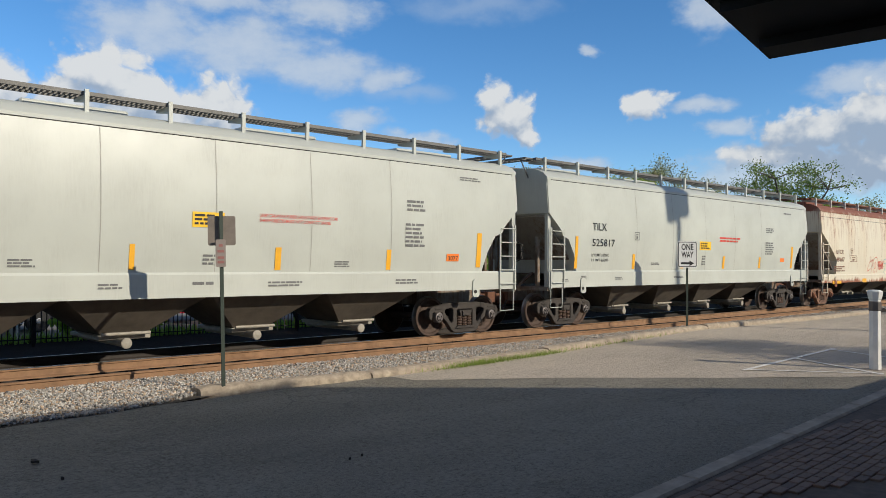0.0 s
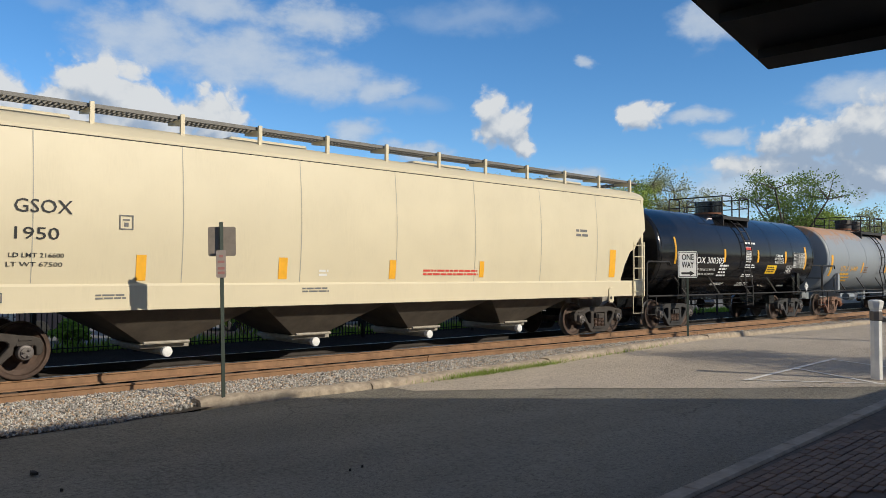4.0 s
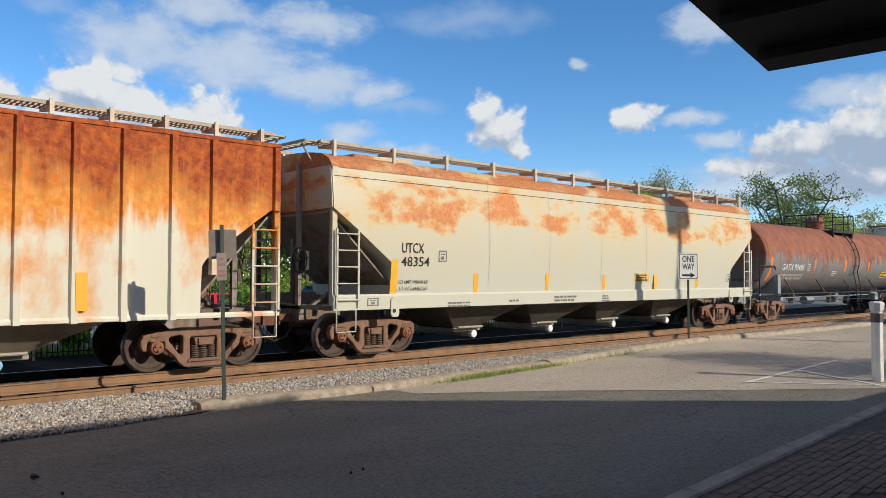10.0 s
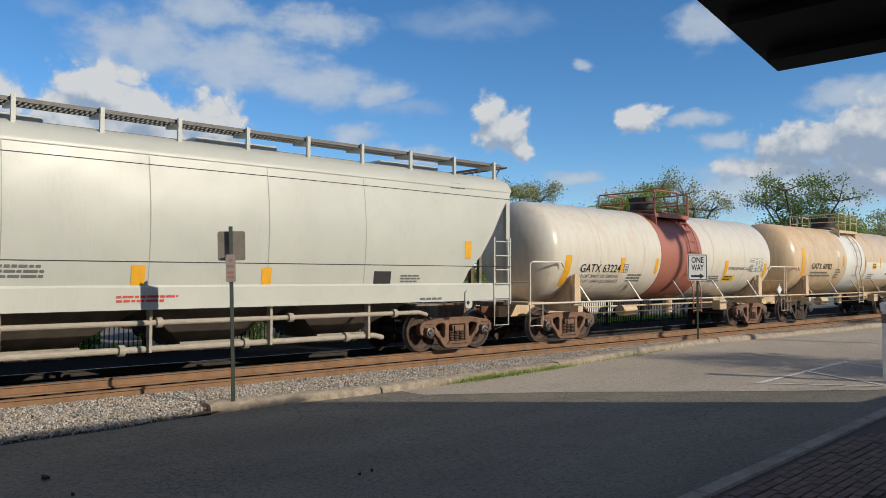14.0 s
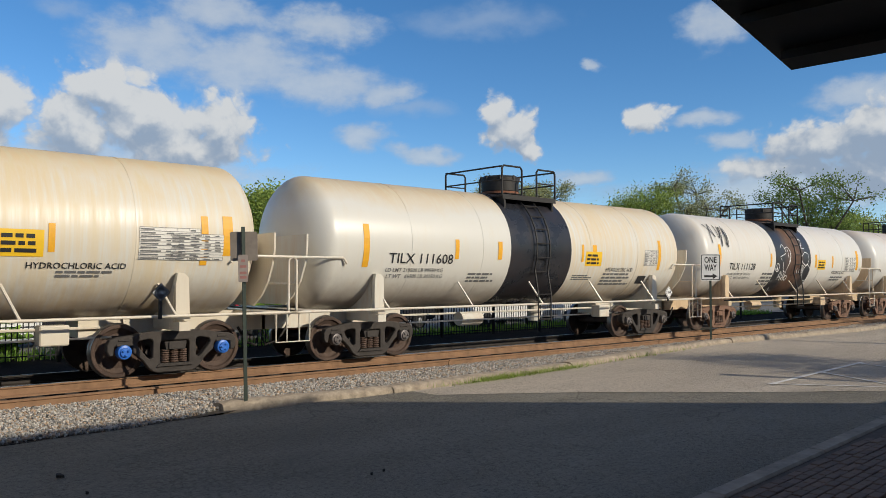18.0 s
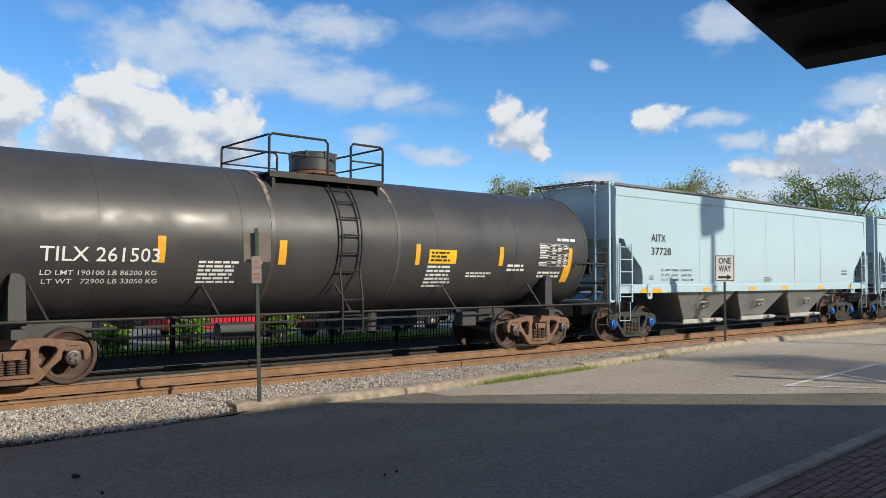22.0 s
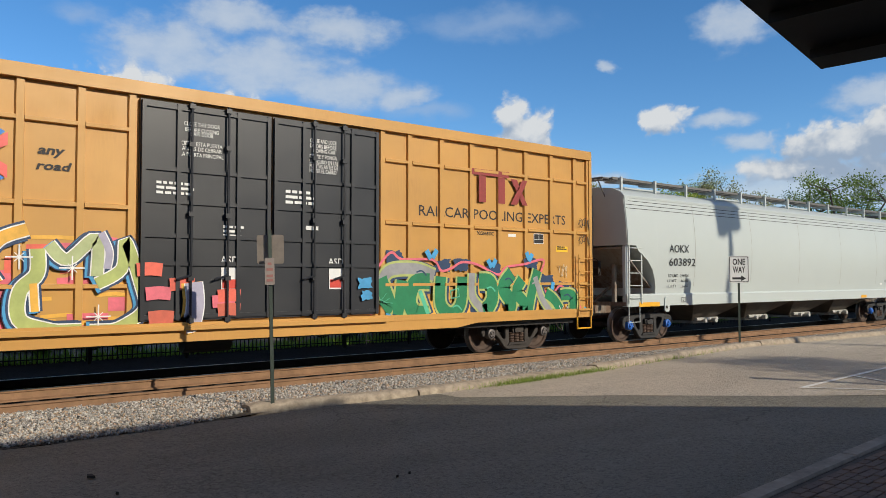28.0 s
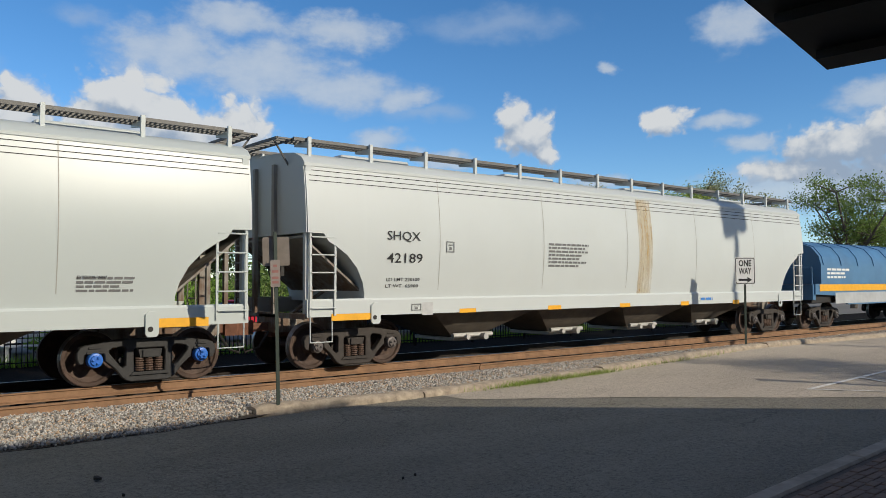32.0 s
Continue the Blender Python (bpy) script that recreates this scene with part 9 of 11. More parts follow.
bars(t5, -1.96, 2.00, 0.62, 4, 0.122, M_WHITEPAINT, (2.46, 1.46), 110)
bars(t5, -0.14, 2.83, 0.82, 1, 0.130, M_WHITEPAINT, (2.46, 1.46), 111)
bars(t5, -0.13, 2.05, 0.82, 2, 0.086, M_WHITEPAINT, (2.46, 1.46), 112)
bars(t5, -0.14, 1.69, 1.03, 2, 0.071, M_WHITEPAINT, (2.46, 1.46), 113)
bars(t5, -0.07, 1.29, 1.10, 2, 0.110, M_WHITEPAINT, (2.46, 1.46), 114)
bars(t5, -1.94, 1.30, 0.86, 2, 0.077, M_WHITEPAINT, (2.46, 1.46), 115)
bars(t5, 3.52, 1.09, 0.59, 1, 0.154, M_WHITEPAINT, (2.46, 1.46), 116)
bars(t5, -3.71, 1.01, 0.62, 1, 0.124, M_WHITEPAINT, (2.46, 1.46), 117)
diamond(t5, 4.61, 1.14, 0.18, "1824", False, (2.46, 1.46))
write(t6, "UTLX", -4.87, 1.89, 0.227, M_YELLOWPAINT, (2.44, 1.44), 0.94)
write(t6, "61439", -3.72, 1.89, 0.224, M_YELLOWPAINT, (2.44, 1.44), 0.78)
bars(t6, -4.80, 1.70, 1.44, 3, 0.169, M_YELLOWPAINT, (2.44, 1.44), 121)
patch(t6, -6.03, -5.83, 1.66, 2.58, M_YELLOW, (2.44, 1.44))
patch(t6, -2.41, -2.26, 1.82, 2.30, M_YELLOW, (2.44, 1.44))
patch(t6, 0.65, 0.86, 1.84, 2.30, M_YELLOW, (2.44, 1.44))
patch(t6, 3.17, 3.33, 1.90, 2.36, M_YELLOW, (2.44, 1.44))
patch(t6, 5.97, 6.25, 1.58, 2.54, M_YELLOW, (2.44, 1.44))
patch(t6, 1.93, 2.74, 1.84, 2.13, M_YELLOW2, (2.44, 1.44))
bars(t6, 1.99, 2.04, 0.68, 3, 0.078, M_BLACKPAINT, (2.44, 1.44), 128, 0.014)
patch(t6, 1.59, 2.16, 1.37, 1.82, M_DARKPATCH, (2.44, 1.44))
data_table(t6, 4.89, 2.06, 1.04, 0.48, True, (2.44, 1.44))
bars(t6, -2.11, 2.06, 0.52, 4, 0.079, M_BROWN, (2.44, 1.44), 131)
bars(t6, 0.35, 2.07, 0.34, 3, 0.061, M_BROWN, (2.44, 1.44), 132)
bars(t6, 3.22, 1.61, 0.94, 2, 0.139, M_YELLOWPAINT, (2.44, 1.44), 133)
diamond(t6, 6.94, 1.17, 0.24, "", False, (2.44, 1.44))
diamond(t6, 6.15, 1.12, 0.26, "", False, (2.44, 1.44))
diamond(t6, 4.76, 1.57, 0.18, "3082", False, (2.44, 1.44))
write(t7, "UTLX", -5.71, 1.89, 0.249, M_YELLOWPAINT, (2.48, 1.5), 0.94)
write(t7, "660238", -4.59, 1.89, 0.230, M_YELLOWPAINT, (2.48, 1.5), 1.03)
bars(t7, -5.75, 1.72, 1.25, 1, 0.150, M_YELLOWPAINT, (2.48, 1.5), 139)
bars(t7, -5.73, 1.48, 1.60, 2, 0.192, M_YELLOWPAINT, (2.48, 1.5), 140)
patch(t7, -7.07, -6.87, 1.49, 2.42, M_YELLOW, (2.48, 1.5))
patch(t7, -4.74, -4.61, 1.84, 2.26, M_YELLOW, (2.48, 1.5))
patch(t7, -1.16, -1.02, 1.79, 2.25, M_YELLOW, (2.48, 1.5))
patch(t7, 1.68, 1.80, 1.77, 2.24, M_YELLOW, (2.48, 1.5))
patch(t7, 4.51, 4.67, 1.81, 2.23, M_YELLOW, (2.48, 1.5))
patch(t7, 7.23, 7.43, 2.12, 2.70, M_YELLOW, (2.48, 1.5))
patch(t7, 3.42, 4.20, 1.82, 2.13, M_YELLOW2, (2.48, 1.5))
bars(t7, 3.48, 2.04, 0.66, 3, 0.082, M_BLACKPAINT, (2.48, 1.5), 148, 0.014)
bars(t7, -2.16, 2.06, 0.53, 3, 0.095, M_BROWN, (2.48, 1.5), 149)
data_table(t7, 6.17, 2.08, 1.02, 0.43, True, (2.48, 1.5))
frame_mark(t7, -3.19, 1.86, 0.25, 0.27, M_YELLOWPAINT, (2.48, 1.5))
bars(t7, 2.35, 2.05, 0.33, 2, 0.080, M_BROWN, (2.48, 1.5), 152)
frame_mark(t7, -5.90, 1.66, 0.17, 0.20, M_WHITEPAINT, (2.48, 1.5))
frame_mark(t7, -2.08, 1.62, 0.20, 0.21, M_WHITEPAINT, (2.48, 1.5))
frame_mark(t7, -0.29, 1.78, 0.18, 0.23, M_WHITEPAINT, (2.48, 1.5))
frame_mark(t7, 1.21, 1.76, 0.21, 0.25, M_WHITEPAINT, (2.48, 1.5))
patch(h8, -8.12, -7.63, 1.88, 2.19, M_GREYPATCH, (0,))
patch(h8, -7.38, -6.80, 1.89, 2.21, M_GREYPATCH, (0,))
patch(h8, -8.16, -7.64, 1.14, 1.72, M_GREYPATCH, (0,))
patch(h8, -7.36, -6.77, 1.11, 1.72, M_GREYPATCH, (0,))
patch(h8, -6.64, -6.24, 1.43, 1.73, M_GREYPATCH, (0,))
write(h8, "KU", -8.06, 1.94, 0.214, M_BLACKPAINT, (0,), 0.36, lift=0.016)
write(h8, "RX", -7.26, 1.95, 0.206, M_BLACKPAINT, (0,), 0.40, lift=0.016)
write(h8, "39", -8.10, 1.49, 0.187, M_BLACKPAINT, (0,), 0.39, lift=0.016)
write(h8, "10", -7.29, 1.49, 0.187, M_BLACKPAINT, (0,), 0.35, lift=0.016)
write(h8, "9", -6.52, 1.50, 0.186, M_BLACKPAINT, (0,), 0.18, lift=0.016)
write(h8, "LD LMT", -5.52, 1.61, 0.088, M_BLACKPAINT, (0,), 0.61)
write(h8, "LT WT", -5.52, 1.46, 0.088, M_BLACKPAINT, (0,), 0.51)
write(h8, "198000 LBS", -4.76, 1.62, 0.081, M_BLACKPAINT, (0,), 0.59)
write(h8, "69000 LBS", -4.76, 1.48, 0.081, M_BLACKPAINT, (0,), 0.59)
write(h8, "88000 KGS", -3.93, 1.63, 0.074, M_BLACKPAINT, (0,), 0.57)
write(h8, "31300 KGS", -3.93, 1.49, 0.074, M_BLACKPAINT, (0,), 0.57)
write(h8, "NEW 4-82", -2.85, 1.48, 0.089, M_BLACKPAINT, (0,), 0.60)
patch(h8, -8.27, -8.21, 1.28, 2.07, M_YELLOW, -1.606)
patch(h8, -5.85, -5.71, 1.13, 1.61, M_YELLOW, -1.606)
patch(h8, -3.13, -3.00, 1.13, 1.63, M_YELLOW, -1.606)
patch(h8, -0.11, 0.04, 1.14, 1.69, M_YELLOW, -1.606)
patch(h8, 2.83, 3.04, 1.16, 1.75, M_YELLOW, -1.606)
patch(h8, 5.51, 5.69, 1.16, 1.77, M_YELLOW, -1.606)
patch(h8, 0.10, 0.84, 1.47, 1.77, M_FADED, (0,))
bars(h8, 0.16, 1.67, 0.62, 3, 0.078, M_BLACKPAINT, (0,), 181, 0.014)
bars(h8, -1.02, 1.68, 0.82, 3, 0.073, M_GREYPAINT, (0,), 182)
bars(h8, 3.08, 1.63, 0.75, 2, 0.071, M_GREYPAINT, (0,), 183)
frame_mark(h8, -1.83, 1.83, 0.20, 0.19, M_GREYPAINT, (0,))
bars(h8, -8.03, 1.31, 0.36, 3, 0.075, M_WHITEPAINT, (0,), 185)
write(h9, "UTCX", -7.27, 2.23, 0.218, M_BLACKPAINT, (0.1,), 0.64)
write(h9, "48354", -7.28, 1.94, 0.207, M_BLACKPAINT, (0.1,), 0.82)
write(h9, "LD LMT 198600 LB", -7.32, 1.56, 0.072, M_BLACKPAINT, (0.1,), 0.84)
write(h9, "LT WT 64400 LB", -7.33, 1.42, 0.072, M_BLACKPAINT, -1.590, 0.82)
patch(h9, -7.55, -7.37, 1.33, 2.07, M_YELLOW, (0.1,))
patch(h9, -5.02, -4.88, 1.33, 1.79, M_YELLOW, (0.1,))
patch(h9, -2.39, -2.26, 1.36, 1.78, M_YELLOW, (0.1,))
patch(h9, 0.10, 0.23, 1.35, 1.77, M_YELLOW, (0.1,))
patch(h9, 2.68, 2.83, 1.35, 1.76, M_YELLOW, -1.590)
patch(h9, 5.16, 5.33, 1.37, 1.75, M_YELLOW, (0.1,))
patch(h9, 1.66, 2.44, 1.55, 1.82, M_FADED, (0.1,))
bars(h9, 1.72, 1.74, 0.66, 3, 0.071, M_BLACKPAINT, (0.1,), 197, 0.014)
frame_mark(h9, -6.18, 2.05, 0.24, 0.25, M_GREYPAINT, (0.1,))
bars(h9, -5.88, 1.09, 0.89, 2, 0.073, M_GREYPAINT, -1.590, 199)
frame_mark(h9, -8.18, 1.10, 0.29, 0.16, M_GREYPAINT, -1.590)
bars(h9, -3.81, 1.10, 0.55, 1, 0.085, M_GREYPAINT, -1.590, 201)
bars(h9, -2.06, 1.16, 1.01, 2, 0.092, M_GREYPAINT, -1.590, 202)
bars(h9, 0.04, 1.16, 0.40, 3, 0.065, M_GREYPAINT, -1.590, 203)
frame_mark(h9, 7.23, 1.55, 0.29, 0.26, M_GREYPAINT, (0.1,))
write(t10, "GATX 90486", -6.77, 1.97, 0.251, M_WHITEPAINT, (2.47, 1.43), 2.01)
write(t10, "LD LMT 186500 LBS 84600 KGS", -6.72, 1.72, 0.096, M_WHITEPAINT, (2.47, 1.43), 1.99)
write(t10, "LT WT  76500 LBS 34700 KGS", -6.72, 1.56, 0.104, M_WHITEPAINT, (2.47, 1.43), 2.01)
patch(t10, -7.82, -7.64, 1.50, 2.45, M_ORANGE, (2.47, 1.43))
patch(t10, -3.78, -3.66, 1.97, 2.42, M_ORANGE, (2.47, 1.43))
patch(t10, -0.57, -0.36, 1.96, 2.44, M_ORANGE, (2.47, 1.43))
patch(t10, 2.25, 2.41, 1.96, 2.41, M_ORANGE, (2.47, 1.43))
patch(t10, 5.11, 5.28, 1.99, 2.42, M_ORANGE, (2.47, 1.43))
patch(t10, 4.19, 4.99, 1.65, 1.96, M_YELLOW2, (2.47, 1.43))
bars(t10, 4.26, 1.86, 0.67, 3, 0.081, M_BLACKPAINT, (2.47, 1.43), 214, 0.014)
write(t10, "HEXAMETHYLENEDIAMINE", 4.94, 2.16, 0.090, M_WHITEPAINT, (2.47, 1.43), 1.44)
data_table(t10, 6.60, 2.01, 1.06, 0.58, True, (2.47, 1.43))
patch(t10, 7.62, 7.84, 1.49, 2.01, M_ORANGE, (2.47, 1.43))
frame_mark(t10, -4.44, 1.97, 0.27, 0.26, M_WHITEPAINT, (2.47, 1.43))
frame_mark(t10, 6.12, 1.60, 0.25, 0.40, M_WHITEPAINT, (2.47, 1.43))
frame_mark(t10, 6.37, 1.60, 0.27, 0.40, M_WHITEPAINT, (2.47, 1.43))
bars(t10, 5.38, 1.91, 0.65, 2, 0.065, M_WHITEPAINT, (2.47, 1.43), 221)
bars(t10, -1.79, 1.91, 0.52, 3, 0.079, M_WHITEPAINT, (2.47, 1.43), 222)
bars(t10, -6.72, 1.32, 0.68, 1, 0.165, M_FADED, (2.47, 1.43), 223)
diamond(t10, 7.44, 1.15, 0.21, "2280", False, (2.47, 1.43))
write(h11, "TILX", -6.66, 2.75, 0.198, M_BLACKPAINT, (0.16,), 0.64)
write(h11, "57130", -6.67, 2.32, 0.173, M_BLACKPAINT, (0.16,), 0.86)
write(h11, "LD LMT  219600", -6.74, 1.98, 0.074, M_BLACKPAINT, (0.16,), 0.82)
write(h11, "LT WT   66400", -6.77, 1.85, 0.074, M_BLACKPAINT, (0.16,), 0.80)
patch(h11, -7.39, -7.26, 2.17, 2.60, M_YELLOW, (0.16,))
patch(h11, -5.08, -4.90, 1.55, 1.94, M_YELLOW, (0.16,))
patch(h11, -2.77, -2.53, 1.54, 1.91, M_YELLOW, (0.16,))
patch(h11, -0.29, -0.06, 1.58, 1.92, M_YELLOW, (0.16,))
patch(h11, 2.12, 2.32, 1.57, 1.90, M_YELLOW, (0.16,))
patch(h11, 7.30, 7.50, 2.16, 2.56, M_YELLOW, (0.16,))
frame_mark(h11, -4.92, 2.48, 0.26, 0.24, M_GREYPAINT, (0.16,))
bars(h11, -6.38, 1.38, 1.50, 2, 0.077, M_REDPAINT, -1.608, 236)
bars(h11, -4.69, 1.39, 1.92, 2, 0.082, M_REDPAINT, -1.608, 237)
bars(h11, -0.52, 1.38, 1.11, 2, 0.070, M_REDPAINT, -1.608, 238)
bars(h11, -2.51, 1.87, 1.14, 3, 0.078, M_GREYPAINT, (0.16,), 239)
patch(h11, 4.73, 5.18, 1.58, 1.85, M_DARKPATCH, (0.16,))
bars(h11, 5.44, 1.74, 0.60, 3, 0.061, M_GREYPAINT, (0.16,), 241)
bars(h11, 6.94, 3.86, 0.52, 3, 0.050, M_GREYPAINT, (0.16,), 242)
bars(h11, 5.99, 1.23, 0.67, 1, 0.085, M_GREYPAINT, -1.608, 243)
write(t12, "GATX 63224", -5.03, 1.86, 0.234, M_BLACKPAINT, (2.43, 1.4), 1.85)
write(t12, "LD LMT 204600 LBS 92800 KGS", -5.00, 1.69, 0.099, M_GREYPAINT, (2.43, 1.4), 1.84)
write(t12, "LT WT   58400 LBS 26500 KGS", -4.92, 1.52, 0.107, M_GREYPAINT, (2.43, 1.4), 1.81)
patch(t12, -5.73, -5.48, 1.43, 2.32, M_YELLOW, (2.43, 1.4))
patch(t12, -3.21, -3.04, 1.85, 2.29, M_YELLOW, (2.43, 1.4))
patch(t12, -1.41, -1.27, 1.83, 2.30, M_YELLOW, (2.43, 1.4))
patch(t12, 1.32, 1.50, 1.80, 2.30, M_YELLOW, (2.43, 1.4))
patch(t12, 2.83, 3.03, 1.80, 2.29, M_YELLOW, (2.43, 1.4))
patch(t12, 5.66, 5.85, 1.50, 2.23, M_YELLOW, (2.43, 1.4))
patch(t12, 2.90, 3.68, 1.56, 1.79, M_YELLOW2, (2.43, 1.4))
bars(t12, 2.96, 1.72, 0.66, 3, 0.061, M_BLACKPAINT, (2.43, 1.4), 254, 0.014)
write(t12, "HYDROCHLORIC ACID", 3.11, 1.98, 0.101, M_BLACKPAINT, (2.43, 1.4), 1.54)
bars(t12, -2.73, 1.75, 0.86, 3, 0.096, M_GREYPAINT, (2.43, 1.4), 256)
bars(t12, 1.60, 1.71, 1.23, 3, 0.088, M_GREYPAINT, (2.43, 1.4), 257)
data_table(t12, 4.58, 1.94, 0.99, 0.46, False, (2.43, 1.4))
frame_mark(t12, -3.02, 1.86, 0.22, 0.25, M_GREYPAINT, (2.43, 1.4))
diamond(t12, 6.34, 1.26, 0.20, "", False, (2.43, 1.4))
write(t13, "GATX 60782", -4.66, 2.06, 0.236, M_BLACKPAINT, (2.45, 1.43), 1.95)
bars(t13, -4.65, 1.88, 1.99, 2, 0.131, M_GREYPAINT, (2.45, 1.43), 262)
patch(t13, -1.52, -1.42, 2.18, 2.64, M_YELLOW, (2.45, 1.43))
patch(t13, 0.93, 1.03, 2.18, 2.64, M_YELLOW, (2.45, 1.43))
patch(t13, 2.76, 2.86, 2.18, 2.64, M_YELLOW, (2.45, 1.43))
patch(t13, 5.40, 5.54, 1.98, 2.85, M_YELLOW, (2.45, 1.43))
patch(t13, -5.56, -5.30, 1.78, 2.87, M_YELLOW, (2.45, 1.43))
patch(t13, 1.81, 2.33, 2.11, 2.37, M_YELLOW2, (2.45, 1.43))
bars(t13, 1.85, 2.29, 0.43, 3, 0.071, M_BLACKPAINT, (2.45, 1.43), 269, 0.014)
patch(t13, 1.08, 4.45, 1.59, 2.41, M_WHITEPATCH, (2.45, 1.43))
patch(t13, -2.14, -1.85, 2.58, 2.86, M_WHITEPATCH, (2.45, 1.43))
write(t13, "SR 134SD", 3.67, 2.61, 0.093, M_BLACKPAINT, (2.45, 1.43), 0.62, lift=0.016)
write(t13, "FRA AIP", 3.53, 2.42, 0.102, M_BLACKPAINT, (2.45, 1.43), 0.50, lift=0.016)
data_table(t13, 4.30, 2.19, 0.99, 0.48, False, (2.45, 1.43))
bars(t13, 1.47, 1.82, 0.78, 3, 0.091, M_GREYPAINT, (2.45, 1.43), 275, 0.014)
bars(t13, -2.24, 2.02, 0.57, 4, 0.113, M_GREYPAINT, (2.45, 1.43), 276)
bars(t13, 3.58, 1.84, 0.41, 1, 0.148, M_GREYPAINT, (2.45, 1.43), 277, 0.014)
diamond(t13, 5.74, 1.23, 0.23, "1789", False, (2.45, 1.43))
write(t14, "TILX 113537", -4.68, 2.03, 0.187, M_BLACKPAINT, (2.45, 1.45), 1.85)
write(t14, "LD LMT 217800 LB 98792 KG", -4.69, 1.78, 0.078, M_GREYPAINT, (2.45, 1.45), 1.55)
bars(t14, -4.68, 1.63, 1.60, 1, 0.153, M_GREYPAINT, (2.45, 1.45), 281)
patch(t14, -5.36, -5.20, 1.90, 2.79, M_YELLOW, (2.45, 1.45))
patch(t14, -2.85, -2.71, 2.13, 2.60, M_YELLOW, (2.45, 1.45))
patch(t14, -1.33, -1.20, 2.12, 2.59, M_YELLOW, (2.45, 1.45))
patch(t14, 5.73, 5.92, 2.11, 2.83, M_YELLOW, (2.45, 1.45))
patch(t14, 2.11, 2.76, 2.04, 2.46, M_YELLOW2, (2.45, 1.45))
bars(t14, 2.16, 2.33, 0.54, 3, 0.113, M_BLACKPAINT, (2.45, 1.45), 287, 0.014)
data_table(t14, 4.77, 2.02, 0.97, 0.46, False, (2.45, 1.45))
bars(t14, -2.53, 1.70, 1.34, 3, 0.111, M_GREYPAINT, (2.45, 1.45), 289)
diamond(t14, 4.54, 1.47, 0.16, "1789", True, (2.45, 1.45))
write(t14, "HYDROCHLORIC ACID", 2.53, 1.85, 0.102, M_BLACKPAINT, (2.45, 1.45), 1.52)
data_table(t14, 4.23, 2.02, 1.07, 0.55, False, (2.45, 1.45))
patch(t14, 2.82, 2.92, 2.12, 2.57, M_YELLOW, (2.45, 1.45))
patch(t14, 5.32, 5.45, 1.93, 2.81, M_YELLOW, (2.45, 1.45))
bars(t14, 2.97, 1.77, 0.94, 2, 0.072, M_GREYPAINT, (2.45, 1.45), 295)
write(t15, "TILX 111608", -4.81, 2.03, 0.219, M_BLACKPAINT, (2.45, 1.45), 1.83)
write(t15, "LD LMT 219500 LB 99550 KG", -4.85, 1.83, 0.090, M_GREYPAINT, (2.45, 1.45), 1.62)
write(t15, "LT WT   66500 LB 30150 KG", -4.79, 1.68, 0.096, M_GREYPAINT, (2.45, 1.45), 1.59)
patch(t15, -5.49, -5.34, 1.93, 2.84, M_YELLOW, (2.45, 1.45))
patch(t15, -2.93, -2.81, 2.14, 2.59, M_YELLOW, (2.45, 1.45))
patch(t15, -1.54, -1.40, 2.15, 2.58, M_YELLOW, (2.45, 1.45))
patch(t15, 2.09, 2.26, 2.05, 2.60, M_YELLOW, (2.45, 1.45))
patch(t15, 1.80, 2.50, 2.03, 2.42, M_YELLOW2, (2.45, 1.45))
bars(t15, 1.86, 2.29, 0.59, 3, 0.104, M_BLACKPAINT, (2.45, 1.45), 304, 0.014)
patch(t15, 1.63, 1.72, 2.14, 2.60, M_YELLOW, (2.45, 1.45))
patch(t15, 5.21, 5.34, 1.93, 2.82, M_YELLOW, (2.45, 1.45))
data_table(t15, 4.51, 2.07, 0.67, 0.44, False, (2.45, 1.45))
write(t15, "HYDROCHLORIC ACID", 2.77, 1.88, 0.113, M_BLACKPAINT, (2.45, 1.45), 1.24)
bars(t15, 1.40, 1.74, 0.89, 3, 0.061, M_GREYPAINT, (2.45, 1.45), 309)
bars(t15, 2.70, 1.77, 1.36, 4, 0.107, M_GREYPAINT, (2.45, 1.45), 310)
diamond(t15, 5.47, 1.18, 0.19, "1789", False, (2.45, 1.45))
patch(t15, 4.39, 4.79, 1.48, 1.75, M_DARKPATCH, (2.45, 1.45))
bars(t15, -2.42, 1.76, 0.93, 3, 0.093, M_GREYPAINT, (2.45, 1.45), 313)
write(t16, "TILX 111128", -4.86, 1.99, 0.223, M_BLACKPAINT, (2.44, 1.43), 1.77)
write(t16, "LD LMT 204200 LB 92650 KG", -4.90, 1.79, 0.084, M_GREYPAINT, (2.44, 1.43), 1.59)
write(t16, "LT WT   58800 LB 26650 KG", -4.87, 1.65, 0.089, M_GREYPAINT, (2.44, 1.43), 1.61)
patch(t16, -5.58, -5.43, 1.92, 2.81, M_YELLOW, (2.44, 1.43))
patch(t16, -2.02, -1.90, 2.11, 2.58, M_YELLOW, (2.44, 1.43))
patch(t16, 1.62, 1.78, 2.11, 2.61, M_YELLOW, (2.44, 1.43))
patch(t16, 3.18, 3.29, 2.11, 2.58, M_YELLOW, (2.44, 1.43))
patch(t16, 5.56, 5.76, 2.03, 2.84, M_YELLOW, (2.44, 1.43))
patch(t16, 1.88, 2.57, 2.03, 2.41, M_YELLOW2, (2.44, 1.43))
bars(t16, 1.94, 2.29, 0.58, 3, 0.100, M_BLACKPAINT, (2.44, 1.43), 323, 0.014)
write(t16, "HYDROCHLORIC ACID", 3.28, 1.86, 0.124, M_BLACKPAINT, (2.44, 1.43), 1.21)
bars(t16, -2.46, 1.80, 1.06, 4, 0.146, M_GREYPAINT, (2.44, 1.43), 325)
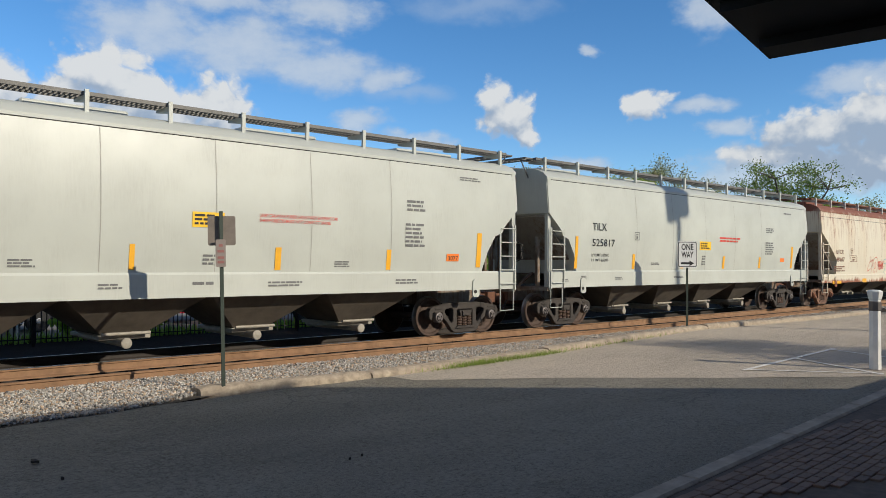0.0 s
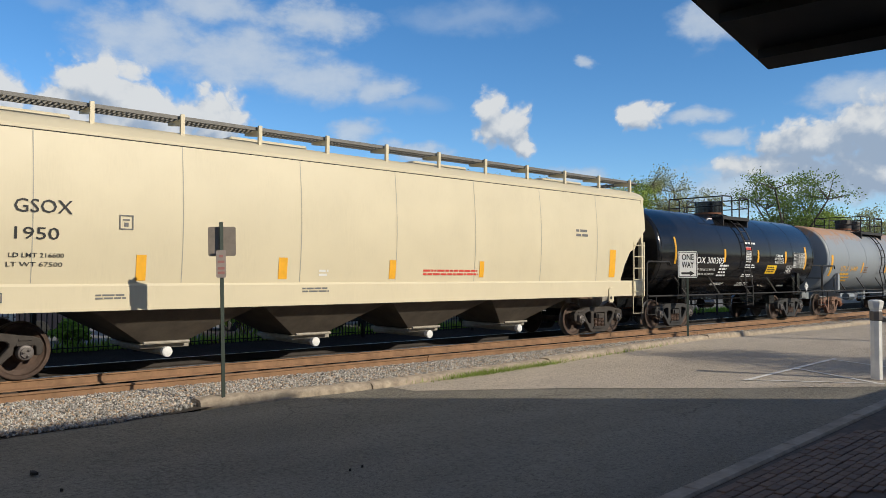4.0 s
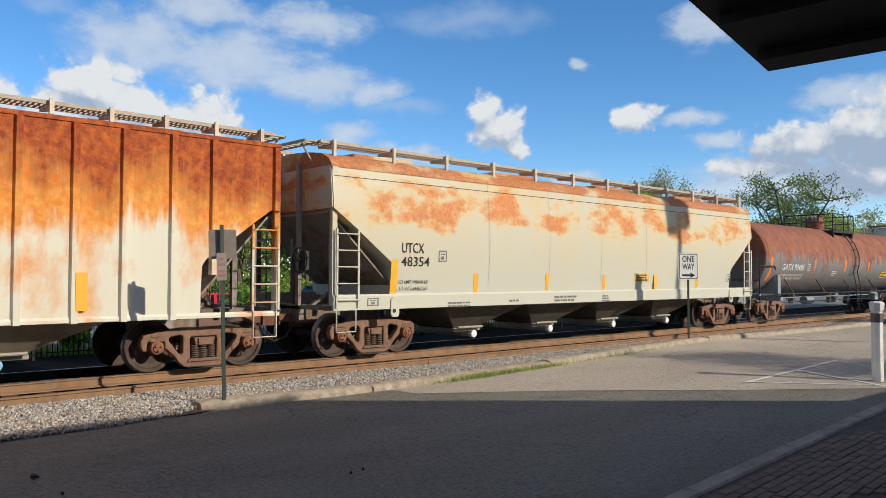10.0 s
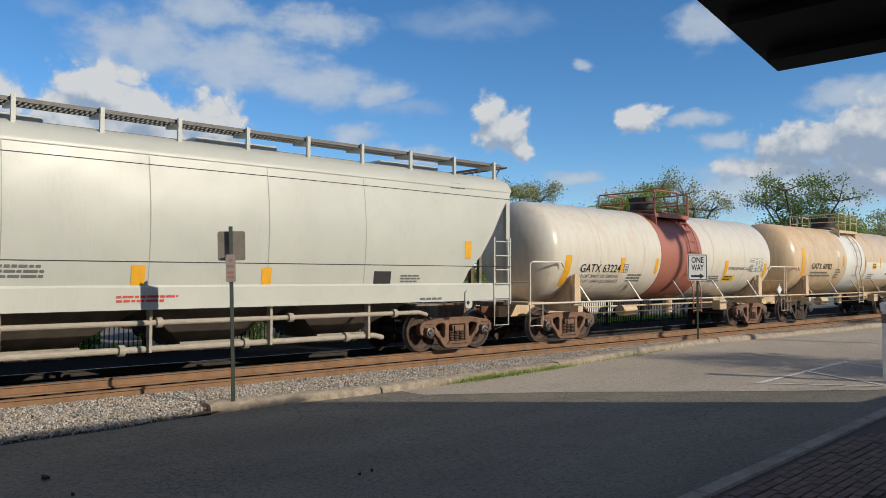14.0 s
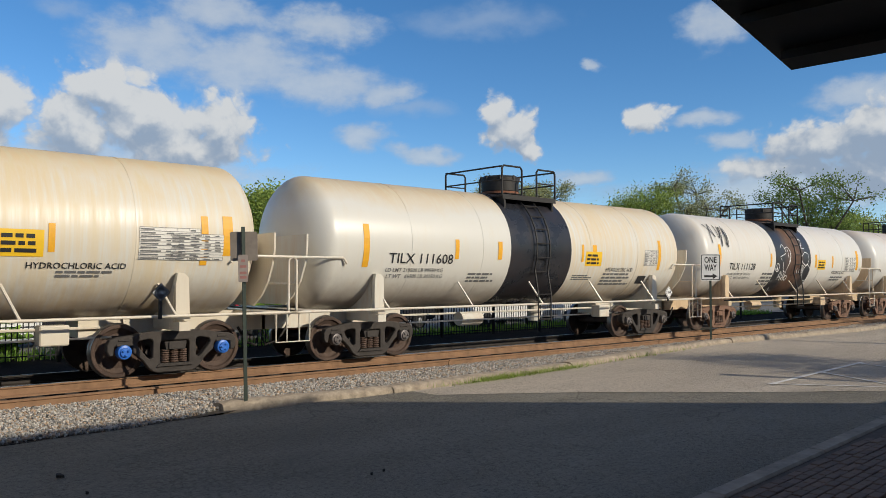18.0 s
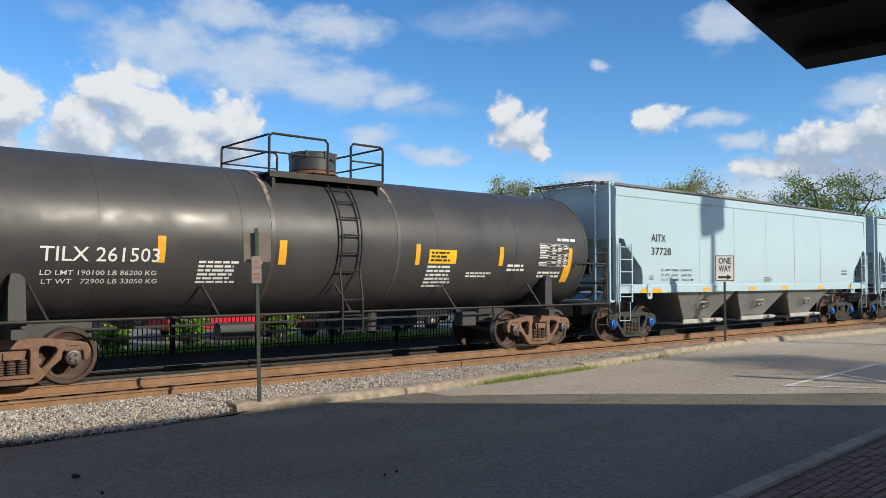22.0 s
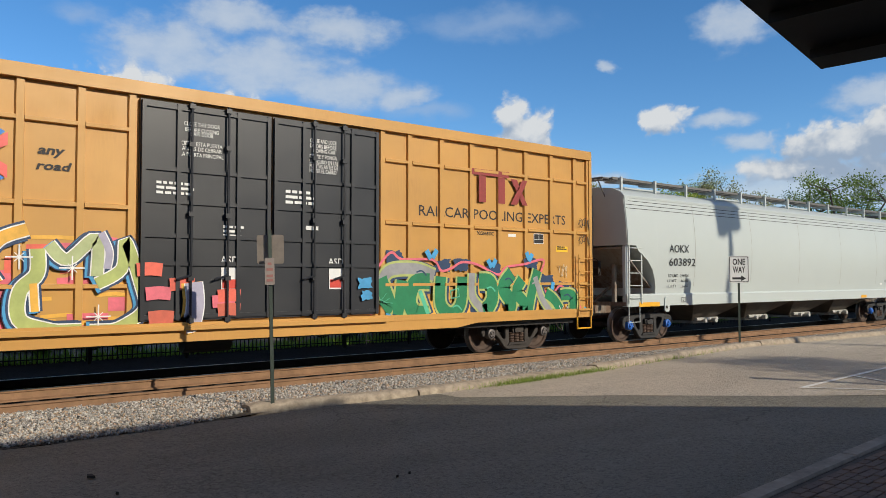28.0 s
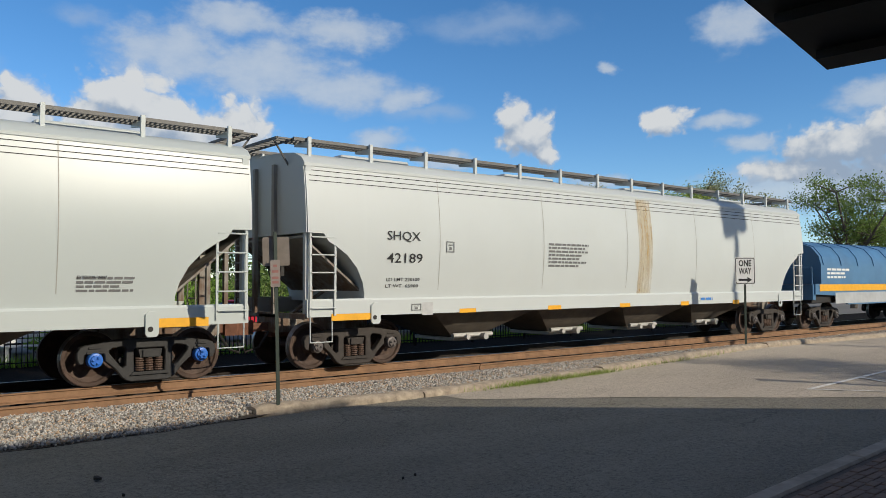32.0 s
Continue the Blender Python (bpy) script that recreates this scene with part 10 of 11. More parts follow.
data_table(t16, 4.46, 1.97, 1.06, 0.57, False, (2.44, 1.43))
bars(t16, 3.36, 1.68, 1.27, 2, 0.121, M_GREYPAINT, (2.44, 1.43), 327)
scribbles(t16, ((-5.9, 2.75, 1.4, 0.9, M_BLACKPAINT),), (2.44, 1.43), 0.02, 0.035)
scribbles(t17, ((-0.3, 1.7, 1.1, 1.1, M_WHITEPAINT),), (2.44, 1.44), 0.022, 0.03)
write(t17, "TILX 111625", -4.39, 2.08, 0.199, M_BLACKPAINT, (2.44, 1.44), 2.05)
bars(t17, -4.38, 1.88, 1.96, 2, 0.154, M_GREYPAINT, (2.44, 1.44), 331)
patch(t17, -4.99, -4.75, 1.96, 2.92, M_YELLOW, (2.44, 1.44))
patch(t17, -2.60, -2.42, 2.18, 2.70, M_YELLOW, (2.44, 1.44))
patch(t17, 1.87, 2.57, 2.04, 2.43, M_YELLOW2, (2.44, 1.44))
bars(t17, 1.93, 2.31, 0.59, 3, 0.103, M_BLACKPAINT, (2.44, 1.44), 335, 0.014)
patch(t17, 1.72, 1.82, 2.15, 2.61, M_YELLOW, (2.44, 1.44))
patch(t17, 5.30, 5.45, 1.91, 2.81, M_YELLOW, (2.44, 1.44))
write(t17, "HYDROCHLORIC ACID", 2.84, 1.89, 0.112, M_BLACKPAINT, (2.44, 1.44), 1.25)
data_table(t17, 4.43, 2.05, 0.85, 0.45, False, (2.44, 1.44))
bars(t17, 1.53, 1.74, 0.87, 3, 0.064, M_GREYPAINT, (2.44, 1.44), 340)
bars(t17, 2.77, 1.77, 1.38, 4, 0.110, M_GREYPAINT, (2.44, 1.44), 341)
diamond(t17, 5.56, 1.19, 0.19, "1789", False, (2.44, 1.44))
write(t18, "TILX 261503", -5.70, 2.00, 0.235, M_WHITEPAINT, (2.46, 1.45), 1.87)
write(t18, "LD LMT 190100 LB 86200 KG", -5.67, 1.76, 0.085, M_WHITEPAINT, (2.46, 1.45), 1.82)
write(t18, "LT WT   72900 LB 33050 KG", -5.63, 1.60, 0.091, M_WHITEPAINT, (2.46, 1.45), 1.82)
patch(t18, -6.66, -6.41, 1.56, 2.47, M_YELLOW, (2.46, 1.45))
patch(t18, -3.88, -3.74, 1.99, 2.45, M_YELLOW, (2.46, 1.45))
patch(t18, -1.58, -1.42, 1.98, 2.45, M_YELLOW, (2.46, 1.45))
patch(t18, -2.02, -1.90, 1.99, 2.45, M_YELLOW, (2.46, 1.45))
patch(t18, 1.71, 1.83, 2.01, 2.47, M_YELLOW, (2.46, 1.45))
patch(t18, 4.23, 4.37, 2.02, 2.47, M_YELLOW, (2.46, 1.45))
patch(t18, 6.59, 6.85, 1.58, 2.50, M_YELLOW, (2.46, 1.45))
patch(t18, 2.08, 2.88, 2.05, 2.36, M_YELLOW2, (2.46, 1.45))
bars(t18, 2.14, 2.27, 0.67, 3, 0.083, M_BLACKPAINT, (2.46, 1.45), 354, 0.014)
data_table(t18, 5.60, 2.03, 1.11, 0.55, True, (2.46, 1.45))
bars(t18, -3.13, 1.99, 0.88, 6, 0.078, M_WHITEPAINT, (2.46, 1.45), 356)
bars(t18, 2.08, 1.95, 0.87, 6, 0.096, M_WHITEPAINT, (2.46, 1.45), 357)
bars(t18, 3.26, 1.81, 0.84, 2, 0.080, M_WHITEPAINT, (2.46, 1.45), 358)
bars(t18, 4.54, 2.00, 0.75, 2, 0.105, M_WHITEPAINT, (2.46, 1.45), 359)
bars(t18, 5.65, 1.83, 0.84, 2, 0.101, M_WHITEPAINT, (2.46, 1.45), 360)
bars(t18, 6.29, 2.67, 0.69, 1, 0.123, M_WHITEPAINT, (2.46, 1.45), 361)
write(h19, "AITX", -6.62, 2.78, 0.215, M_BLACKPAINT, (0.02,), 0.72)
write(h19, "37728", -6.62, 2.40, 0.214, M_BLACKPAINT, (0.02,), 0.97)
write(h19, "LD LMT 222800  101050 KG", -6.14, 1.94, 0.062, M_BLACKPAINT, (0.02,), 1.58)
write(h19, "LT WT   63200    28650 KG", -6.14, 1.79, 0.062, M_BLACKPAINT, (0.02,), 1.57)
write(h19, "CU FT     5808    164 CU M", -6.15, 1.65, 0.073, M_BLACKPAINT, (0.02,), 1.66)
patch(h19, -7.16, -6.17, 1.32, 1.44, M_YELLOW, -1.566)
patch(h19, -3.98, -3.56, 1.35, 1.45, M_YELLOW, -1.566)
patch(h19, -1.17, -0.73, 1.35, 1.45, M_YELLOW, -1.566)
patch(h19, 1.03, 1.48, 1.35, 1.46, M_YELLOW, -1.566)
patch(h19, 3.85, 4.29, 1.33, 1.45, M_YELLOW, -1.566)
patch(h19, 6.47, 6.95, 1.34, 1.46, M_YELLOW, -1.566)
frame_mark(h19, -6.70, 1.69, 0.17, 0.12, M_GREYPAINT, (0.02,))
bars(h19, -0.17, 1.75, 0.57, 3, 0.062, M_GREYPAINT, (0.02,), 374)
bars(h19, 5.92, 1.98, 0.61, 2, 0.113, M_GREYPAINT, (0.02,), 375)
write(h20, "AITX", -6.70, 2.78, 0.206, M_BLACKPAINT, (0.02,), 0.69)
write(h20, "37727", -6.71, 2.39, 0.206, M_BLACKPAINT, (0.02,), 0.94)
write(h20, "LD LMT 222900  101100 KG", -6.26, 1.95, 0.070, M_BLACKPAINT, (0.02,), 1.59)
write(h20, "LT WT   63100    28600 KG", -6.26, 1.80, 0.070, M_BLACKPAINT, (0.02,), 1.59)
write(h20, "CU FT     5808    164 CU M", -6.29, 1.66, 0.069, M_BLACKPAINT, (0.02,), 1.72)
patch(h20, -7.20, -6.20, 1.34, 1.47, M_YELLOW, -1.566)
patch(h20, -4.09, -3.64, 1.36, 1.46, M_YELLOW, -1.566)
patch(h20, -1.35, -0.91, 1.36, 1.48, M_YELLOW, -1.566)
patch(h20, 0.96, 1.37, 1.37, 1.47, M_YELLOW, -1.566)
patch(h20, 3.67, 4.07, 1.37, 1.46, M_YELLOW, -1.566)
frame_mark(h20, -6.77, 1.71, 0.19, 0.13, M_GREYPAINT, (0.02,))
bars(h20, -0.32, 1.76, 0.58, 3, 0.053, M_GREYPAINT, (0.02,), 387)
patch(h20, 3.23, 3.70, 1.32, 1.44, M_YELLOW, -1.566)
patch(h20, 5.97, 6.86, 1.30, 1.45, M_YELLOW, -1.566)
bars(h20, 5.45, 1.97, 0.24, 2, 0.048, M_GREYPAINT, (0.02,), 390)
bars(h20, 5.83, 1.93, 0.19, 3, 0.071, M_BROWN, (0.02,), 391)
write(b21, "next", -8.31, 3.79, 0.120, M_GREYPAINT, -1.42, 0.49, shear=0.22, bold=0.03)
write(b21, "load", -8.33, 3.64, 0.120, M_GREYPAINT, -1.42, 0.51, shear=0.22, bold=0.03)
write(b21, "any", -5.74, 3.77, 0.146, M_GREYPAINT, -1.42, 0.43, shear=0.22, bold=0.03)
write(b21, "road", -5.74, 3.60, 0.132, M_GREYPAINT, -1.42, 0.56, shear=0.22, bold=0.03)
write(b21, "TB", -8.31, 2.41, 0.203, M_GREYPAINT, -1.42, 0.51, shear=0.22, bold=0.03)
write(b21, "OX", -7.49, 2.43, 0.198, M_GREYPAINT, -1.42, 0.51, shear=0.22, bold=0.03)
write(b21, "66", -8.24, 2.01, 0.180, M_GREYPAINT, -1.42, 0.43, shear=0.22, bold=0.03)
write(b21, "31", -7.47, 2.02, 0.185, M_GREYPAINT, -1.42, 0.42, shear=0.22, bold=0.03)
write(b21, "85", -6.46, 2.01, 0.179, M_GREYPAINT, -1.42, 0.42, shear=0.22, bold=0.03)
write(b21, "Railcar Pooling Experts", 3.63, 3.20, 0.228, M_GREYPAINT, -1.42, 4.28, lift=0.006)
frame_mark(b21, -6.44, 2.43, 0.23, 0.24, M_GREYPAINT, -1.42)
patch(b21, -8.24, -7.78, 0.84, 1.08, M_YELLOW2, -1.42)
patch(b21, -8.19, -7.78, 1.21, 1.82, M_WHITEPATCH, -1.42)
cross_logo(b21, -7.54, 3.04, 1.54, 1.36)
rail_logo(b21, 4.97, 3.48, 1.73, 1.0)
write(b22, "TB", -9.06, 3.47, 0.194, M_BLACKPAINT, -1.42, 0.38)
write(b22, "OX", -8.22, 3.44, 0.202, M_BLACKPAINT, -1.42, 0.41)
write(b22, "64", -9.07, 3.07, 0.184, M_BLACKPAINT, -1.42, 0.39)
write(b22, "44", -8.21, 3.04, 0.183, M_BLACKPAINT, -1.42, 0.40)
write(b22, "70", -7.33, 3.06, 0.170, M_BLACKPAINT, -1.42, 0.37)
write(b22, "next", -6.48, 3.64, 0.157, M_BLACKPAINT, -1.42, 0.51, shear=0.22, bold=0.03)
write(b22, "load", -6.48, 3.44, 0.146, M_BLACKPAINT, -1.42, 0.52, shear=0.22, bold=0.03)
write(b22, "any", -3.86, 3.68, 0.140, M_BLACKPAINT, -1.42, 0.40, shear=0.22, bold=0.03)
write(b22, "road", -3.88, 3.44, 0.128, M_BLACKPAINT, -1.42, 0.52, shear=0.22, bold=0.03)
write(b22, "LD LMT", -8.13, 2.77, 0.077, M_BLACKPAINT, -1.42, 0.41)
write(b22, "LT WT", -8.13, 2.63, 0.077, M_BLACKPAINT, -1.42, 0.35)
write(b22, "205700", -7.40, 2.78, 0.080, M_BLACKPAINT, -1.42, 0.42)
write(b22, "80300", -7.31, 2.61, 0.080, M_BLACKPAINT, -1.42, 0.34)
patch(b22, -8.28, -7.76, 2.39, 2.60, M_YELLOW2, -1.42)
write(b22, "RAILCAR POOLING EXPERTS", 3.58, 3.11, 0.225, M_BLACKPAINT, -1.42, 4.67, lift=0.006)
cross_logo(b22, -5.51, 3.12, 1.23, 0.97)
rail_logo(b22, 5.05, 3.50, 1.79, 0.75)
bars(b21, -1.80, 4.10, 1.02, 3, 0.122, M_WHITEPAINT, -1.505, 424)
bars(b21, 0.69, 4.08, 1.10, 3, 0.115, M_WHITEPAINT, -1.505, 425)
bars(b21, -2.18, 1.97, 0.54, 3, 0.149, M_WHITEPAINT, -1.505, 426)
bars(b21, 1.56, 2.71, 0.52, 1, 0.100, M_WHITEPAINT, -1.505, 427)
bars(b21, -1.10, 2.66, 0.45, 2, 0.162, M_WHITEPAINT, -1.505, 428)
bars(b22, -2.06, 3.35, 0.68, 3, 0.084, M_WHITEPAINT, -1.505, 429)
bars(b22, 0.35, 3.36, 0.67, 3, 0.100, M_WHITEPAINT, -1.505, 430)
bars(b22, -0.87, 2.65, 0.39, 3, 0.078, M_WHITEPAINT, -1.505, 431)
bars(b22, 0.77, 2.68, 0.36, 1, 0.138, M_WHITEPAINT, -1.505, 432)
write(b22, "CLOSE THIS DOOR", -1.60, 4.39, 0.069, M_WHITEPAINT, -1.42, 0.65, lift=0.09)
write(b22, "BEFORE CLOSING", -1.58, 4.29, 0.069, M_WHITEPAINT, -1.42, 0.61, lift=0.09)
write(b22, "MAIN DOOR", -1.48, 4.22, 0.069, M_WHITEPAINT, -1.42, 0.41, lift=0.09)
write(b22, "CIERRE ESTA PUERTA", -1.65, 4.05, 0.069, M_WHITEPAINT, -1.42, 0.75, lift=0.09)
write(b22, "ANTES DE CERRAR", -1.63, 3.96, 0.069, M_WHITEPAINT, -1.42, 0.72, lift=0.09)
write(b22, "LA PUERTA PRINCIPAL", -1.66, 3.86, 0.068, M_WHITEPAINT, -1.42, 0.78, lift=0.09)
write(b22, "CLOSE AND LOCK", 0.87, 4.37, 0.077, M_WHITEPAINT, -1.42, 0.60, lift=0.09)
write(b22, "DOORS BEFORE", 0.87, 4.27, 0.077, M_WHITEPAINT, -1.42, 0.59, lift=0.09)
write(b22, "MOVING CAR", 0.94, 4.18, 0.077, M_WHITEPAINT, -1.42, 0.49, lift=0.09)
write(b22, "CIERRE Y PONGA", 0.86, 4.07, 0.077, M_WHITEPAINT, -1.42, 0.61, lift=0.09)
write(b22, "EL SEGURO EN LAS", 0.86, 3.97, 0.077, M_WHITEPAINT, -1.42, 0.64, lift=0.09)
write(b22, "PUERTAS ANTES DE", 0.86, 3.88, 0.077, M_WHITEPAINT, -1.42, 0.64, lift=0.09)
write(b22, "MOVER EL CARRO", 0.86, 3.79, 0.077, M_WHITEPAINT, -1.42, 0.60, lift=0.09)
ribbon(curve_through([(-1.29, 2.09), (-1.31, 1.99), (-1.39, 1.94), (-1.49, 1.96), (-1.57, 2.03), (-1.58, 2.13), (-1.53, 2.21), (-1.43, 2.23), (-1.34, 2.18), (-1.29, 2.08)], 4), 0.026, (2.44, 1.43), 0.016, SPRAY["white"], t16)
ribbon(curve_through([(-1.46, 2.23), (-1.41, 1.94)], 4), 0.026, (2.44, 1.43), 0.016, SPRAY["white"], t16)
ribbon(curve_through([(-1.44, 2.08), (-1.52, 1.98)], 4), 0.026, (2.44, 1.43), 0.016, SPRAY["white"], t16)
ribbon(curve_through([(-1.44, 2.08), (-1.32, 1.98)], 4), 0.026, (2.44, 1.43), 0.016, SPRAY["white"], t16)
ribbon(curve_through([(-1.20, 2.81), (-1.02, 2.93), (-0.83, 2.63), (-1.26, 2.48), (-1.15, 2.36)], 4), 0.026, (2.44, 1.43), 0.016, SPRAY["white"], t16)
ribbon(curve_through([(-0.94, 2.76), (-0.61, 2.84), (-0.48, 2.50), (-0.75, 1.96), (-0.95, 1.99), (-1.07, 2.29)], 4), 0.026, (2.44, 1.43), 0.016, SPRAY["white"], t16)
ribbon(curve_through([(-0.70, 2.77), (-0.55, 2.23), (-0.43, 2.71)], 4), 0.026, (2.44, 1.43), 0.016, SPRAY["white"], t16)
ribbon(curve_through([(-1.18, 1.59), (-1.13, 1.95), (-0.96, 1.58)], 4), 0.026, (2.44, 1.43), 0.016, SPRAY["white"], t16)
ribbon(curve_through([(-1.16, 1.72), (-1.03, 1.74)], 4), 0.026, (2.44, 1.43), 0.016, SPRAY["white"], t16)
ribbon(curve_through([(-1.01, 1.92), (-0.83, 1.58), (-0.85, 1.89), (-0.70, 1.58), (-0.72, 1.92)], 4), 0.026, (2.44, 1.43), 0.016, SPRAY["white"], t16)
ribbon(curve_through([(-0.59, 1.81), (-0.68, 1.70), (-0.54, 1.58), (-0.48, 1.70), (-0.59, 1.81)], 4), 0.026, (2.44, 1.43), 0.016, SPRAY["white"], t16)
ribbon(curve_through([(0.37, 3.12), (0.62, 3.21), (0.59, 2.98), (0.43, 2.86), (0.73, 2.82)], 4), 0.026, (2.44, 1.43), 0.016, SPRAY["white"], t16)
ribbon(curve_through([(0.71, 2.68), (0.43, 2.50), (0.48, 2.33), (0.80, 2.19), (1.01, 2.34), (0.97, 2.62), (0.71, 2.68)], 4), 0.026, (2.44, 1.43), 0.016, SPRAY["white"], t16)
ribbon(curve_through([(0.93, 2.23), (0.65, 2.01), (0.75, 1.70), (1.08, 1.56), (1.32, 1.74), (1.23, 2.05), (0.93, 2.23)], 4), 0.026, (2.44, 1.43), 0.016, SPRAY["white"], t16)
ribbon(curve_through([(1.28, 1.62), (1.20, 1.48), (1.44, 1.39)], 4), 0.026, (2.44, 1.43), 0.016, SPRAY["white"], t16)
ribbon(curve_through([(0.21, 2.07), (0.13, 1.97), (0.22, 1.88)], 4), 0.026, (2.44, 1.43), 0.016, SPRAY["white"], t16)
ribbon(curve_through([(0.34, 1.89), (0.36, 2.10), (0.47, 1.91)], 4), 0.026, (2.44, 1.43), 0.016, SPRAY["white"], t16)
ribbon(curve_through([(0.55, 1.91), (0.52, 2.17), (0.63, 2.13), (0.56, 2.04), (0.68, 1.96), (0.56, 1.91)], 4), 0.026, (2.44, 1.43), 0.016, SPRAY["white"], t16)
ribbon(curve_through([(-1.31, 1.01), (-1.26, 1.23), (-1.04, 1.00), (-0.93, 1.17)], 4), 0.026, (2.44, 1.43), 0.016, SPRAY["white"], t16)
ribbon(curve_through([(-3.76, 1.45), (-3.49, 1.87), (-3.12, 1.98), (-3.24, 1.38)], 4), 0.022, (0.09,), 0.016, SPRAY["red"], h3)
ribbon(curve_through([(-3.45, 2.15), (-3.35, 1.87), (-3.12, 2.00)], 4), 0.022, (0.09,), 0.016, SPRAY["red"], h3)
ribbon(curve_through([(-3.76, 1.45), (-3.24, 1.59)], 4), 0.022, (0.09,), 0.016, SPRAY["red"], h3)
ribbon(curve_through([(-3.24, 1.38), (-3.12, 1.87), (-2.87, 2.09), (-2.57, 2.06), (-2.47, 1.73), (-2.54, 1.37)], 4), 0.022, (0.09,), 0.016, SPRAY["red"], h3)
ribbon(curve_through([(-2.87, 1.80), (-2.74, 1.88), (-2.70, 1.63), (-2.87, 1.59), (-2.87, 1.77)], 4), 0.022, (0.09,), 0.016, SPRAY["red"], h3)
ribbon(curve_through([(-2.93, 1.53), (-2.93, 1.38)], 4), 0.022, (0.09,), 0.016, SPRAY["red"], h3)
ribbon(curve_through([(-2.76, 1.53), (-2.76, 1.37)], 4), 0.022, (0.09,), 0.016, SPRAY["red"], h3)
ribbon(curve_through([(-2.40, 1.92), (-2.10, 1.92)], 4), 0.022, (0.09,), 0.016, SPRAY["red"], h3)
ribbon(curve_through([(-2.24, 1.92), (-2.26, 1.63)], 4), 0.022, (0.09,), 0.016, SPRAY["red"], h3)
ribbon(curve_through([(-2.06, 1.94), (-2.05, 1.63)], 4), 0.022, (0.09,), 0.016, SPRAY["red"], h3)
ribbon(curve_through([(-1.85, 1.95), (-1.86, 1.65)], 4), 0.022, (0.09,), 0.016, SPRAY["red"], h3)
ribbon(curve_through([(-2.05, 1.77), (-1.85, 1.80)], 4), 0.022, (0.09,), 0.016, SPRAY["red"], h3)
ribbon(curve_through([(-1.79, 1.65), (-1.79, 1.92), (-1.66, 1.89), (-1.77, 1.77), (-1.64, 1.65)], 4), 0.022, (0.09,), 0.016, SPRAY["red"], h3)
ribbon(curve_through([(-2.26, 1.53), (-1.90, 1.56)], 4), 0.022, (0.09,), 0.016, SPRAY["red"], h3)
ribbon(curve_through([(1.04, 2.38), (1.19, 1.83), (1.34, 1.58), (1.22, 1.04), (1.94, 1.28)], 4), 0.022, (0.09,), 0.016, SPRAY["red"], h3)
ribbon(curve_through([(1.34, 1.62), (1.51, 1.92), (1.75, 2.27), (2.00, 2.19), (1.82, 1.92), (1.46, 1.58)], 4), 0.022, (0.09,), 0.016, SPRAY["red"], h3)
ribbon(curve_through([(1.04, 2.38), (0.87, 2.08), (0.62, 1.50)], 4), 0.022, (0.09,), 0.016, SPRAY["red"], h3)
ribbon(curve_through([(2.29, 1.91), (2.58, 1.91)], 4), 0.022, (0.09,), 0.016, SPRAY["red"], h3)
ribbon(curve_through([(2.43, 1.91), (2.42, 1.74)], 4), 0.022, (0.09,), 0.016, SPRAY["red"], h3)
ribbon(curve_through([(2.81, 1.92), (2.65, 1.92), (2.65, 1.74), (2.84, 1.74)], 4), 0.022, (0.09,), 0.016, SPRAY["red"], h3)
ribbon(curve_through([(2.65, 1.83), (2.79, 1.83)], 4), 0.022, (0.09,), 0.016, SPRAY["red"], h3)
ribbon(curve_through([(-1.67, 2.00), (-0.80, 2.09)], 4), 0.022, (0.09,), 0.016, SPRAY["teal"], h3)
ribbon(curve_through([(-1.67, 2.00), (-1.60, 1.81), (-1.34, 1.82), (-1.52, 1.36), (-0.94, 1.39), (-1.09, 1.82), (-0.85, 1.90), (-0.80, 2.09)], 4), 0.022, (0.09,), 0.016, SPRAY["teal"], h3)
ribbon(curve_through([(-0.70, 2.05), (-0.39, 2.10), (-0.02, 2.07), (-0.02, 1.86), (-0.39, 1.78), (-0.28, 1.62), (0.20, 1.62), (0.26, 1.41), (-0.33, 1.41), (-0.74, 1.51), (-0.59, 1.82), (-0.70, 2.05)], 4), 0.022, (0.09,), 0.016, SPRAY["teal"], h3)
ribbon(curve_through([(0.47, 1.99), (0.04, 1.95), (-0.07, 1.66), (0.31, 1.58), (0.48, 1.38), (0.87, 1.42), (0.64, 1.75), (0.47, 1.99)], 4), 0.022, (0.09,), 0.016, SPRAY["teal"], h3)
ribbon(curve_through([(1.10, 1.75), (0.70, 1.83), (0.64, 1.58), (1.10, 1.50), (1.10, 1.21), (0.31, 1.18)], 4), 0.022, (0.09,), 0.016, SPRAY["teal"], h3)
ribbon(curve_through([(3.58, 1.85), (4.08, 2.04), (3.87, 1.58), (4.25, 2.00), (4.30, 1.67), (4.05, 1.48), (4.67, 1.76)], 4), 0.022, (0.09,), 0.016, SPRAY["teal"], h3)
ribbon(curve_through([(3.72, 1.58), (4.22, 1.81), (4.59, 1.86)], 4), 0.022, (0.09,), 0.016, SPRAY["teal"], h3)
write(h23, "AOKX", -7.68, 2.50, 0.224, M_BLACKPAINT, (0.13,), 0.97)
write(h23, "603892", -7.68, 2.12, 0.223, M_BLACKPAINT, (0.13,), 1.31)
write(h23, "LD LMT   219900", -7.69, 1.80, 0.082, M_BLACKPAINT, (0.13,), 1.01)
write(h23, "LT WT     66100", -7.70, 1.66, 0.073, M_BLACKPAINT, (0.13,), 1.02)
write(h23, "CU FT       6260", -7.71, 1.51, 0.072, M_BLACKPAINT, -1.599, 1.01)
patch(h23, -9.02, -8.09, 0.99, 1.11, M_YELLOW, -1.599)
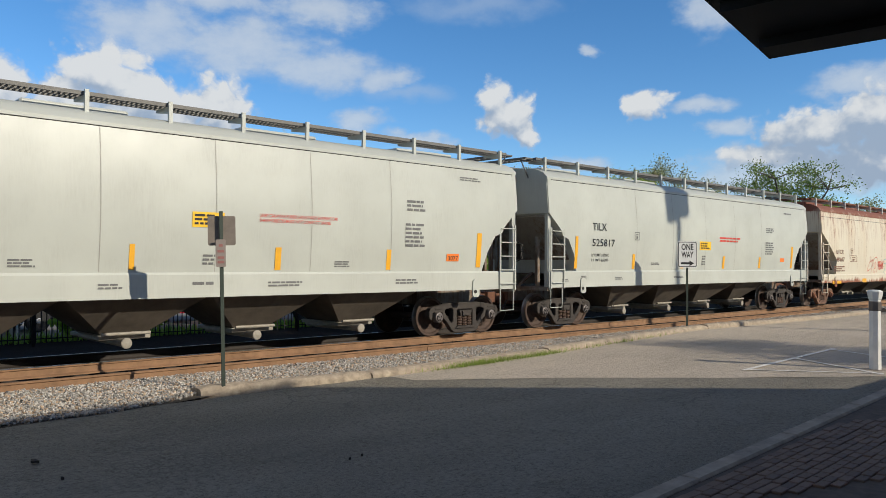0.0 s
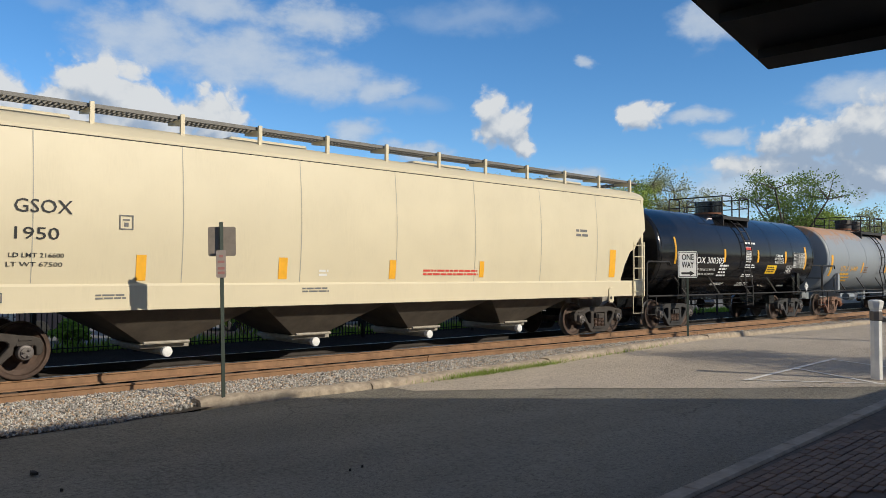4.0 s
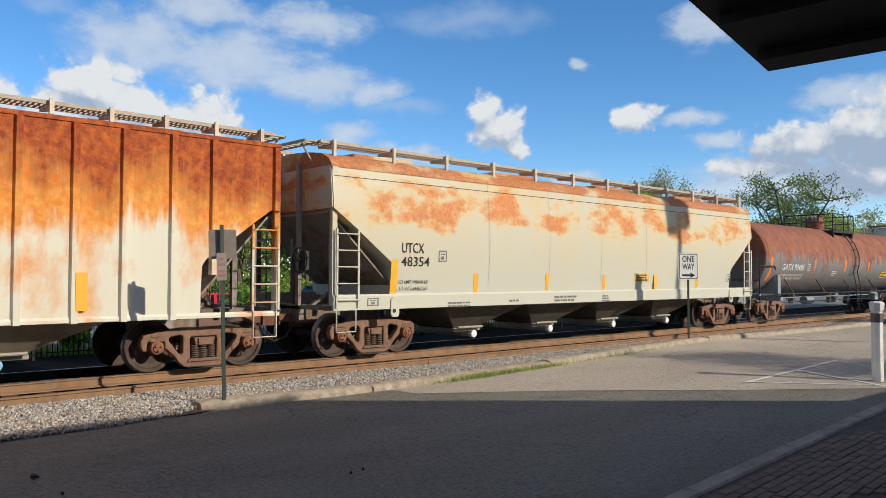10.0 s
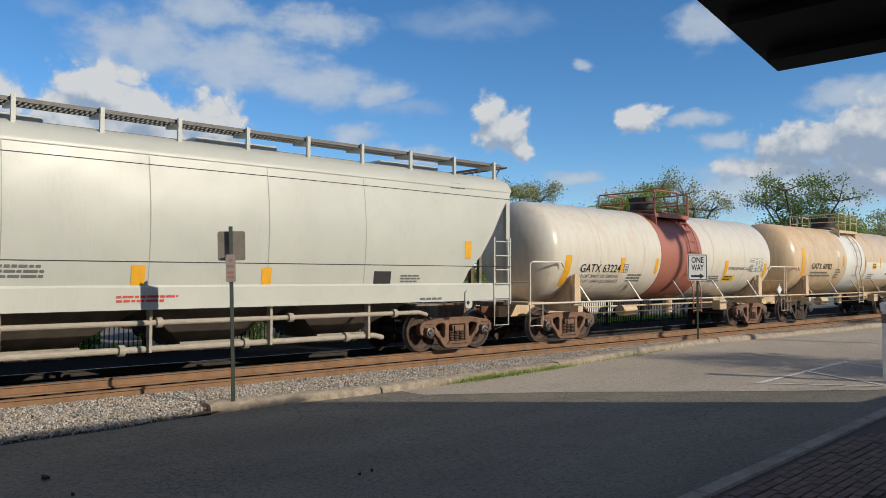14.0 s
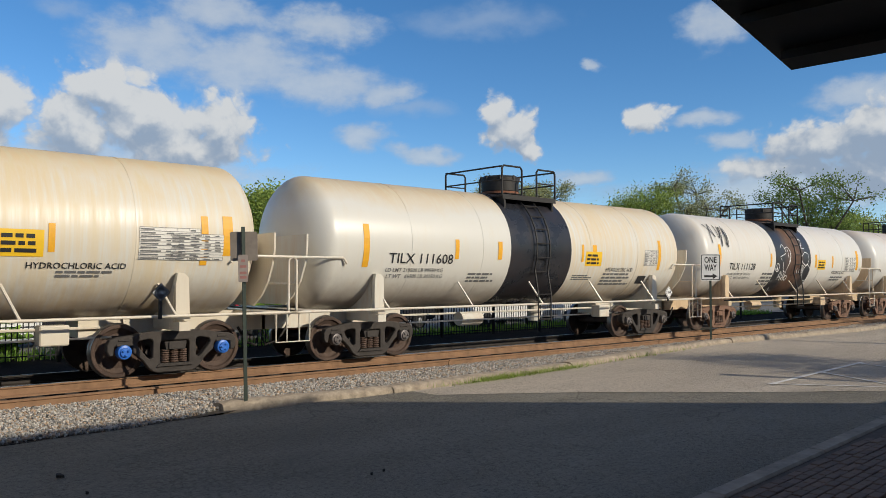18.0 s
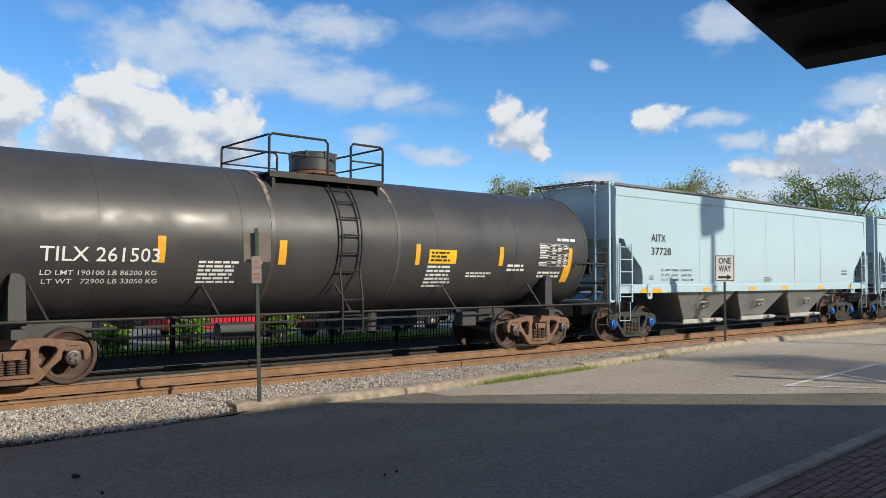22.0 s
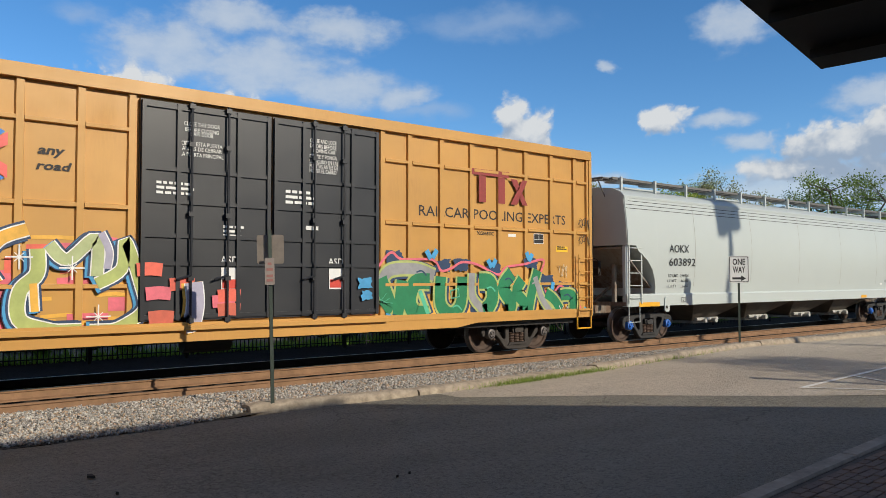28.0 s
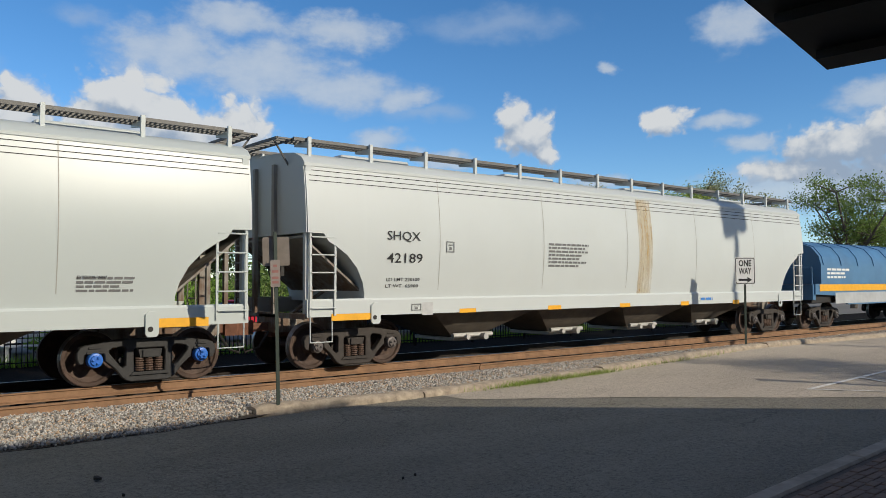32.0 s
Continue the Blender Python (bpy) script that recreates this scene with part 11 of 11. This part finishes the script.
patch(h23, 4.97, 5.44, 1.03, 1.13, M_YELLOW, -1.599)
patch(h23, 7.83, 8.70, 1.00, 1.12, M_YELLOW, -1.599)
frame_mark(h23, -7.05, 1.08, 0.22, 0.14, M_GREYPAINT, -1.599)
patch(h23, -6.80, -6.50, 0.99, 1.29, M_GREYPATCH, -1.599)
bars(h23, 7.19, 1.69, 0.32, 3, 0.035, M_GREYPAINT, (0.13,), 503)
bars(h23, 6.69, 1.52, 0.28, 1, 0.113, M_WHITEPAINT, -1.599, 504)
write(h24, "AOKX", -7.59, 2.50, 0.217, M_BLACKPAINT, (0.13,), 0.94)
write(h24, "603903", -7.61, 2.11, 0.217, M_BLACKPAINT, (0.13,), 1.28)
write(h24, "LD LMT   220200", -7.59, 1.82, 0.072, M_BLACKPAINT, (0.13,), 0.96)
write(h24, "LT WT     65800", -7.61, 1.67, 0.072, M_BLACKPAINT, (0.13,), 0.96)
write(h24, "CU FT       6260", -7.64, 1.52, 0.072, M_BLACKPAINT, (0.13,), 0.95)
patch(h24, -8.87, -7.93, 1.02, 1.16, M_YELLOW, -1.599)
patch(h24, -5.65, -5.21, 1.05, 1.14, M_YELLOW, -1.599)
patch(h24, -2.88, -2.45, 1.02, 1.12, M_YELLOW, -1.599)
patch(h24, -0.18, 0.28, 1.01, 1.13, M_YELLOW, -1.599)
patch(h24, 2.55, 2.99, 1.03, 1.13, M_YELLOW, -1.599)
bars(h24, 3.77, 1.13, 0.80, 1, 0.139, M_GREENPAINT, -1.599, 515)
frame_mark(h24, -6.95, 1.11, 0.23, 0.12, M_GREYPAINT, -1.599)
patch(h24, -6.64, -6.34, 1.00, 1.29, M_GREYPATCH, -1.599)
patch(h24, 7.86, 8.79, 0.98, 1.13, M_YELLOW, -1.599)
write(h24, "EXTERIOR PAINT", 6.66, 1.79, 0.044, M_BLACKPAINT, (0.13,), 0.45)
bars(h24, 6.65, 1.78, 0.89, 4, 0.067, M_GREYPAINT, (0.13,), 520)
write(h25, "SHQX", -7.78, 2.58, 0.184, M_BLACKPAINT, (0.13,), 0.85)
write(h25, "42189", -7.78, 2.12, 0.195, M_BLACKPAINT, (0.13,), 0.91)
write(h25, "LD LMT 220100", -7.77, 1.74, 0.069, M_BLACKPAINT, (0.13,), 0.85)
write(h25, "LT WT  65900", -7.78, 1.61, 0.068, M_BLACKPAINT, (0.13,), 0.83)
patch(h25, -9.05, -8.15, 0.98, 1.11, M_YELLOW, -1.599)
patch(h25, -5.82, -5.34, 1.05, 1.14, M_YELLOW, -1.599)
patch(h25, -3.02, -2.56, 1.05, 1.15, M_YELLOW, -1.599)
patch(h25, -0.29, 0.14, 1.05, 1.15, M_YELLOW, -1.599)
patch(h25, 2.45, 2.84, 1.04, 1.15, M_YELLOW, -1.599)
patch(h25, 5.18, 5.54, 1.03, 1.15, M_YELLOW, -1.599)
bars(h25, -3.04, 2.60, 1.49, 7, 0.086, M_GREYPAINT, (0.13,), 531)
frame_mark(h25, -6.23, 2.36, 0.22, 0.23, M_GREYPAINT, (0.13,))
frame_mark(h25, -7.13, 1.13, 0.25, 0.14, M_GREYPAINT, -1.599)
patch(h25, -6.85, -6.56, 1.03, 1.30, M_GREYPATCH, -1.599)
bars(h25, 3.45, 1.17, 0.83, 1, 0.133, M_BLUEPAINT, -1.599, 535)
patch(h25, 0.48, 1.09, 1.24, 4.01, M_STAIN, (0.13,), 0.006)


# ---------------------------------------------------------------- street furniture
M_POLE = plain("green_sign_post", (0.028, 0.042, 0.034, 1), 0.6, 0.3)
M_SIGNBACK = plain("bare_sign_back", (0.26, 0.22, 0.185, 1), 0.6, 0.2)
M_SIGNSMALL = plain("weathered_sign_face", (0.33, 0.28, 0.25, 1), 0.6)
M_FADEDRED = plain("faded_red_print", (0.36, 0.16, 0.14, 1), 0.6)
M_SIGNWHITE = plain("white_sign_face", (0.78, 0.78, 0.76, 1), 0.5, 0, 0.04)


def rounded(w, h, r, n=4):
    pts = []
    for cx, cz, a0 in ((w / 2 - r, h / 2 - r, 0), (-w / 2 + r, h / 2 - r, 90), (-w / 2 + r, -h / 2 + r, 180), (w / 2 - r, -h / 2 + r, 270)):
        for i in range(n + 1):
            a = radians(a0 + 90 * i / n)
            pts.append((cx + r * math.cos(a), cz + r * math.sin(a)))
    return pts


def sign_a(x, y, z):
    t = thing("sign_post", "green channel post with two signs seen from behind", "road sign", at=pose(x, y, z, 0, -1.6, 0))
    bm = B()
    prism(bm, [(-0.03, -0.015), (0.03, -0.015), (0.03, 0.0), (0.012, 0.02), (-0.012, 0.02), (-0.03, 0.0)], -0.3, 2.87, "z")
    part("post", bm, M_POLE, t)
    bm = prism(B(), rounded(0.42, 0.46, 0.03), 0.02, 0.024)
    o = part("sign_panel", bm, M_SIGNBACK, t, "bare metal sign back")
    o.matrix_basis = pose(0.02, 0.01, 2.565, 0, 0, -28)
    bm = prism(B(), rounded(0.15, 0.43, 0.02), -0.024, -0.020)
    o2 = part("small_sign", bm, M_SIGNSMALL, t, "narrow grey sign with faded red print")
    o2.matrix_basis = pose(-0.01, -0.01, 2.215, 0, 0, -28)
    for k, zz in enumerate((0.12, 0.03, -0.07, -0.14)):
        bm = prism(B(), rounded(0.10 if k else 0.06, 0.04, 0.005, 1), -0.027, -0.025)
        b = part("faded_print", bm, M_FADEDRED, t)
        b.matrix_basis = pose(-0.01, -0.01, 2.215 + zz, 0, 0, -28)
    return t


def sign_b(x, y, z):
    t = thing("one_way_sign", "white one way sign on a steel post", "road sign", at=pose(x, y, z, 0, 0, -38))
    bm = B()
    prism(bm, [(-0.03, -0.015), (0.03, -0.015), (0.03, 0.0), (0.012, 0.02), (-0.012, 0.02), (-0.03, 0.0)], -0.3, 2.55, "z")
    part("post", bm, M_POLE, t)
    zc = 2.17
    bm = prism(B(), [(a, b + zc) for a, b in rounded(0.58, 0.76, 0.045)], -0.030, -0.024)
    face = part("sign_panel", bm, M_SIGNWHITE, t, "white panel with a black border")
    outer, inner = rounded(0.545, 0.725, 0.035), rounded(0.505, 0.685, 0.03)
    n = len(outer)
    vs = [(a, -0.033, b + zc) for a, b in outer + inner]
    sheet_mesh("border", vs, [(i, (i + 1) % n, n + (i + 1) % n, n + i) for i in range(n)], M_BLACKPAINT, face)
    for txt, zz in (("ONE", zc + 0.13), ("WAY", zc - 0.09)):
        co, faces = letters(txt, 1, 0.0, 0.02)
        k = 0.17 / 0.70
        w = np.ptp(co[:, 0]) * k
        sx = k * 0.36 / w
        pts = [((a - co[:, 0].min()) * sx - 0.18, -0.034, zz + b * k) for a, b in co]
        sheet_mesh("lettering", pts, faces, M_BLACKPAINT, face)
    ar = [(-0.19, -0.225), (-0.19, -0.285), (0.06, -0.285), (0.06, -0.335), (0.20, -0.255), (0.06, -0.175), (0.06, -0.225)]
    sheet_mesh("arrow", [(a, -0.034, zc + b) for a, b in ar], [tuple(range(7))[::-1]], M_BLACKPAINT, face)
    return t


sign_a(5.93, 11.36, -0.02)
sign_b(20.65, 11.80, slope(20.6))


def bollard(x, y):
    z = slope(x)
    t = thing("bollard", "white painted steel bollard with a flat cap", "bollard", at=pose(x, y, z))
    bm = lathe(B(), [(-0.2, 0.105), (1.30, 0.10), (1.33, 0.118), (1.42, 0.135), (1.46, 0.135), (1.485, 0.10), (1.49, 0.0)], 8, "z")
    part("post", bm, plain("soiled_white_post", (0.80, 0.80, 0.78, 1), 0.5, 0, 0.12, 3.0), t, smooth=0.3)
    bm = lathe(B(), [(1.10, 0.098), (1.12, 0.112), (1.26, 0.112), (1.28, 0.098)], 8, "z")
    part("collar", bm, M_CAP_GREY, t, "grey reflector collar", smooth=0.3)
    bm = lathe(B(), [(0.0, 0.2), (0.03, 0.2), (0.035, 0.09)], 20, "z")
    part("base_plate", bm, M_CONCRETE2, t)


bollard(15.7, 5.17)

# a scrap of bark and grit that lie in the street
M_SCRAP = plain("dark_bark_scrap", (0.03, 0.026, 0.022, 1), 0.9, 0, 0.4, 20.0, 0.6)
for sx, sy, size in ((2.49, 8.80, 0.07), (2.49, 7.93, 0.025), (5.07, 6.66, 0.02), (4.89, 6.63, 0.02)):
    scrap = thing("bark_scrap", "small dark scrap of bark on the asphalt", "litter", "litter on the street", at=pose(sx, sy, slope(sx) + 0.03, 0, 0, 40 * sx))
    bm = B()
    prism(bm, [(size * rr * math.cos(a), 0.6 * size * rr * math.sin(a)) for a, rr in ((0, 1), (0.8, 0.7), (1.7, 1), (2.6, 0.8), (3.5, 1.1), (4.3, 0.6), (5.4, 0.9))], 0.0, 0.025, "z")
    part("flake", bm, M_SCRAP, scrap)

# ---------------------------------------------------------------- motion of the train
RUN = [0.04, 12.88, 25.87, 38.86, 51.81, 64.68, 77.49, 90.25, 102.98, 115.7, 128.42, 141.13, 153.84, 166.52, 179.18, 191.8, 204.37, 216.89, 229.38, 241.83, 254.26, 266.69, 279.14, 291.62, 304.14, 316.69, 329.25, 341.81, 354.34, 366.92, 379.28, 391.85, 404.43]


def run_at(t):
    i = min(int(t), 31)
    return RUN[i] + (RUN[i + 1] - RUN[i]) * (t - i)


def motions():
    for car, u in TRAIN:
        walk(car, [(t, pose(u - RUN[t], TRACK_Y, RAIL_TOP)) for t in range(33)])
    walk(clouds, [(t, pose(*EYE, 0, 0, 0.0706 * (t - 9.0))) for t in (0.0, 8.0, 16.0, 24.0, 32.0)])
    turn = 360.0 / (2 * math.pi * 0.457)
    for ws, off, number in WHEELS:
        u = TRAIN[number - 1][1] + off
        shown = [k / 30 for k in range(961) if -4.0 < u - run_at(k / 30) < 55.0]
        times = sorted({0.0, 32.0, *shown})
        rows = []
        a0 = run_at(shown[0]) if shown else 0.0
        for t in times:
            a = (min(max(run_at(t), a0), run_at(shown[-1])) if shown else 0.0) - a0
            rows.append((t, pose(off, 0, 0.457, 0, -(a * turn) % 360.0, 0)))
        walk(ws, rows)


motions()
